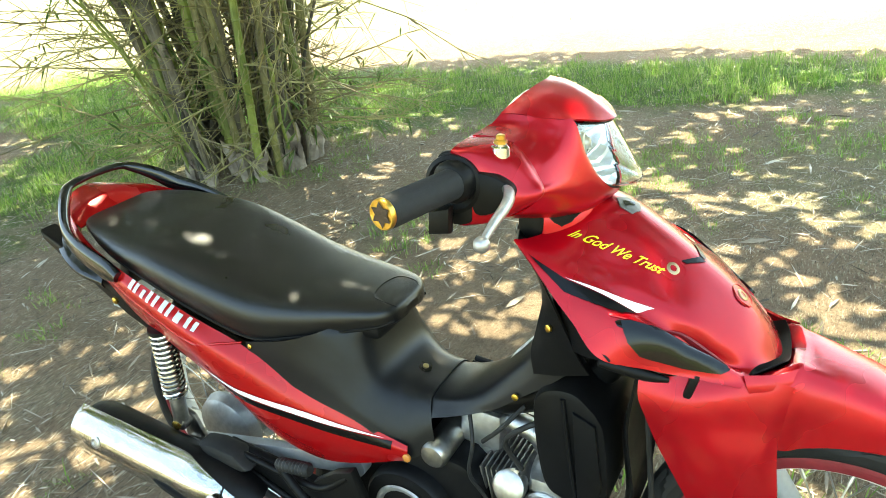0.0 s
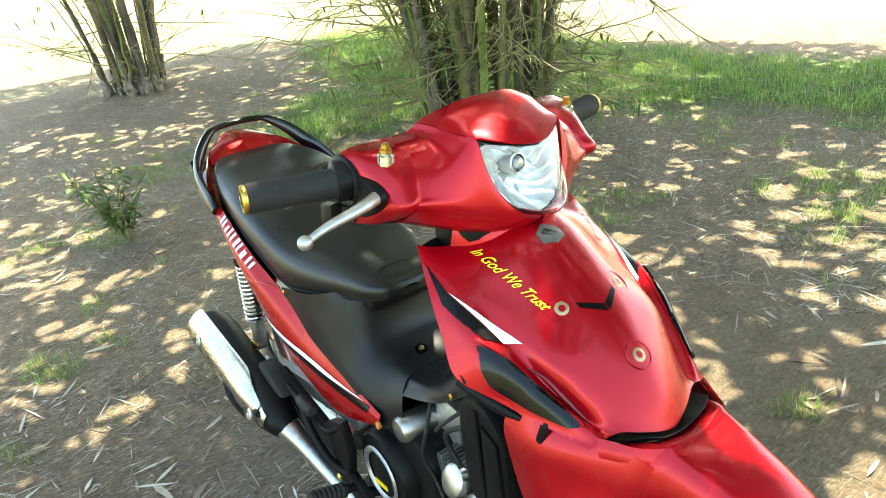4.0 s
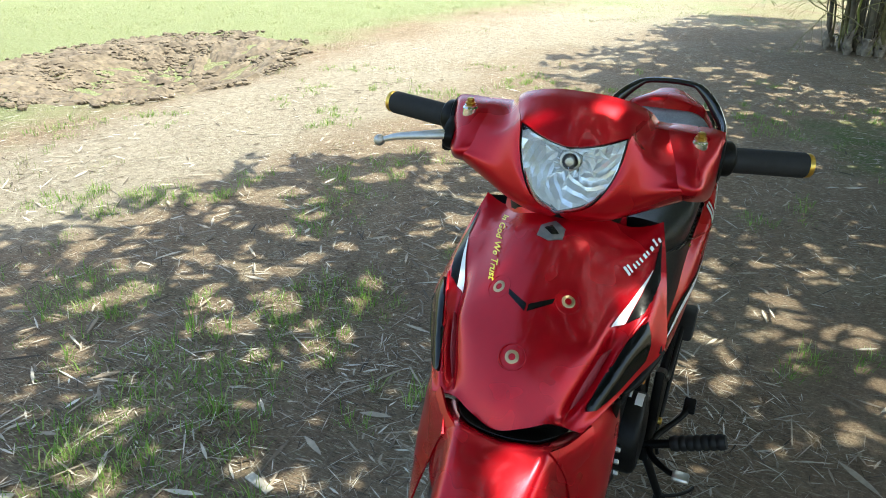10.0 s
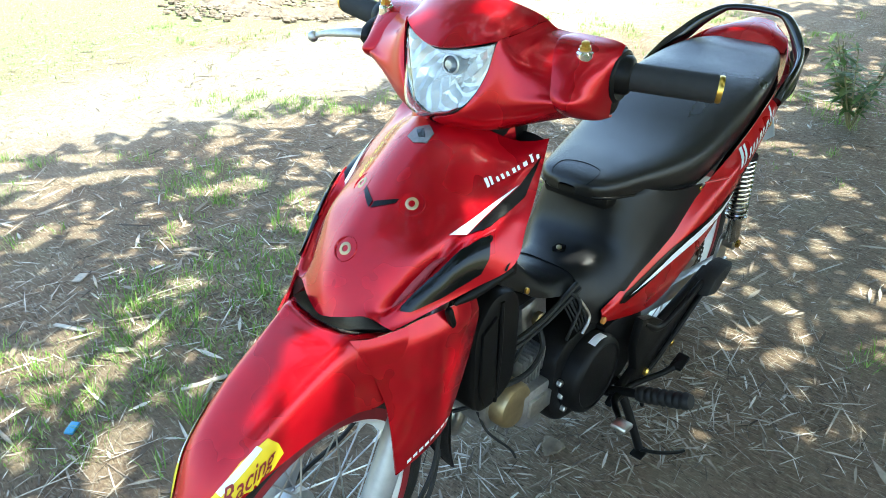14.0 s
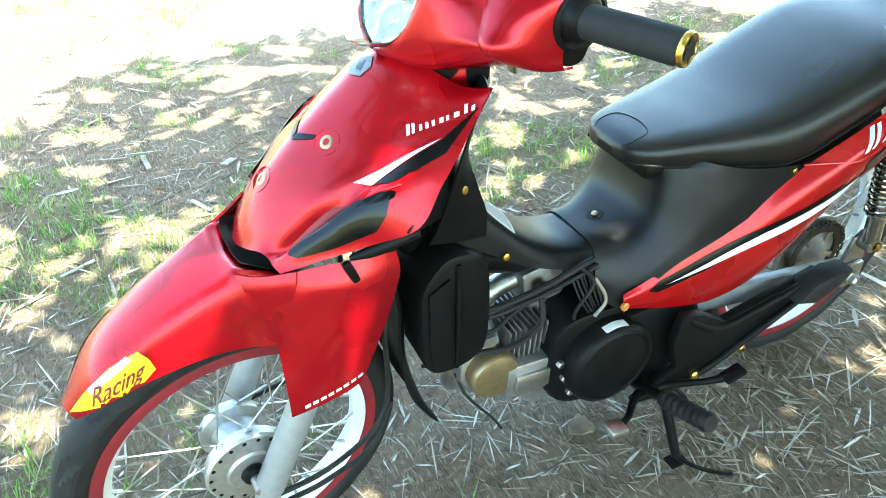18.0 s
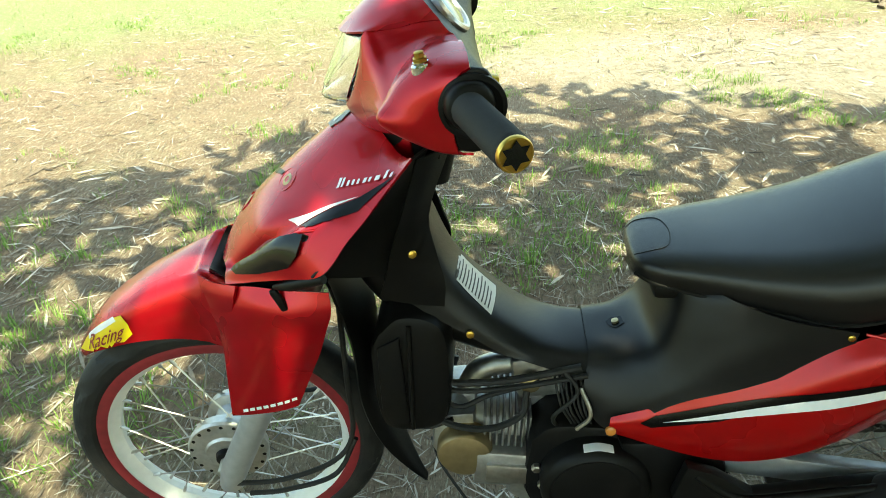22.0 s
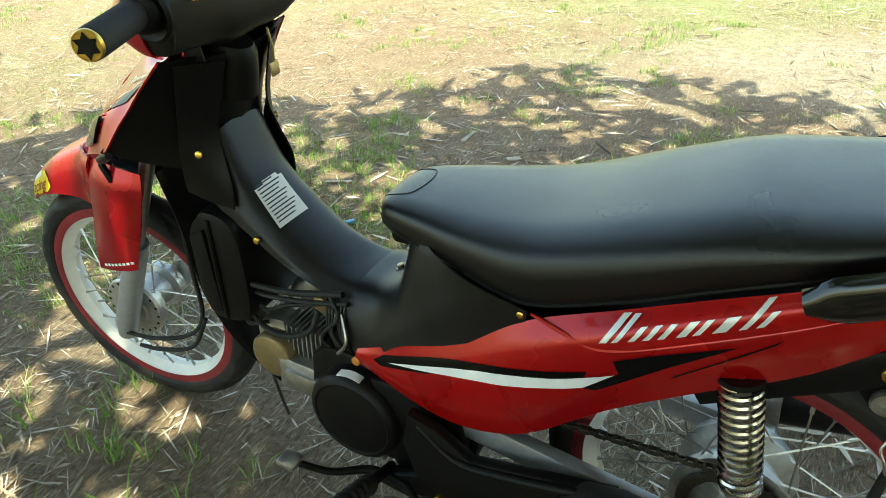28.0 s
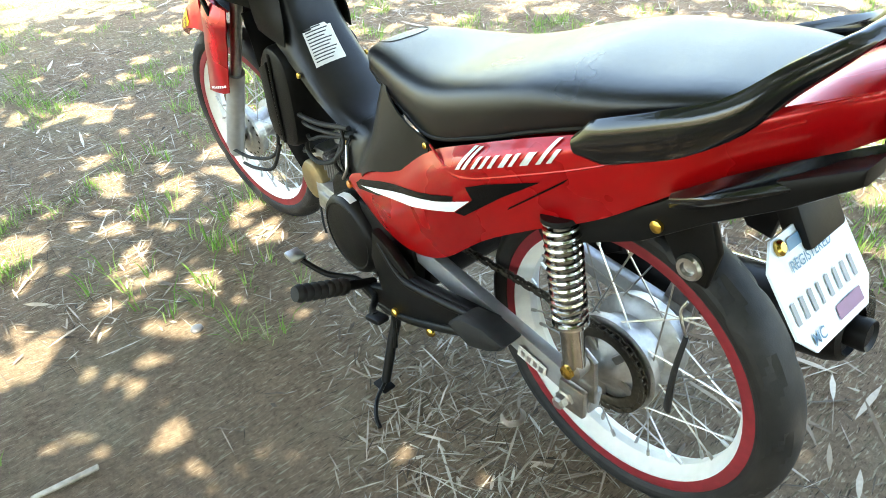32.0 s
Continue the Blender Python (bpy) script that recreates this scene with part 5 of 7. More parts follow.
# strap with a key at the seat lock
strap = part("key_strap", tube([(-0.108, 0.100, 0.470), (-0.102, 0.104, 0.405), (-0.100, 0.103, 0.335)], [0.006, 0.008, 0.011], 10, 14, flat=0.45), RUBBER, bike, "black webbing key strap")
part("strap_ring", tube([(-0.108, 0.1, 0.470), (-0.102, 0.104, 0.49), (-0.095, 0.1, 0.505), (-0.10, 0.096, 0.52)], 0.002, 6, 12), STEEL, strap)

# engine
crank = part("engine", slab([(0.735, 0.355), (0.70, 0.385), (0.62, 0.385), (0.52, 0.370), (0.43, 0.355), (0.42, 0.250), (0.50, 0.185), (0.60, 0.165), (0.70, 0.180), (0.745, 0.240)], -0.095, 0.105, 0.012, smooth_to=48), BLACK, bike, "black engine with bare alloy cylinder")
cov = part("flywheel_cover", lathe([(0.088, -0.02), (0.088, 0.018), (0.083, 0.027), (0.074, 0.031), (0.070, 0.029), (0.050, 0.034), (0.030, 0.0355), (0.001, 0.036)], facing((0.632, 0.115, 0.282), (0, 1, 0)), 48), BLACK, crank, "round black flywheel cover")
part("cover_label", sheet([[(0.655, 0.122, 0.3675), (0.655, 0.138, 0.3672)], [(0.632, 0.122, 0.3722), (0.632, 0.138, 0.3717)], [(0.609, 0.122, 0.3675), (0.609, 0.138, 0.3672)]], 10, 4, thick=0.001), WHITE_TAPE, cov, "white label on the cover's rim")
part("rear_cover", slab([(0.60, 0.375), (0.50, 0.375), (0.44, 0.345), (0.43, 0.270), (0.47, 0.205), (0.56, 0.185)], 0.095, 0.128, 0.012, smooth_to=32), BLACK, crank)
for bx, bz in ((0.725, 0.300), (0.715, 0.262), (0.700, 0.220), (0.55, 0.195), (0.455, 0.33), (0.60, 0.180)):
    part("case_bolt", lathe([(0.008, 0), (0.008, 0.008), (0.006, 0.010), (0.001, 0.010)], facing((bx, 0.106, bz), (0, 1, 0)), 6), STEEL, crank)
part("clutch_cover", lathe([(0.092, -0.02), (0.092, 0.016), (0.086, 0.024), (0.060, 0.026), (0.056, 0.023), (0.020, 0.030), (0.001, 0.031)], facing((0.585, -0.100, 0.265), (0, -1, 0)), 44), BLACK, crank, "black clutch cover")
part("cover_ring", lathe([(0.050, 0.026), (0.056, 0.031), (0.062, 0.031), (0.064, 0.027)], facing((0.585, -0.102, 0.265), (0, -1, 0)), 40, cap=False), ALLOY, crank)
part("cover_sticker", slab([(0.56, 0.245), (0.61, 0.250), (0.61, 0.238), (0.56, 0.232)], -0.1315, -0.1325, 0), YELLOW, crank, "yellow sticker")
for k in range(8):
    part("cooling_fin", block((0.0042, 0.150, 0.138), pose(0.738 + k * 0.0105, 0, 0.308, 0, -4), 0.006), DARK_ALLOY, crank)
part("barrel", lathe([(0.050, 0), (0.050, 0.12)], facing((0.71, 0, 0.306), (1, 0, 0.06)), 28), ALLOY, crank)
head = part("cylinder_head", slab([(0.825, 0.372), (0.870, 0.368), (0.895, 0.340), (0.900, 0.290), (0.880, 0.250), (0.822, 0.246)], -0.068, 0.062, 0.010), ALLOY, crank, "cast alloy cylinder head")
part("head_box", block((0.115, 0.05, 0.075), pose(0.770, 0.070, 0.275, 0, -4), 0.006), ALLOY, crank)
part("box_window", block((0.075, 0.008, 0.040), pose(0.770, 0.098, 0.272, 0, -4), 0.003), STEEL, crank)
part("cam_cap", lathe([(0.047, -0.02), (0.047, 0.010), (0.043, 0.016), (0.036, 0.018), (0.001, 0.019)], facing((0.842, 0.076, 0.304), (0, 1, 0)), 36), BRASS, head, "dull brass-coloured round cam cover")
part("cam_cap", lathe([(0.040, -0.01), (0.040, 0.006), (0.036, 0.010), (0.001, 0.012)], facing((0.850, -0.066, 0.308), (0, -1, 0)), 30), ALLOY, head)
part("cam_cap", lathe([(0.026, -0.02), (0.030, 0.0), (0.030, 0.012), (0.024, 0.016), (0.001, 0.016)], facing((0.790, -0.074, 0.350), (0, -1, 0.5)), 24), STEEL, head)
part("spark_plug_cap", tube([(0.86, -0.075, 0.30), (0.875, -0.105, 0.32), (0.87, -0.12, 0.345)], 0.011, 10, 10), RUBBER, head)
part("sump", lathe([(0.034, -0.05), (0.040, -0.045), (0.040, 0.04), (0.032, 0.048), (0.001, 0.049)], facing((0.735, 0.02, 0.205), (0, 1, 0)), 28), ALLOY, crank)
part("intake_pipe", tube([(0.840, 0.0, 0.370), (0.815, 0.0, 0.415), (0.765, 0.0, 0.432), (0.70, 0.0, 0.430)], 0.020, 16, 18), STEEL, crank)
carb = part("carburettor", block((0.085, 0.075, 0.085), pose(0.720, 0, 0.425, 0, 8), 0.014), ALLOY, bike, "alloy carburettor")
part("float_bowl", lathe([(0.030, 0), (0.032, 0.01), (0.030, 0.035), (0.018, 0.042)], facing((0.722, 0.0, 0.395), (0, 0, -1)), 20), ALLOY, carb)
part("carb_top", lathe([(0.026, 0), (0.026, 0.022), (0.018, 0.030), (0.006, 0.045)], facing((0.712, 0.0, 0.462), (-0.1, 0, 1)), 20), BLACK, carb)
part("idle_screw", lathe([(0.012, 0), (0.016, 0.004), (0.016, 0.014), (0.008, 0.018)], facing((0.735, 0.045, 0.432), (0, 1, 0)), 18), BRASS, carb)
part("starter_motor", lathe([(0.024, -0.05), (0.028, -0.046), (0.028, 0.04), (0.022, 0.048), (0.006, 0.052)], facing((0.655, -0.060, 0.400), (0, -1, 0)), 24), STEEL, crank, "dull round starter motor end")
for k, (a, r, mat) in enumerate((
        ([(0.935, 0.055, 0.470), (0.88, 0.080, 0.458), (0.78, 0.088, 0.466), (0.66, 0.085, 0.492)], 0.0058, RUBBER),
        ([(0.925, 0.050, 0.450), (0.86, 0.078, 0.438), (0.76, 0.086, 0.452), (0.65, 0.088, 0.478)], 0.0045, RUBBER),
        ([(0.90, 0.055, 0.420), (0.85, 0.075, 0.400), (0.80, 0.070, 0.420), (0.72, 0.060, 0.440)], 0.0042, RUBBER),
        ([(0.915, 0.050, 0.370), (0.86, 0.078, 0.362), (0.80, 0.088, 0.365), (0.75, 0.078, 0.385), (0.74, 0.06, 0.42)], 0.0055, RUBBER),
        ([(0.955, 0.030, 0.330), (0.905, 0.066, 0.345), (0.86, 0.062, 0.36)], 0.004, RUBBER),
        ([(0.900, 0.045, 0.300), (0.885, 0.060, 0.250), (0.845, 0.085, 0.195), (0.830, 0.09, 0.165)], 0.0028, RUBBER),
        ([(0.69, 0.085, 0.490), (0.665, 0.100, 0.455), (0.700, 0.105, 0.410), (0.690, 0.09, 0.37)], 0.0035, RUBBER),
        ([(0.66, 0.095, 0.46), (0.645, 0.112, 0.42), (0.665, 0.112, 0.39)], 0.0035, STEEL),
        ([(0.72, -0.06, 0.49), (0.735, -0.09, 0.44), (0.725, -0.10, 0.38), (0.74, -0.09, 0.33), (0.775, -0.09, 0.27), (0.80, -0.095, 0.20)], 0.0038, RUBBER),
        ([(0.90, -0.06, 0.52), (0.84, -0.09, 0.50), (0.80, -0.09, 0.46), (0.82, -0.08, 0.40)], 0.005, RUBBER),
        ([(0.83, -0.06, 0.52), (0.79, -0.085, 0.48), (0.75, -0.08, 0.44)], 0.004, RUBBER))):
    part("hose", tube(a, r, 8, 26), mat, bike)
for k in range(6):
    part("wire", tube([(0.70 - k * 0.008, 0.075, 0.475), (0.690 - k * 0.007, 0.098 + 0.004 * (k % 3), 0.430), (0.672 - k * 0.006, 0.104, 0.395)], 0.0022, 6, 12), RUBBER, bike)

# box under the frame cover, splash flap
box = part("horn_box", slab([(0.965, 0.560), (0.930, 0.592), (0.880, 0.585), (0.858, 0.540), (0.862, 0.410), (0.890, 0.372), (0.950, 0.366), (0.975, 0.400), (0.978, 0.520)], -0.098, 0.098, 0.012, smooth_to=40), BLACK, bike, "black plastic box in front of the engine")
for s in (1, -1):
    part("box_rib", tube([(0.915, s * 0.099, 0.58), (0.918, s * 0.102, 0.48), (0.922, s * 0.099, 0.375)], 0.004, 8, 12), BLACK, box)
    part("box_lid", slab([(0.965, 0.540), (0.930, 0.560), (0.925, 0.390), (0.955, 0.385), (0.968, 0.42)], s * 0.096, s * 0.104, 0.003), BLACK, box)
net = [[(1.035, 0, 0.640), (1.035, 0.06, 0.640), (1.025, 0.085, 0.640)], [(0.992, 0, 0.530), (0.995, 0.06, 0.530), (1.005, 0.084, 0.530)], [(0.988, 0, 0.400), (0.992, 0.055, 0.400), (1.005, 0.074, 0.400)], [(0.968, 0, 0.290), (0.970, 0.038, 0.290), (0.985, 0.054, 0.290)], [(0.942, 0, 0.200), (0.942, 0.020, 0.200), (0.948, 0.028, 0.200)], [(0.920, 0, 0.150), (0.920, 0.006, 0.150), (0.920, 0.009, 0.150)]]
flap = part("splash_flap", sheet(net, 28, 8, mirror=True, thick=0.004), BLACK, bike, "black plastic splash guard behind the front wheel")
part("steering_head", tube([(0.985, 0, 0.82), (1.03, 0, 0.66)], [0.045, 0.040], 20), BLACK, bike)
part("frame_tube", tube([(1.01, 0, 0.68), (0.93, 0, 0.56), (0.80, 0, 0.49), (0.62, 0, 0.44), (0.45, 0, 0.42)], 0.028, 14, 30), BLACK, bike, "black steel frame tube")
part("frame_hanger", slab([(0.60, 0.46), (0.52, 0.50), (0.30, 0.52), (0.16, 0.57), (0.02, 0.62), (0.02, 0.56), (0.20, 0.50), (0.36, 0.44), (0.42, 0.34), (0.48, 0.33), (0.56, 0.40)], -0.075, 0.075, 0.01), BLACK, bike, "black frame and tool tray")
for s in (1, -1):
    front("brake_cable", tube([(1.262, s * 0.104, 0.245), (1.17, s * 0.106, 0.250), (1.08, s * 0.095, 0.275), (1.04, s * 0.085, 0.33), (1.035, s * 0.08, 0.45), (1.03, s * 0.07, 0.60)], 0.0045, 8, 30), RUBBER, fork)
front("brake_cable", tube([(1.235, 0.095, 0.205), (1.17, 0.100, 0.215), (1.08, 0.098, 0.245), (1.035, 0.086, 0.32)], 0.0045, 8, 24), RUBBER, fork)
front("brake_arm", tube([(1.268, 0.068, 0.264), (1.262, 0.082, 0.235), (1.25, 0.090, 0.205)], [0.010, 0.008, 0.006], 10, 12, flat=0.5), STEEL, fork)
front("speedo_drive", lathe([(0.018, 0.0), (0.020, 0.004), (0.017, 0.012), (0.010, 0.015)], facing((1.272, 0.056, 0.264), (0, 1, 0)), 20), BLACK, fork)

# exhaust
pipe = part("exhaust_pipe", tube([(0.865, -0.02, 0.262), (0.880, -0.03, 0.215), (0.850, -0.055, 0.165), (0.760, -0.095, 0.140), (0.60, -0.135, 0.140), (0.45, -0.165, 0.165), (0.33, -0.190, 0.225), (0.25, -0.205, 0.258)], [0.017, 0.017, 0.017, 0.017, 0.017, 0.018, 0.022, 0.034], 16, 50), STEEL, bike, "dull steel exhaust pipe")
MX = along((0.270, -0.205, 0.258), (-0.205, -0.208, 0.342))
muff = part("muffler", lathe([(0.018, -0.02), (0.036, 0.0), (0.052, 0.05), (0.056, 0.12), (0.058, 0.40), (0.056, 0.455), (0.050, 0.475), (0.040, 0.480), (0.038, 0.470), (0.020, 0.470)], MX, 36), BLACK, bike, "black muffler with chromed heat shield")
part("muffler_tip", lathe([(0.024, 0.47), (0.026, 0.50), (0.024, 0.505), (0.018, 0.50)], MX, 24), BLACK, muff)
v = MX.to_3x3().inverted() @ Vector((0, -1, 0.35))
OUT = math.degrees(math.atan2(v.y, v.x))
bm = bmesh.new()
rows = []
for k in range(25):
    f = k / 24
    z = 0.02 + f * 0.462
    half = radians(22 + 40 * min(1, f * 3.2) * (1 - 0.12 * f))
    r = (0.044 + 0.018 * min(1, f * 4)) + 0.003
    mid_a = radians(OUT)
    rows.append([MX @ Vector((r * math.cos(mid_a + half * (2 * j / 14 - 1)), r * math.sin(mid_a + half * (2 * j / 14 - 1)), z)) for j in range(15)])
grid(bm, rows)
bmesh.ops.solidify(bm, geom=bm.faces[:], thickness=0.002)
bmesh.ops.recalc_face_normals(bm, faces=bm.faces)
shield = part("heat_shield", bm, CHROME, muff, "chromed heat shield")
for z, a in ((0.06, OUT), (0.40, OUT)):
    q = MX @ Vector((0.062 * math.cos(radians(a)), 0.062 * math.sin(radians(a)), z))
    n = (MX.to_3x3() @ Vector((math.cos(radians(a)), math.sin(radians(a)), 0)))
    part("shield_bolt", lathe([(0.013, 0.001), (0.014, 0.004), (0.009, 0.006), (0.007, 0.003), (0.001, 0.003)], facing(q, n), 20), STEEL, shield)
part("shield_slot", tube([MX @ Vector((0.0655 * math.cos(radians(OUT - 34 + 5 * k)), 0.0655 * math.sin(radians(OUT - 34 + 5 * k)), 0.10 + 0.03 * k)) for k in range(5)], [0.002, 0.006, 0.008, 0.007, 0.002], 8, 14), BLACK, shield)

# swing arm, shocks, chain
arm = part("swing_arm", lathe([(0.024, -0.12), (0.024, 0.12)], facing((0.475, 0, 0.335), (0, 1, 0)), 20), SILVER, bike, "silver painted swing arm")
for s in (1, -1):
    a, b = Vector((0.475, s * 0.105, 0.335)), Vector((0.005, s * 0.120, 0.274))
    mid = a.lerp(b, 0.5)
    part("arm_beam", block((0.024, 0.045, (b - a).length), along(a, b) @ Matrix.Translation((0, 0, (b - a).length / 2)), 0.004), SILVER, arm)
    part("axle_block", block((0.050, 0.012, 0.055), pose(0.035, s * 0.138, 0.274), 0.004), STEEL, arm)
    part("axle_nut", lathe([(0.016, 0), (0.016, 0.006), (0.012, 0.008), (0.012, 0.018), (0.008, 0.022)], facing((0.044, s * 0.143, 0.272), (0, s, 0)), 6), STEEL, arm)
    lo, hi = Vector((0.026, s * 0.148, 0.354)), Vector((0.062, s * 0.148, 0.600))
    shock = part("shock_absorber", tube([lo, lo.lerp(hi, 0.42)], [0.017, 0.017], 20), BRIGHT_WIRE if s > 0 else STEEL, bike, "chromed rear shock absorber with open spring")
    part("damper_rod", tube([lo.lerp(hi, 0.4), hi], 0.011, 14), STEEL, shock)
    part("spring_cap", lathe([(0.026, 0), (0.027, 0.006), (0.020, 0.012)], along(hi, lo), 22), BLACK, shock)
    part("spring_seat", lathe([(0.018, 0), (0.026, 0.004), (0.026, 0.008), (0.018, 0.01)], along(lo.lerp(hi, 0.30), hi), 22), CHROME, shock)
    m = along(lo.lerp(hi, 0.33), hi)
    length = (hi - lo).length * 0.64
    pts = [m @ Vector((0.0225 * math.cos(t * 2 * math.pi * 13), 0.0225 * math.sin(t * 2 * math.pi * 13), t * length)) for t in (k / 216 for k in range(217))]
    part("spring", tube(pts, 0.0038, 7), BRIGHT_WIRE, shock, "bright coil spring")
    part("shock_eye", lathe([(0.017, -0.014), (0.018, 0.0), (0.018, 0.010), (0.010, 0.014)], facing(lo, (0, s, 0)), 20), STEEL, shock)
    part("shock_bolt", lathe([(0.011, 0), (0.011, 0.008), (0.006, 0.010), (0.001, 0.010)], facing(lo + Vector((0, s * 0.012, 0)), (0, s, 0)), 8), GOLD, shock, "gold hexagon bolt")
    part("shock_lug", slab([(0.070, 0.285), (0.000, 0.280), (0.004, 0.360), (0.026, 0.374), (0.048, 0.362)], s * 0.122, s * 0.132, 0.003), STEEL, arm)
part("arm_label", block((0.060, 0.002, 0.022), Matrix.Translation((0.125, 0.1335, 0.283)) @ Matrix.Rotation(radians(-9), 4, "Y"), 0), PAPER, arm, "printed paper label")
for k in range(4):
    part("print_bar", block((0.008, 0.002, 0.012), Matrix.Translation((0.104 + k * 0.013, 0.1345, 0.280 + k * 0.002)) @ Matrix.Rotation(radians(-9), 4, "Y"), 0), STEEL, arm)
spk = part("sprocket", lathe([(0.056, 0.051), (0.060, 0.052), (0.068, 0.052), (0.073, 0.053), (0.073, 0.057), (0.060, 0.058), (0.056, 0.056)], MR, 40, cap=False), CHAIN, rear_wheel, "rusty rear sprocket")
for k in range(5):
    part("sprocket_arm", block((0.014, 0.060, 0.005), MR @ Matrix.Rotation(k * 2 * math.pi / 5, 4, "Z") @ Matrix.Translation((0, 0.035, 0.0545)), 0.002), STEEL, rear_wheel)
# flange holes as black discs: their inner shade is painted, nothing is bored
for k in range(18):
    a = 2 * math.pi * (k + 0.5) / 18
    part("flange_hole", lathe([(0.0038, 0.0402), (0.0038, 0.0408)], MR @ Matrix.Translation((0.0775 * math.cos(a), 0.0775 * math.sin(a), 0)), 8), BLACK, rear_wheel)
    front("flange_hole", lathe([(0.0035, 0.0480), (0.0035, 0.0500)], MF @ Matrix.Translation((0.0635 * math.cos(a), 0.0615 * math.sin(a), 0)), 8), BLACK, front_wheel)
bm = bmesh.new()
c1, r1, c2, r2 = Vector((0.044, 0, 0.272)), 0.076, Vector((0.500, 0, 0.300)), 0.034
d = (c2 - c1)
base = math.atan2(d.z, d.x)
off = math.acos((r1 - r2) / d.length)
line = []
for k in range(21):
    a = base + off + (2 * math.pi - 2 * off) * k / 20
    line.append(c1 + Vector((math.cos(a), 0, math.sin(a))) * r1)
for k in range(11):
    a = base - off + 2 * off * k / 10
    line.append(c2 + Vector((math.cos(a), 0, math.sin(a))) * r2)
line.append(line[0])
total, walkd = sum((line[k + 1] - line[k]).length for k in range(len(line) - 1)), []
steps = int(total / 0.0127 / 2) * 2
k, used = 0, 0.0
for i in range(steps):
    want = total * i / steps
    while used + (line[k + 1] - line[k]).length < want:
        used += (line[k + 1] - line[k]).length
        k += 1
    walkd.append(line[k].lerp(line[k + 1], (want - used) / (line[k + 1] - line[k]).length))
for i, p in enumerate(walkd):
    q = walkd[(i + 1) % steps]
    ang = math.atan2((q - p).z, (q - p).x)
    for y in ((0.060, 0.0705) if i % 2 else (0.062, 0.0685)):
        block((0.0165, 0.0016, 0.0088), Matrix.Translation(((p + q) / 2) + Vector((0, y - 0.010, 0))) @ Matrix.Rotation(-ang, 4, "Y"), 0.0022, bm, 1)
    own = lathe([(0.0032, -0.007), (0.0032, 0.007)], facing(p + Vector((0, 0.055, 0)), (0, 1, 0)), 6)
    join(bm, own)
part("chain", bm, CHAIN, bike, "oily drive chain")

# foot controls and stands
for s in (1, -1):
    end = Vector((0.562, 0.310, 0.268)) if s > 0 else Vector((0.514, -0.260, 0.232))
    start = Vector((end.x, s * 0.14, 0.200))
    peg = part("footrest", tube([start, end], 0.010, 12), BLACK, bike, "black rubber footrest")
    g = along(start.lerp(end, 0.38), end)
    length = (end - start).length * 0.64
    prof = [(0.016, 0)] + [(0.0180 if k % 3 else 0.0158, 0.003 + k * (length - 0.006) / 21) for k in range(22)] + [(0.015, length)]
    part("rubber", lathe(prof, g, 18), RUBBER, peg)
part("footrest_bar", tube([(0.555, 0.15, 0.190), (0.545, 0.06, 0.165), (0.540, -0.06, 0.165), (0.525, -0.15, 0.190)], 0.011, 12, 24), BLACK, bike)
shift = part("gear_lever", tube([(0.690, 0.235, 0.246), (0.640, 0.205, 0.215), (0.585, 0.165, 0.205), (0.52, 0.17, 0.205), (0.465, 0.21, 0.228), (0.43, 0.225, 0.240)], [0.006, 0.0065, 0.008, 0.0075, 0.0065, 0.010], 10, 30), BLACK, bike, "black rocking gear lever")
part("toe_pad", block((0.036, 0.034, 0.012), pose(0.694, 0.238, 0.250, 0, -10), 0.005), STEEL, shift, "worn bare toe pad")
part("heel_pad", block((0.045, 0.028, 0.012), pose(0.425, 0.226, 0.243, 0, 15), 0.005), BLACK, shift)
kick = part("kick_starter", tube([(0.500, -0.150, 0.215), (0.44, -0.175, 0.235), (0.385, -0.185, 0.29), (0.340, -0.180, 0.345)], [0.012, 0.010, 0.009, 0.009], 12, 24), BLACK, bike, "folded kick starter")
prof = [(0.010, 0)] + [(0.0145 if k % 2 else 0.0125, 0.004 + k * 0.005) for k in range(18)] + [(0.009, 0.097)]
part("kick_rubber", lathe(prof, along((0.335, -0.178, 0.350), (0.445, -0.190, 0.372)), 16), RUBBER, kick)
brake = part("rear_brake_pedal", tube([(0.50, -0.12, 0.20), (0.56, -0.16, 0.175), (0.63, -0.20, 0.165), (0.68, -0.215, 0.175)], 0.0065, 10, 20), STEEL, bike)
stand = part("side_stand", tube([(0.500, 0.120, 0.185), (0.492, 0.160, 0.100), (0.484, 0.196, 0.010)], [0.011, 0.0105, 0.010], 12), BLACK, bike, "black side stand, folded out")
part("stand_foot", block((0.040, 0.030, 0.008), pose(0.486, 0.200, 0.000), 0.003), BLACK, stand)
part("stand_tang", tube([(0.484, 0.200, 0.006), (0.462, 0.235, 0.004), (0.430, 0.262, 0.0), (0.405, 0.272, -0.006)], 0.0045, 8, 16), BLACK, stand)
part("stand_spring", tube([(0.52, 0.13, 0.20), (0.47, 0.165, 0.15), (0.46, 0.175, 0.11)], 0.005, 8, 14), BLACK, stand)
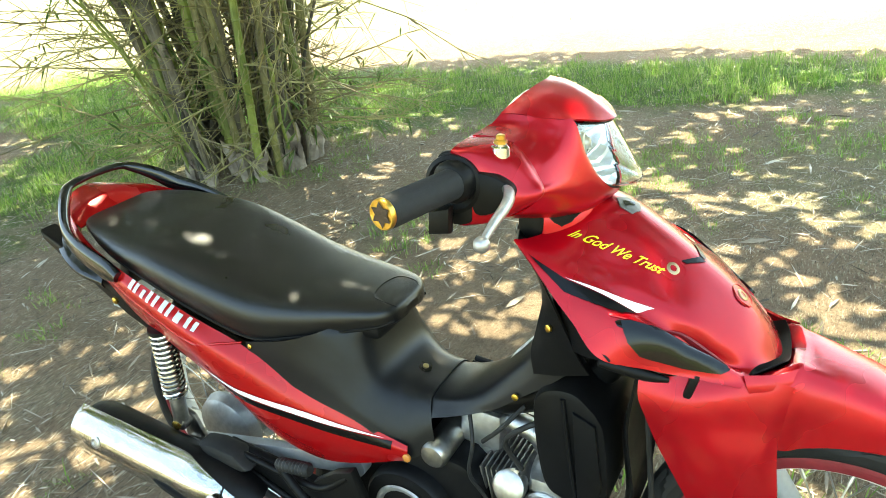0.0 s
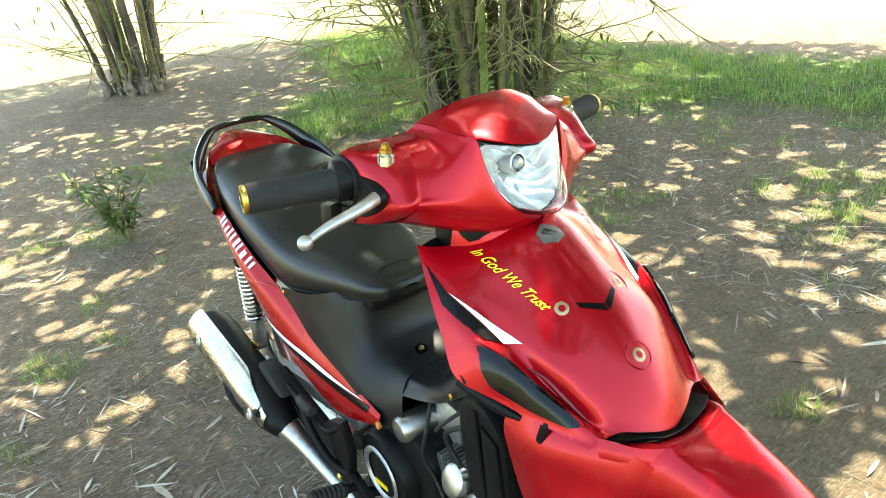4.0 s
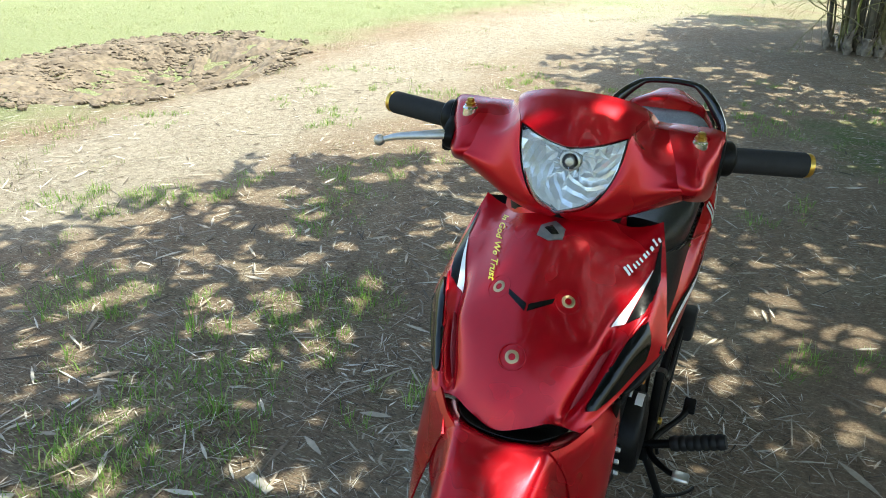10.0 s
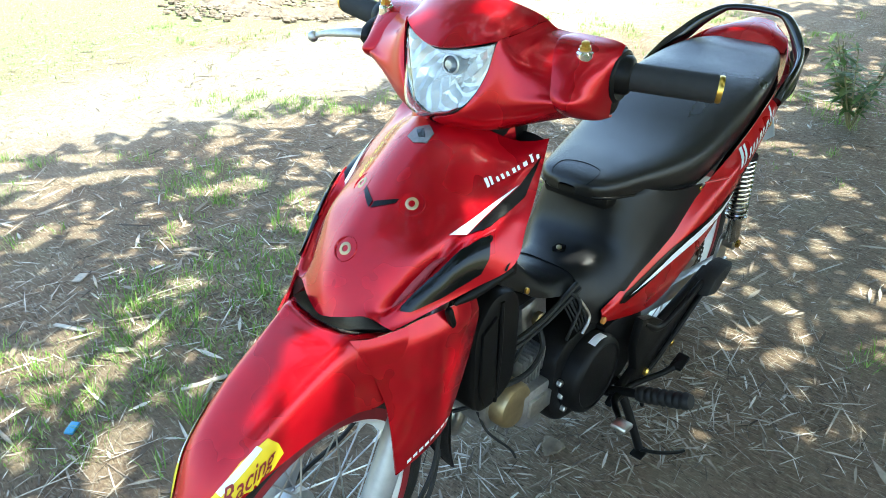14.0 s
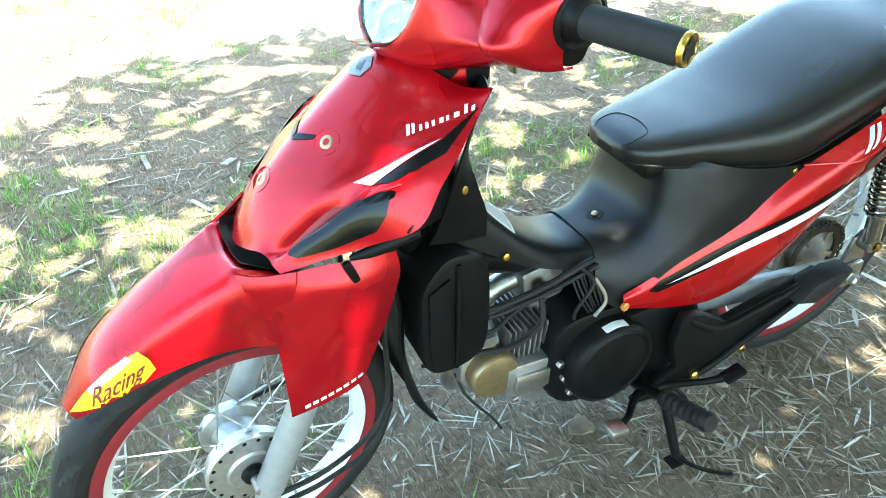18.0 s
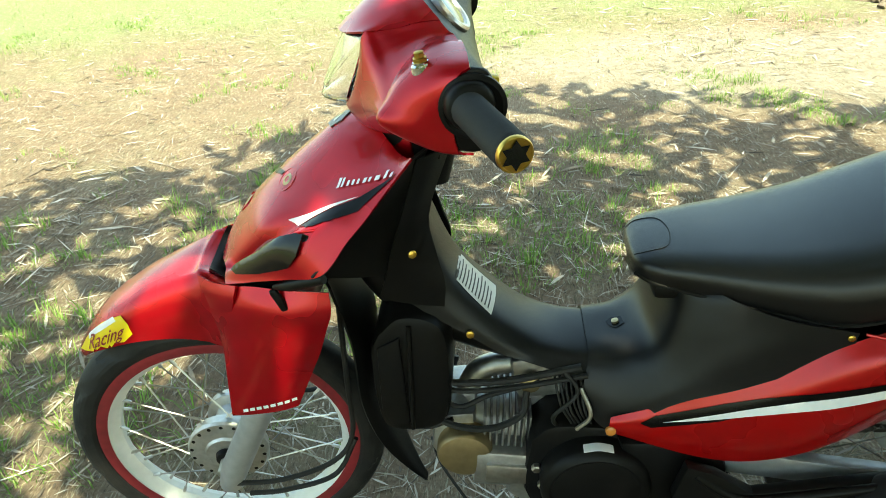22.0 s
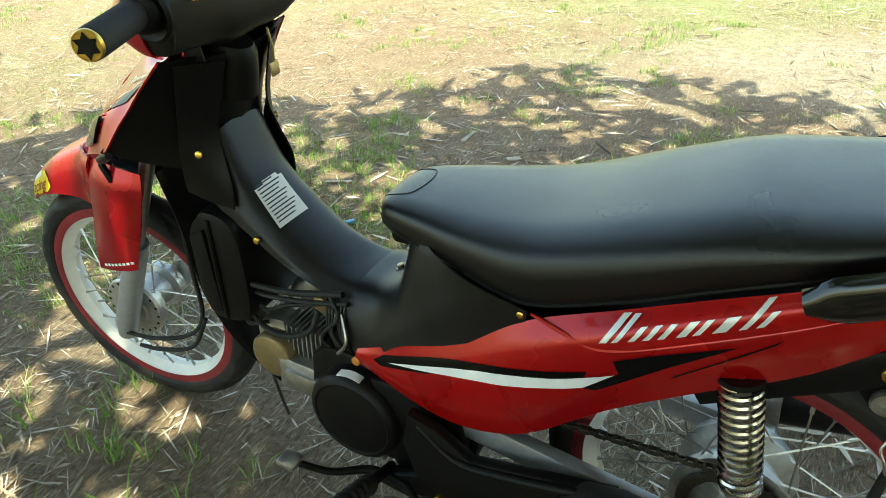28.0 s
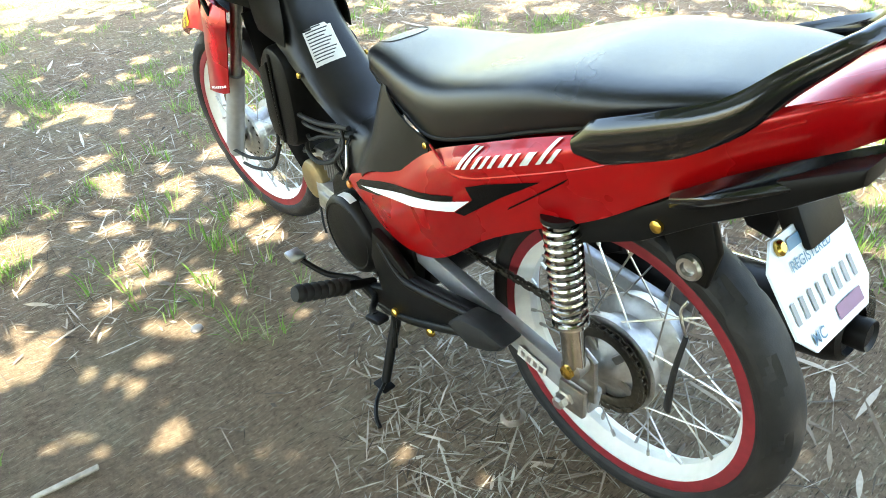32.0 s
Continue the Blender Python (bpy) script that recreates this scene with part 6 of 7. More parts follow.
for s in (1, -1):
    b = slab([(0.505, 0.365), (0.460, 0.350), (0.400, 0.310), (0.320, 0.325), (0.215, 0.345), (0.180, 0.352), (0.175, 0.325), (0.230, 0.285), (0.330, 0.235), (0.420, 0.190), (0.500, 0.165), (0.590, 0.180), (0.560, 0.205), (0.500, 0.230), (0.520, 0.300)], s * 0.142, s * 0.164, 0.006)
    br = part("footrest_bracket", b, BLACK, bike, "black cast passenger footrest bracket")
    part("bracket_rib", tube([(0.49, s * 0.160, 0.345), (0.42, s * 0.164, 0.302), (0.33, s * 0.166, 0.312), (0.21, s * 0.170, 0.342)], [0.006, 0.008, 0.008, 0.007], 10, 26), BLACK, br)
    part("bracket_rib", tube([(0.52, s * 0.160, 0.180), (0.43, s * 0.164, 0.200), (0.33, s * 0.166, 0.244), (0.21, s * 0.170, 0.305)], [0.006, 0.008, 0.008, 0.007], 10, 26), BLACK, br)
    own = slab([(0.258, 0.318), (0.225, 0.350), (0.172, 0.360), (0.124, 0.354), (0.136, 0.336), (0.160, 0.320), (0.205, 0.300)], 0.150, 0.198, 0.009)
    own.transform(Matrix.Diagonal((1, s, 1, 1)))
    bmesh.ops.recalc_face_normals(own, faces=own.faces)
    part("folded_footrest", own, RUBBER, br, "folded black rubber passenger footrest")
    for bx, bz in ((0.345, 0.222), (0.455, 0.200)):
        part("small_bolt", lathe([(0.010, 0), (0.010, 0.006), (0.006, 0.009), (0.001, 0.009)], facing((bx, s * 0.164, bz), (0, s, 0)), 10), GOLD, br, "gold screw")


# ---------------------------------------------------------------- plants and litter
def island_material(name, stops, rough=0.7, thin=0.35, spec=0.3):
    """Leaves or straw: every piece takes its own colour from the ramp, and thin ones let light through."""
    m = bpy.data.materials.new(name)
    m.use_nodes = True
    nt = m.node_tree
    b = nt.nodes["Principled BSDF"]
    geo = nt.nodes.new("ShaderNodeNewGeometry")
    r = nt.nodes.new("ShaderNodeValToRGB")
    while len(r.color_ramp.elements) < len(stops):
        r.color_ramp.elements.new(0.5)
    for e, (p, c) in zip(r.color_ramp.elements, stops):
        e.position, e.color = p, (*c, 1)
    nt.links.new(geo.outputs["Random Per Island"], r.inputs["Fac"])
    co = nt.nodes.new("ShaderNodeTexCoord")
    n = nt.nodes.new("ShaderNodeTexNoise")
    n.inputs["Scale"].default_value = 90
    nt.links.new(co.outputs["Object"], n.inputs["Vector"])
    mr = nt.nodes.new("ShaderNodeMapRange")
    mr.inputs["To Min"].default_value, mr.inputs["To Max"].default_value = 0.7, 1.3
    nt.links.new(n.outputs["Fac"], mr.inputs["Value"])
    h = nt.nodes.new("ShaderNodeHueSaturation")
    nt.links.new(mr.outputs["Result"], h.inputs["Value"])
    nt.links.new(r.outputs["Color"], h.inputs["Color"])
    nt.links.new(h.outputs["Color"], b.inputs["Base Color"])
    b.inputs["Roughness"].default_value, b.inputs["Specular IOR Level"].default_value = rough, spec
    if thin:
        tr = nt.nodes.new("ShaderNodeBsdfTranslucent")
        nt.links.new(h.outputs["Color"], tr.inputs["Color"])
        mx = nt.nodes.new("ShaderNodeMixShader")
        mx.inputs[0].default_value = thin
        nt.links.new(b.outputs[0], mx.inputs[1])
        nt.links.new(tr.outputs[0], mx.inputs[2])
        nt.links.new(mx.outputs[0], nt.nodes["Material Output"].inputs["Surface"])
    return m


LEAF = island_material("bamboo_leaf", [(0.0, (0.05, 0.10, 0.02)), (0.5, (0.09, 0.15, 0.035)), (0.85, (0.16, 0.20, 0.06)), (1.0, (0.30, 0.25, 0.10))], 0.5)
GRASS = island_material("grass_blade", [(0.0, (0.10, 0.20, 0.03)), (0.5, (0.19, 0.32, 0.06)), (0.82, (0.30, 0.40, 0.11)), (1.0, (0.44, 0.42, 0.22))], 0.55, 0.5)
DRY_GRASS = island_material("dry_grass_blade", [(0.0, (0.12, 0.17, 0.04)), (0.5, (0.22, 0.25, 0.09)), (1.0, (0.40, 0.36, 0.20))], 0.6, 0.4)
STRAW = island_material("straw", [(0.0, (0.055, 0.042, 0.030)), (0.30, (0.19, 0.148, 0.108)), (0.65, (0.36, 0.305, 0.235)), (0.9, (0.47, 0.42, 0.345)), (1.0, (0.60, 0.56, 0.48))], 0.75, 0.1)
CULM = material("bamboo_culm", (0.17, 0.16, 0.05), 0.45, 0, 0.35, 14, 0.2, 60, second=(0.12, 0.095, 0.045), mix_scale=2.2)
CULM_OLD = material("old_bamboo_culm", (0.13, 0.105, 0.07), 0.6, 0, 0.35, 16, 0.3, 60, second=(0.035, 0.03, 0.02), mix_scale=2.5)
CULM_YOUNG = material("young_bamboo_culm", (0.21, 0.24, 0.05), 0.4, 0, 0.25, 14, 0.2, 60, second=(0.11, 0.14, 0.03), mix_scale=2.0)
SHEATH = material("dry_bamboo_sheath", (0.30, 0.25, 0.20), 0.85, 0, 0.35, 20, 0.5, 80, second=(0.13, 0.10, 0.075), mix_scale=9)
TWIG = material("bamboo_twig", (0.25, 0.23, 0.09), 0.6, 0, 0.3, 20, second=(0.14, 0.115, 0.055))


def mesh_of(name, verts, faces, mat, parent=None, label="", smooth=False):
    me = bpy.data.meshes.new(name)
    me.from_pydata(verts, [], faces)
    me.materials.append(mat)
    if smooth:
        me.shade_smooth()
    ob = new(name, me)
    if parent:
        ob.parent = parent
    if label:
        ob["label"] = label
    return ob


def leaf(verts, faces, place, way, side, length, width, droop=0.0):
    """A pointed leaf of six corners, bent along its length."""
    n = len(verts)
    down = Vector((0, 0, -1)) * droop * length
    for f, w in ((0, 0.12), (0.35, 1.0), (0.7, 0.75)):
        c = place + way * (f * length) + down * f * f
        verts += [c + side * (w * width / 2), c - side * (w * width / 2)]
    verts.append(place + way * length + down)
    faces += [(n, n + 1, n + 3, n + 2), (n + 2, n + 3, n + 5, n + 4), (n + 4, n + 5, n + 6)]


rng = random.Random(7)


def clump(name, cx, cy, spread, culms, tall, girth, lean, twigs, label, seed):
    rg = random.Random(seed)
    base = thing(name, pose(cx, cy, ground_height(cx, cy)), label, "bamboo")
    tips = []
    for k in range(culms):
        thin = k % 5 >= 3
        a, r = rg.uniform(0, 2 * math.pi), spread * math.sqrt(rg.random())
        x, y = r * math.cos(a), r * math.sin(a)
        tilt = lean * (0.2 + r / spread) * rg.uniform(0.3, 1.3) * (2.2 if thin else 1.0)
        b = a + rg.uniform(-0.7, 0.7)
        out = Vector((math.cos(b), math.sin(b), 0))
        h, g = tall * rg.uniform(0.7, 1.0) * (0.6 if thin else 1.0), girth * (rg.uniform(0.22, 0.45) if thin else rg.uniform(0.75, 1.3))
        steps, pts, rad = 15, [], []
        for i in range(steps):
            f = i / (steps - 1)
            wob = Vector((rg.uniform(-1, 1), rg.uniform(-1, 1), 0)) * (0.020 if thin else 0.010)
            pts.append(Vector((x, y, -0.03)) + Vector((0, 0, h * f)) + out * (tilt * h * f * (0.45 + 1.1 * f)) + wob)
            rad.append(g * (1 - 0.6 * f))
        bm = tube(pts, rad, 9, cap=False)
        for i in range(1, steps - 1):          # swollen joints
            tube([pts[i] - (pts[i + 1] - pts[i]).normalized() * 0.008, pts[i], pts[i] + (pts[i + 1] - pts[i]).normalized() * 0.008], [rad[i] * 1.01, rad[i] * 1.18, rad[i] * 1.01], 9, bm=bm, cap=False)
        part("culm", bm, (CULM_YOUNG if rg.random() < 0.4 else CULM) if rg.random() < 0.55 else CULM_OLD, base)
        tips.append((pts, rad, out))
        if rg.random() < 0.85:                  # papery sheaths at the foot
            for n in range(1 if thin else 2):
                low, top = rg.uniform(0.0, 0.14) * n, rg.uniform(0.06, 0.20)
                sh, rows = bmesh.new(), []
                wide = max(g, 0.014)
                for f in (0, 0.3, 0.6, 0.85, 1.0):
                    c = pts[0].lerp(pts[1], (low + top * f) / (h / (steps - 1)))
                    rows.append([c + Vector((math.cos(t), math.sin(t), 0)) * (wide * (1.1 + 0.9 * rg.random() * (0.25 + f))) + Vector((0, 0, rg.uniform(-0.07, 0.06) if f == 1.0 else rg.uniform(-0.012, 0.012))) for t in (2 * math.pi * j / 10 for j in range(10))])
                grid(sh, rows[:], close=True)
                part("sheath", sh, SHEATH, base)
    shoots = bmesh.new()
    for k in range(twigs):
        pts, rad, out = tips[rg.randrange(len(tips))]
        i = rg.randrange(1, 6)
        a = rg.uniform(0, 2 * math.pi)
        way = Vector((math.cos(a), math.sin(a), rg.uniform(-0.25, 0.75))).normalized()
        length = rg.uniform(0.4, 1.7)
        line = [pts[i]]
        for j in range(5):
            way = (way + Vector((rg.uniform(-1, 1), rg.uniform(-1, 1), rg.uniform(-0.9, 0.5))) * 0.22).normalized()
            line.append(line[-1] + way * length / 5)
        bm = tube(line, [0.0065, 0.0055, 0.0045, 0.0038, 0.003, 0.0015], 5)
        for j in range(1, 5):
            for _ in range(3):
                w2 = (way + Vector((rg.uniform(-1, 1), rg.uniform(-1, 1), rg.uniform(-1, 1))) * 0.9).normalized()
                tube([line[j], line[j] + w2 * rg.uniform(0.08, 0.40)], [0.003, 0.001], 4, bm=shoots)
        part("twig", bm, TWIG, base)
    part("twig_growth", shoots, TWIG, base, "thin dry side shoots")["kind"] = "stuff"
    return base, tips


def sprays(base, tips, count, seed, low=2):
    """Hanging leaf sprays along the upper twigs, in one part."""
    rg = random.Random(seed)
    vs, fs = [], []
    for _ in range(count):
        pts, rad, out = tips[rg.randrange(len(tips))]
        i = rg.randrange(low, len(pts))
        a = rg.uniform(0, 2 * math.pi)
        c = pts[i] + Vector((math.cos(a), math.sin(a), rg.uniform(-0.3, 0.3))) * rg.uniform(0.15, 0.9)
        for _ in range(5):
            b = rg.uniform(0, 2 * math.pi)
            way = Vector((math.cos(b), math.sin(b), rg.uniform(-0.9, 0.2))).normalized()
            side = way.cross(Vector((0, 0, 1))).normalized()
            leaf(vs, fs, c + way * 0.03, way, side, rg.uniform(0.07, 0.15), rg.uniform(0.010, 0.018), 0.2)
    ob = mesh_of("leaves", vs, fs, LEAF, base, "narrow green bamboo leaves")
    ob["kind"] = "stuff"
    return ob


clump_a, tips_a = clump("bamboo_clump", -2.10, 2.30, 0.40, 72, 4.6, 0.029, 0.15, 190, "dense clump of thick olive bamboo culms with dry sheaths", 11)
sprays(clump_a, tips_a, 800, 3, 2)
clump_b, tips_b = clump("bamboo_clump", -6.8, 1.15, 0.36, 40, 4.2, 0.028, 0.14, 40, "slim clump of brown bamboo stems by the field", 23)
sprays(clump_b, tips_b, 200, 5, 5)
stump = part("cut_culm", lathe([(0.055, 0), (0.060, 0.06), (0.060, 0.30), (0.046, 0.305), (0.044, 0.25)], look((0.22, -0.32, 1.28), (0.3, -2.0, 1.30)) @ Matrix.Translation((0, 0, -0.05)), 18), CULM_OLD, clump_a, "short cut end of a thick culm")

# the crown overhead: leaves in drifts, whose shadow falls on the parking place
SHADE = [(-9.5, -0.9), (-6.5, -1.2), (-4.3, -1.75), (-3.2, -1.25), (-2.05, -0.70), (-1.65, -1.35), (-1.3, -2.35), (-0.4, -2.6), (0.7, -2.65), (1.5, -2.45), (2.1, -2.0), (2.9, -1.45), (3.6, -0.6), (4.0, 0.6), (3.6, 2.6), (2.0, 4.5), (0.2, 5.4), (-1.6, 5.5), (-3.2, 5.0), (-5.0, 5.2), (-7.0, 4.0), (-9.5, 3.4)]


def in_shade(x, y):
    x += 0.35 * noise.noise(Vector((x * 1.1, y * 1.1, 7.0)))
    y += 0.35 * noise.noise(Vector((x * 1.1, y * 1.1, 9.0)))
    inside, j = False, len(SHADE) - 1
    for i, (xi, yi) in enumerate(SHADE):
        xj, yj = SHADE[j]
        if (yi > y) != (yj > y) and x < (xj - xi) * (y - yi) / (yj - yi) + xi:
            inside = not inside
        j = i
    return inside


HOLES = collections.defaultdict(list)
for _ in range(12500):
    x, y = rng.uniform(-9.5, 4.3), rng.uniform(-3.2, 6.0)
    shut = 0.9 * bump_at(x, y, 0.20, -0.22, 0.80, 0.40) + 0.35 * bump_at(x, y, 1.0, -0.3, 0.6, 0.4) + 0.45 * bump_at(x, y, -2.7, 0.8, 1.1, 0.7) - 0.25 * bump_at(x, y, -1.2, 1.5, 0.9, 0.5) - 0.22 * bump_at(x, y, 1.5, 1.3, 0.9, 0.8) - 0.14 * bump_at(x, y, 0.3, 1.0, 1.3, 0.6) - 0.22 * bump_at(x, y, 1.0, -1.7, 1.5, 0.8) - 0.15 * bump_at(x, y, 1.5, -0.9, 1.0, 0.6) - 0.25 * bump_at(x, y, 0.3, 1.8, 1.5, 0.7)
    thin = not in_shade(x, y - 0.45)          # the crown thins out towards its rim
    shut -= 0.32 if thin else 0.0
    if 1.1 * noise.noise(Vector((x * 0.9, y * 0.9, 12.0))) + 0.5 * noise.noise(Vector((x * 2.5, y * 2.5, 2.0))) + rng.uniform(-0.35, 0.35) < -0.02 + shut:
        continue
    r = rng.choice((0.010, 0.013, 0.017, 0.022, 0.030)) * rng.uniform(0.8, 1.25) * (1.5 if thin else 1.0)
    hole = (x, y, r, r * rng.uniform(0.9, 1.7), rng.uniform(0, math.pi))
    for i in (-1, 0, 1):
        for j in (-1, 0, 1):
            HOLES[int(x * 5 // 1) + i, int(y * 5 // 1) + j].append(hole)


for x, y, r1, r2, a in ((1.085, -0.395, 0.026, 0.040, 0.3), (1.115, -0.265, 0.016, 0.022, 1.0), (1.277, -0.286, 0.022, 0.034, 2.0), (1.405, -0.195, 0.020, 0.028, 0.6), (1.150, -0.330, 0.012, 0.018, 1.4), (1.235, -0.350, 0.012, 0.016, 0.2),
                        (0.326, -0.335, 0.010, 0.014, 0.4), (0.50, -0.43, 0.012, 0.016, 1.1), (0.60, -0.40, 0.013, 0.020, 0.7), (0.50, -0.32, 0.010, 0.014, 0.0)):
    for i in (-1, 0, 1):      # the spots on the cowl, the fairing, the mudguard and the seat
        for j in (-1, 0, 1):
            HOLES[int(x * 5 // 1) + i, int(y * 5 // 1) + j].append((x, y, r1, r2, a))


def gap(x, y):
    """A hole in the crown, through which a spot of sun falls at this place."""
    for hx, hy, r1, r2, a in HOLES.get((int(x * 5 // 1), int(y * 5 // 1)), ()):
        dx, dy = x - hx, y - hy
        u, v = dx * math.cos(a) + dy * math.sin(a), dy * math.cos(a) - dx * math.sin(a)
        if (u / (r2 + 0.004)) ** 2 + (v / (r1 + 0.004)) ** 2 < 1:
            return True
    return False


vs, fs = [], []
for _ in range(150000):
    x, y = rng.uniform(-9.5, 4.3), rng.uniform(-3.2, 6.0)
    if not in_shade(x, y) or gap(x, y):
        continue
    high, ln, b = rng.uniform(2.4, 3.2), rng.uniform(0.10, 0.19), rng.uniform(0, 2 * math.pi)
    if any(gap(x + f * ln * math.cos(b), y + f * ln * math.sin(b)) for f in (0.33, 0.66, 1.0)):
        continue
    c = Vector((x, y, 0)) + SUN_WAY * (high / SUN_WAY.z)
    way = Vector((math.cos(b), math.sin(b), rng.uniform(-0.3, 0.1))).normalized()
    leaf(vs, fs, c, way, way.cross(Vector((0, 0, 1))).normalized(), ln, rng.uniform(0.035, 0.055), 0.05)
crown = mesh_of("crown", vs, fs, LEAF, None)
crown.parent = clump_a
crown.matrix_parent_inverse = clump_a.matrix_world.inverted()
crown["kind"], crown["label"] = "stuff", "spreading leafy bamboo crown overhead"

# straw and fallen leaves
vs, fs = [], []
for _ in range(180000):
    r = 0.1 + 6.0 * rng.random() ** 0.8
    a = rng.uniform(0, 2 * math.pi)
    x, y = 0.5 + r * math.cos(a) * 1.15, 0.4 + r * math.sin(a)
    if noise.noise(Vector((x * 1.3, y * 1.3, 3.0))) + 0.5 * noise.noise(Vector((x * 4, y * 4, 5.0))) + rng.uniform(-0.7, 0.7) < 0.95 * bump_at(x, y, 0.4, 0.8, 1.2, 0.7) - 0.4 * bump_at(x, y, 0.4, 2.4, 1.7, 0.7) - 0.2 * bump_at(x, y, 1.2, -1.2, 1.6, 0.9):
        continue
    z = ground_height(x, y)
    b = rng.uniform(0, 2 * math.pi)
    way = Vector((math.cos(b), math.sin(b), rng.uniform(-0.05, 0.10))).normalized()
    side = Vector((-math.sin(b), math.cos(b), rng.uniform(-0.5, 0.5))).normalized()
    if rng.random() < 0.8:
        length, width = rng.uniform(0.015, 0.10), rng.uniform(0.0012, 0.0032)
    else:
        length, width = rng.uniform(0.015, 0.07), rng.uniform(0.003, 0.008)
    if rng.random() < 0.07:
        length, width = rng.uniform(0.07, 0.19), rng.uniform(0.0028, 0.0055)
    leaf(vs, fs, Vector((x, y, z + rng.uniform(0.001, 0.006))), way, side, length, width, 0.05)
for _ in range(4600):                      # broad dead leaves and strips of sheath
    r, a = 0.3 + 4.2 * rng.random() ** 0.7, rng.uniform(0, 2 * math.pi)
    x, y = 0.6 + r * math.cos(a), -0.4 + r * math.sin(a)
    if noise.noise(Vector((x * 1.1, y * 1.1, 8.0))) + rng.uniform(-0.5, 0.5) + (0.15 if y < -0.4 else -0.12) < 0.0 or (abs(y) < 0.2 and -0.1 < x < 1.4):
        continue
    b = rng.uniform(0, 2 * math.pi)
    leaf(vs, fs, Vector((x, y, ground_height(x, y) + rng.uniform(0.002, 0.010))), Vector((math.cos(b), math.sin(b), rng.uniform(-0.03, 0.12))).normalized(),
         Vector((-math.sin(b), math.cos(b), rng.uniform(-0.7, 0.7))).normalized(), rng.uniform(0.05, 0.14), rng.uniform(0.006, 0.013), rng.uniform(-0.05, 0.12))
litter = mesh_of("straw_litter", vs, fs, STRAW)
tagged(litter, "pale dry bamboo leaves and straw scattered on the earth", "litter", kind="stuff")


# grass: tufts near by, turf further out
def green_at(x, y):
    """How thick the tufts stand: in drifts on the sunny side and ahead, few where feet have trodden."""
    want = 1.0 * noise.noise(Vector((x * 1.5, y * 1.5, 21.0))) + 0.55 * noise.noise(Vector((x * 4.5, y * 4.5, 31.0)))
    want += 0.20 * bump_at(x, y, 1.3, -1.7, 1.7, 1.0) + 0.28 * bump_at(x, y, 2.4, 1.2, 1.3, 1.6) + 0.16 * bump_at(x, y, 1.2, 0.3, 0.5, 0.4) + 0.40 * bump_at(x, y, 0.6, 2.6, 2.2, 0.8)
    want += 0.42 * bump_at(x, y, 0.42, -1.62, 0.38, 0.30) + 0.28 * bump_at(x, y, 0.75, -1.2, 0.5, 0.35) + 0.38 * bump_at(x, y, -2.0, 0.9, 0.35, 0.25) + 0.42 * bump_at(x, y, -4.0, -1.6, 0.6, 0.35) + 0.32 * bump_at(x, y, -0.8, -1.45, 0.45, 0.3) + 0.25 * bump_at(x, y, 2.1, -0.9, 0.6, 0.7)
    return want - 0.45 * bump_at(x, y, 0.2, 1.0, 1.2, 0.65)


def blades(vs, fs, x, y, count, spread, tall, rg):
    for _ in range(count):
        a, r = rg.uniform(0, 2 * math.pi), spread * rg.random()
        px, py = x + r * math.cos(a), y + r * math.sin(a)
        b = a + rg.uniform(-0.8, 0.8)
        out = Vector((math.cos(b), math.sin(b), 0))
        h, w = tall * rg.uniform(0.45, 1.1), rg.uniform(0.0014, 0.0034) * (1 + tall * 4)
        p = Vector((px, py, ground_height(px, py) - 0.004))
        side = Vector((-out.y, out.x, 0)) * w / 2
        bend = rg.uniform(0.2, 1.1) * h
        n = len(vs)
        m = p + Vector((0, 0, h * 0.6)) + out * bend * 0.35
        vs += [p + side, p - side, m + side * 0.75, m - side * 0.75, p + Vector((0, 0, h * 0.95)) + out * bend]
        fs += [(n, n + 1, n + 3, n + 2), (n + 2, n + 3, n + 4)]


rg = random.Random(5)
vs, fs = [], []
TUFTS = [(1.30, 0.22), (1.18, 0.30), (1.42, 0.10), (1.05, 0.42), (0.98, 0.24), (1.52, 0.3), (1.25, 0.5), (0.86, 0.35), (0.35, -0.55), (0.75, -0.9), (1.2, -0.6), (1.0, -1.2), (0.4, -1.3), (1.6, -0.3), (1.9, 0.2), (2.0, -0.7)]
for x, y in TUFTS:
    for _ in range(4):
        blades(vs, fs, x + rg.uniform(-0.09, 0.09), y + rg.uniform(-0.09, 0.09), 9, 0.025, 0.085, rg)
for _ in range(26000):                     # small tufts in drifts
    r, a = 0.4 + 5.2 * rg.random() ** 0.75, rg.uniform(0, 2 * math.pi)
    x, y = 0.8 + r * math.cos(a), 0.1 + r * math.sin(a)
    if (abs(y) < 0.35 and -0.5 < x < 1.1) or green_at(x, y) < 0.20 + 0.30 * rg.random():
        continue
    blades(vs, fs, x, y, rg.randrange(8, 18), 0.045, rg.uniform(0.016, 0.056), rg)
for _ in range(12000):                      # lush band
    x, y = rg.uniform(-8.5, 3.0), rg.uniform(1.2, 6.2)
    if lush_at(x, y) + 0.25 * noise.noise(Vector((x * 2, y * 2, 41.0))) < 0.26 + 0.12 * rg.random():
        continue
    blades(vs, fs, x, y, 14, 0.09, rg.uniform(0.05, 0.10), rg)
grass = mesh_of("grass", vs, fs, GRASS)
tagged(grass, "short green grass in patchy tufts", "grass", kind="stuff")
vs, fs = [], []
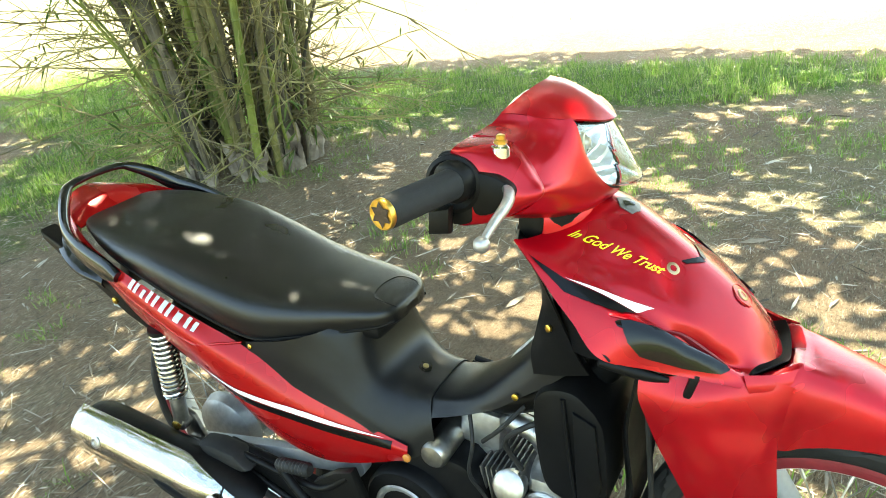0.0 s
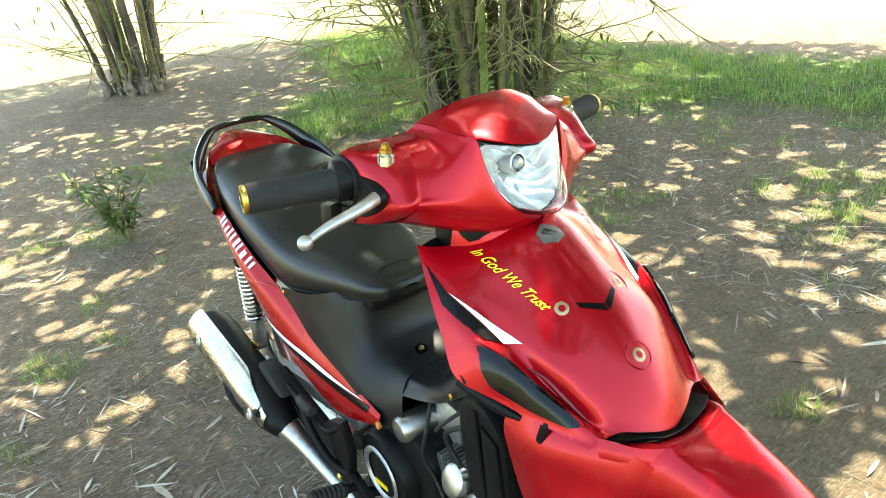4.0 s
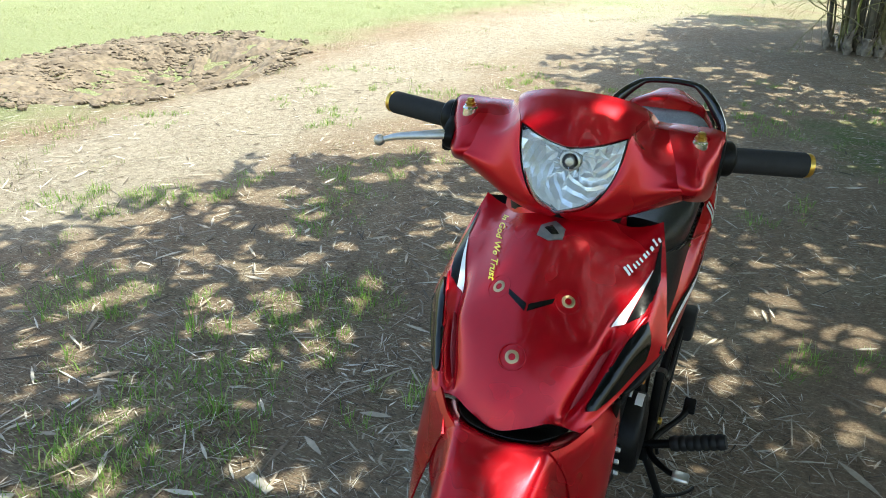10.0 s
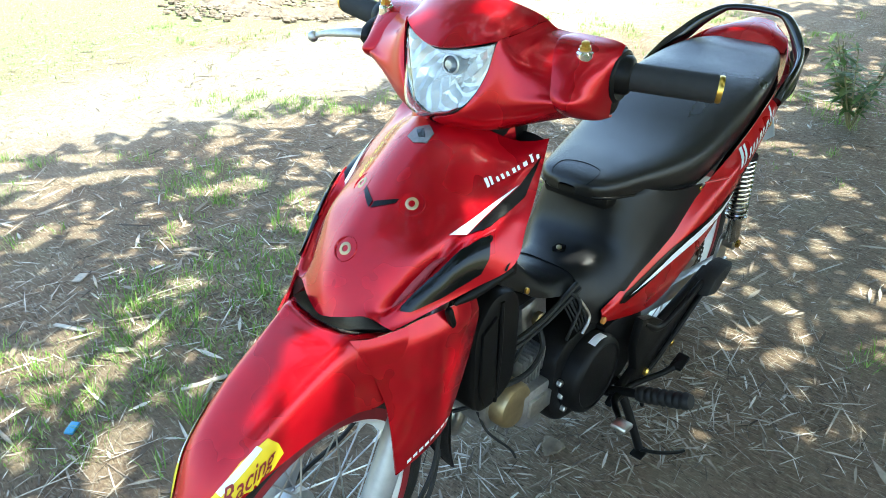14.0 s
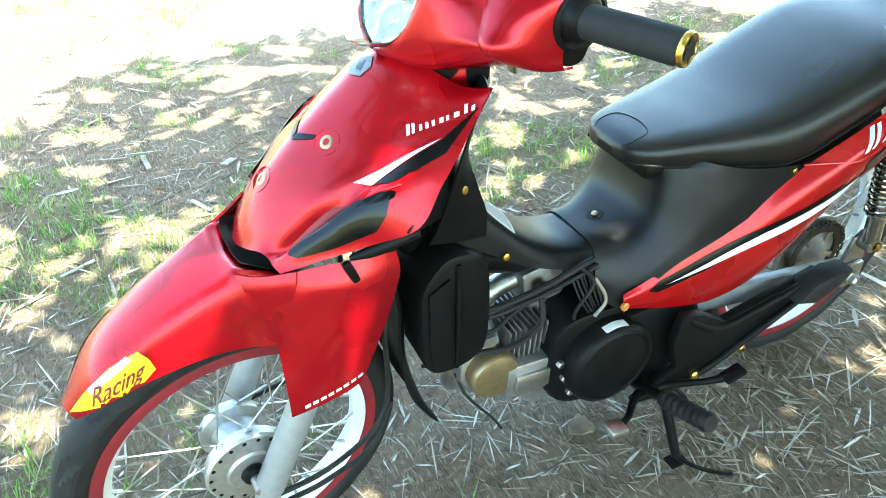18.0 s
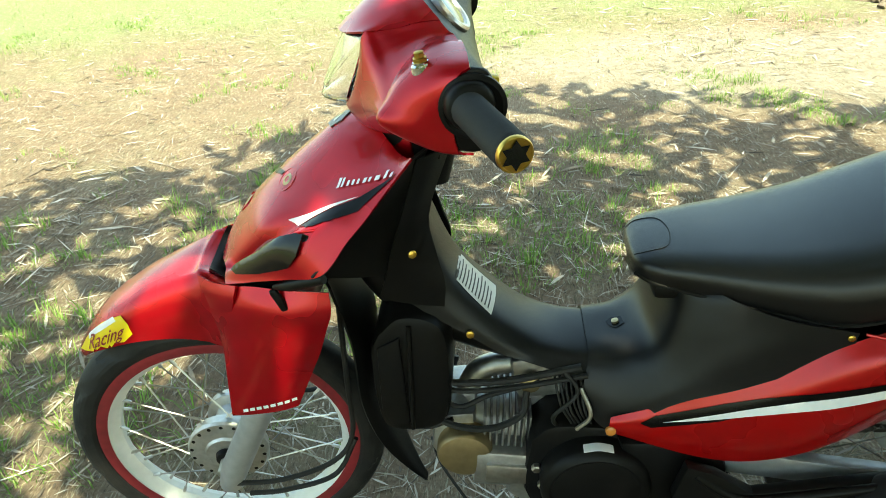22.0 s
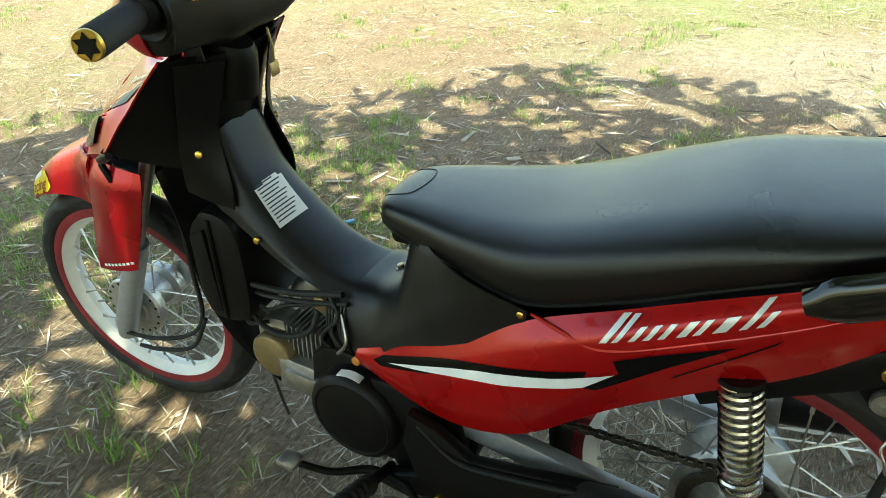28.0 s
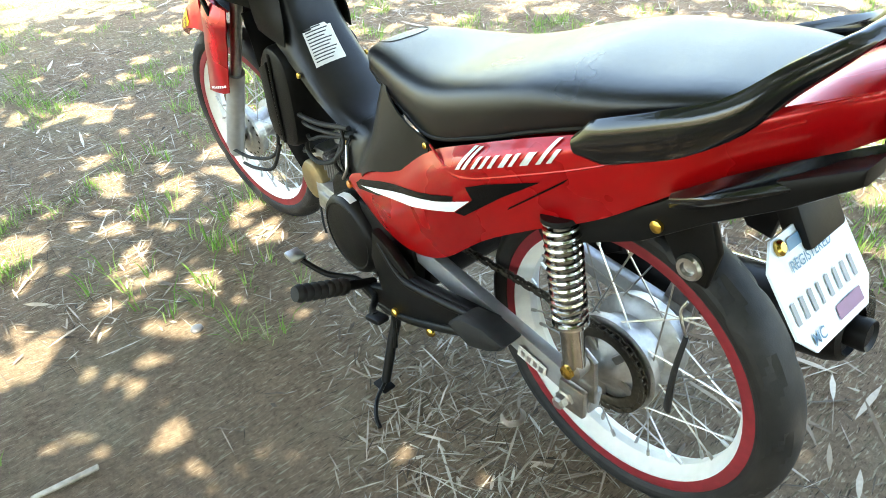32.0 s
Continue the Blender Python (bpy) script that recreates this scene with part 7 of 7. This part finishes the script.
for _ in range(15000):                     # thin dry turf of the field
    r, a = 2.2 + 9.0 * rg.random() ** 0.8, rg.uniform(0, 2 * math.pi)
    x, y = 0.3 + r * math.cos(a), 0.2 + r * math.sin(a)
    if turf_at(x, y) + 0.4 * noise.noise(Vector((x * 1.2, y * 1.2, 21.0))) < 0.14 + 0.12 * rg.random():
        continue
    blades(vs, fs, x, y, 8, 0.10, rg.uniform(0.02, 0.05), rg)
dry = mesh_of("dry_turf", vs, fs, DRY_GRASS)
tagged(dry, "sparse yellow-green turf of the sunlit field", "grass", kind="stuff")

# dug soil at the edge of the field: a broken bed, and clods on it
rg2, bm = random.Random(9), bmesh.new()
rows = []
for k in range(1, 27):
    row = []
    for j in range(90):
        a = 2 * math.pi * j / 90
        f = k / 26 * (1.0 + 0.22 * noise.noise(Vector((math.cos(a) * 1.6, math.sin(a) * 1.6, 3.0))) + 0.10 * noise.noise(Vector((math.cos(a) * 6, math.sin(a) * 6, 8.0))))
        x, y = -3.10 + 1.60 * f * math.cos(a), -4.85 + 1.10 * f * math.sin(a)
        lump = 0.016 + 0.05 * noise.noise(Vector((x * 7, y * 7, 1.0))) + 0.03 * noise.noise(Vector((x * 19, y * 19, 5.0)))
        row.append(Vector((x, y, ground_height(x, y) + (lump if k < 26 else -0.02))))
    rows.append(row)
grid(bm, rows, close=True)
for _ in range(3400):
    a, f = rg2.uniform(0, 2 * math.pi), 0.15 + 0.95 * rg2.random() ** 0.6
    x, y = -3.10 + 1.65 * f * math.cos(a) + rg2.uniform(-0.1, 0.1), -4.85 + 1.15 * f * math.sin(a) + rg2.uniform(-0.1, 0.1)
    if noise.noise(Vector((x * 1.8, y * 1.8, 4.0))) < -0.02 - 0.25 * max(0.0, math.sin(-a)):
        continue
    own = bmesh.new()
    bmesh.ops.create_icosphere(own, subdivisions=1, radius=rg2.uniform(0.010, 0.040))
    for v in own.verts:
        v.co *= rg2.uniform(0.65, 1.2)
        v.co.z *= 0.55
    own.transform(Matrix.Translation((x, y, ground_height(x, y) + 0.015)))
    bm = join(bm, own)
clods = part("dug_soil", bm, material("dark_moist_soil", (0.16, 0.125, 0.085), 0.95, 0, 0.35, 25, 0.6, 90, second=(0.10, 0.075, 0.05), mix_scale=6), None, "", False)
tagged(clods, "patch of dark dug soil and clods round a shallow pit", "soil", kind="stuff")

# low broad-leaved weed
weed = thing("weed_bush", pose(-2.05, -0.08, ground_height(-2.05, -0.08)), "low bluish green weed beside the path", "plant")
for k in range(16):
    a = rg.uniform(0, 2 * math.pi)
    way = Vector((math.cos(a) * 0.5, math.sin(a) * 0.5, 1)).normalized()
    h = rg.uniform(0.24, 0.48)
    part("stem", tube([(0, 0, -0.02), way * h * 0.5, way * h + Vector((0, 0, 0.02))], [0.004, 0.003, 0.002], 5), TWIG, weed)
    vs, fs = [], []
    for j in range(24):
        c = way * h * rg.uniform(0.3, 1.05)
        b = rg.uniform(0, 2 * math.pi)
        d = Vector((math.cos(b), math.sin(b), rg.uniform(-0.2, 0.7))).normalized()
        leaf(vs, fs, c, d, d.cross(Vector((0, 0, 1))).normalized(), rg.uniform(0.05, 0.11), rg.uniform(0.014, 0.026), 0.25)
    mesh_of("leaf_spray", vs, fs, LEAF, weed)["kind"] = "stuff"

# single finds on the ground
for k, (x, y, ln, w, turn_) in enumerate(((0.90, 1.70, 0.12, 0.026, 20), (0.234, 1.043, 0.10, 0.024, 70), (-0.13, -0.476, 0.13, 0.018, 15), (0.656, -0.70, 0.10, 0.018, 60), (0.50, -0.62, 0.10, 0.018, 100), (0.92, -0.55, 0.09, 0.016, 35), (1.15, -1.05, 0.08, 0.020, 130), (0.15, 0.62, 0.15, 0.018, 40))):
    vs, fs = [], []
    b = radians(turn_)
    leaf(vs, fs, Vector((0, 0, 0.004)), Vector((math.cos(b), math.sin(b), 0.08)).normalized(), Vector((-math.sin(b), math.cos(b), 0.25)).normalized(), ln, w, 0.05)
    o = mesh_of("dry_leaf", vs, fs, STRAW)
    o.location = (x, y, ground_height(x, y) + 0.002)
    tagged(o, "pale dry bamboo leaf lying on bare earth", "leaf", "fallen leaves")
wr = part("wrapper", block((0.035, 0.026, 0.008), pose(1.346, -0.821, ground_height(1.346, -0.821) + 0.006, 8, 12, 30), 0.003), material("blue_plastic", (0.05, 0.25, 0.42), 0.35))
tagged(wr, "small crumpled blue plastic wrapper on the ground", "litter")


# a few more single finds
def lying(name, bm, mat, x, y, turn_, label, category, lift=0.0, smooth=True):
    bm.transform(pose(x, y, ground_height(x, y) + lift, 0, 0, turn_))
    return tagged(part(name, bm, mat, None, "", smooth), label, category)


lying("bottle_cap", lathe([(0.013, 0.0), (0.0155, 0.001), (0.0145, 0.005), (0.012, 0.0065), (0.001, 0.0065)], None, 24), DARK_ALLOY, 0.95, 0.425, 0, "worn grey metal bottle cap pressed into the earth", "bottle cap")
lying("curled_sheath", tube([(0.022 * math.cos(k * 0.42), 0.022 * math.sin(k * 0.42), 0.006 + 0.0006 * k) for k in range(11)], [0.002] + [0.006] * 9 + [0.002], 8, 30, flat=0.35), SHEATH, 0.245, 0.075, 30, "pale curled strip of dry bamboo sheath", "sheath")
rg3 = random.Random(31)
own = bmesh.new()
bmesh.ops.create_icosphere(own, subdivisions=2, radius=0.028)
for v in own.verts:
    v.co *= rg3.uniform(0.7, 1.2)
    v.co.z *= 0.6
lying("soil_clod", own, bpy.data.materials["dark_moist_soil"], 0.606, 0.05, 0, "dark moist clod of soil under the engine", "soil", 0.008, False)
CHIP = material("bleached_wood", (0.42, 0.38, 0.31), 0.85, 0, 0.25, 60, 0.4, 200, second=(0.27, 0.23, 0.18))
for x, y, ln, wd, turn_ in ((1.037, -1.474, 0.055, 0.030, 40), (1.175, -1.231, 0.110, 0.016, 115), (1.035, -0.749, 0.120, 0.015, 160), (0.853, -0.701, 0.085, 0.026, 75), (0.699, 0.804, 0.130, 0.014, 80), (1.55, -1.05, 0.10, 0.014, 20), (1.30, -1.62, 0.13, 0.018, 95), (1.85, -0.62, 0.09, 0.013, 60)):
    o = lying("wood_chip", block((ln, wd, 0.006), pose(0, 0, 0.004, rg3.uniform(-8, 8), rg3.uniform(-4, 4)), 0.0022), CHIP, x, y, turn_, "bleached sliver of dry bamboo on the ground", "wood chip")
    o["group"] = "slivers on the ground"
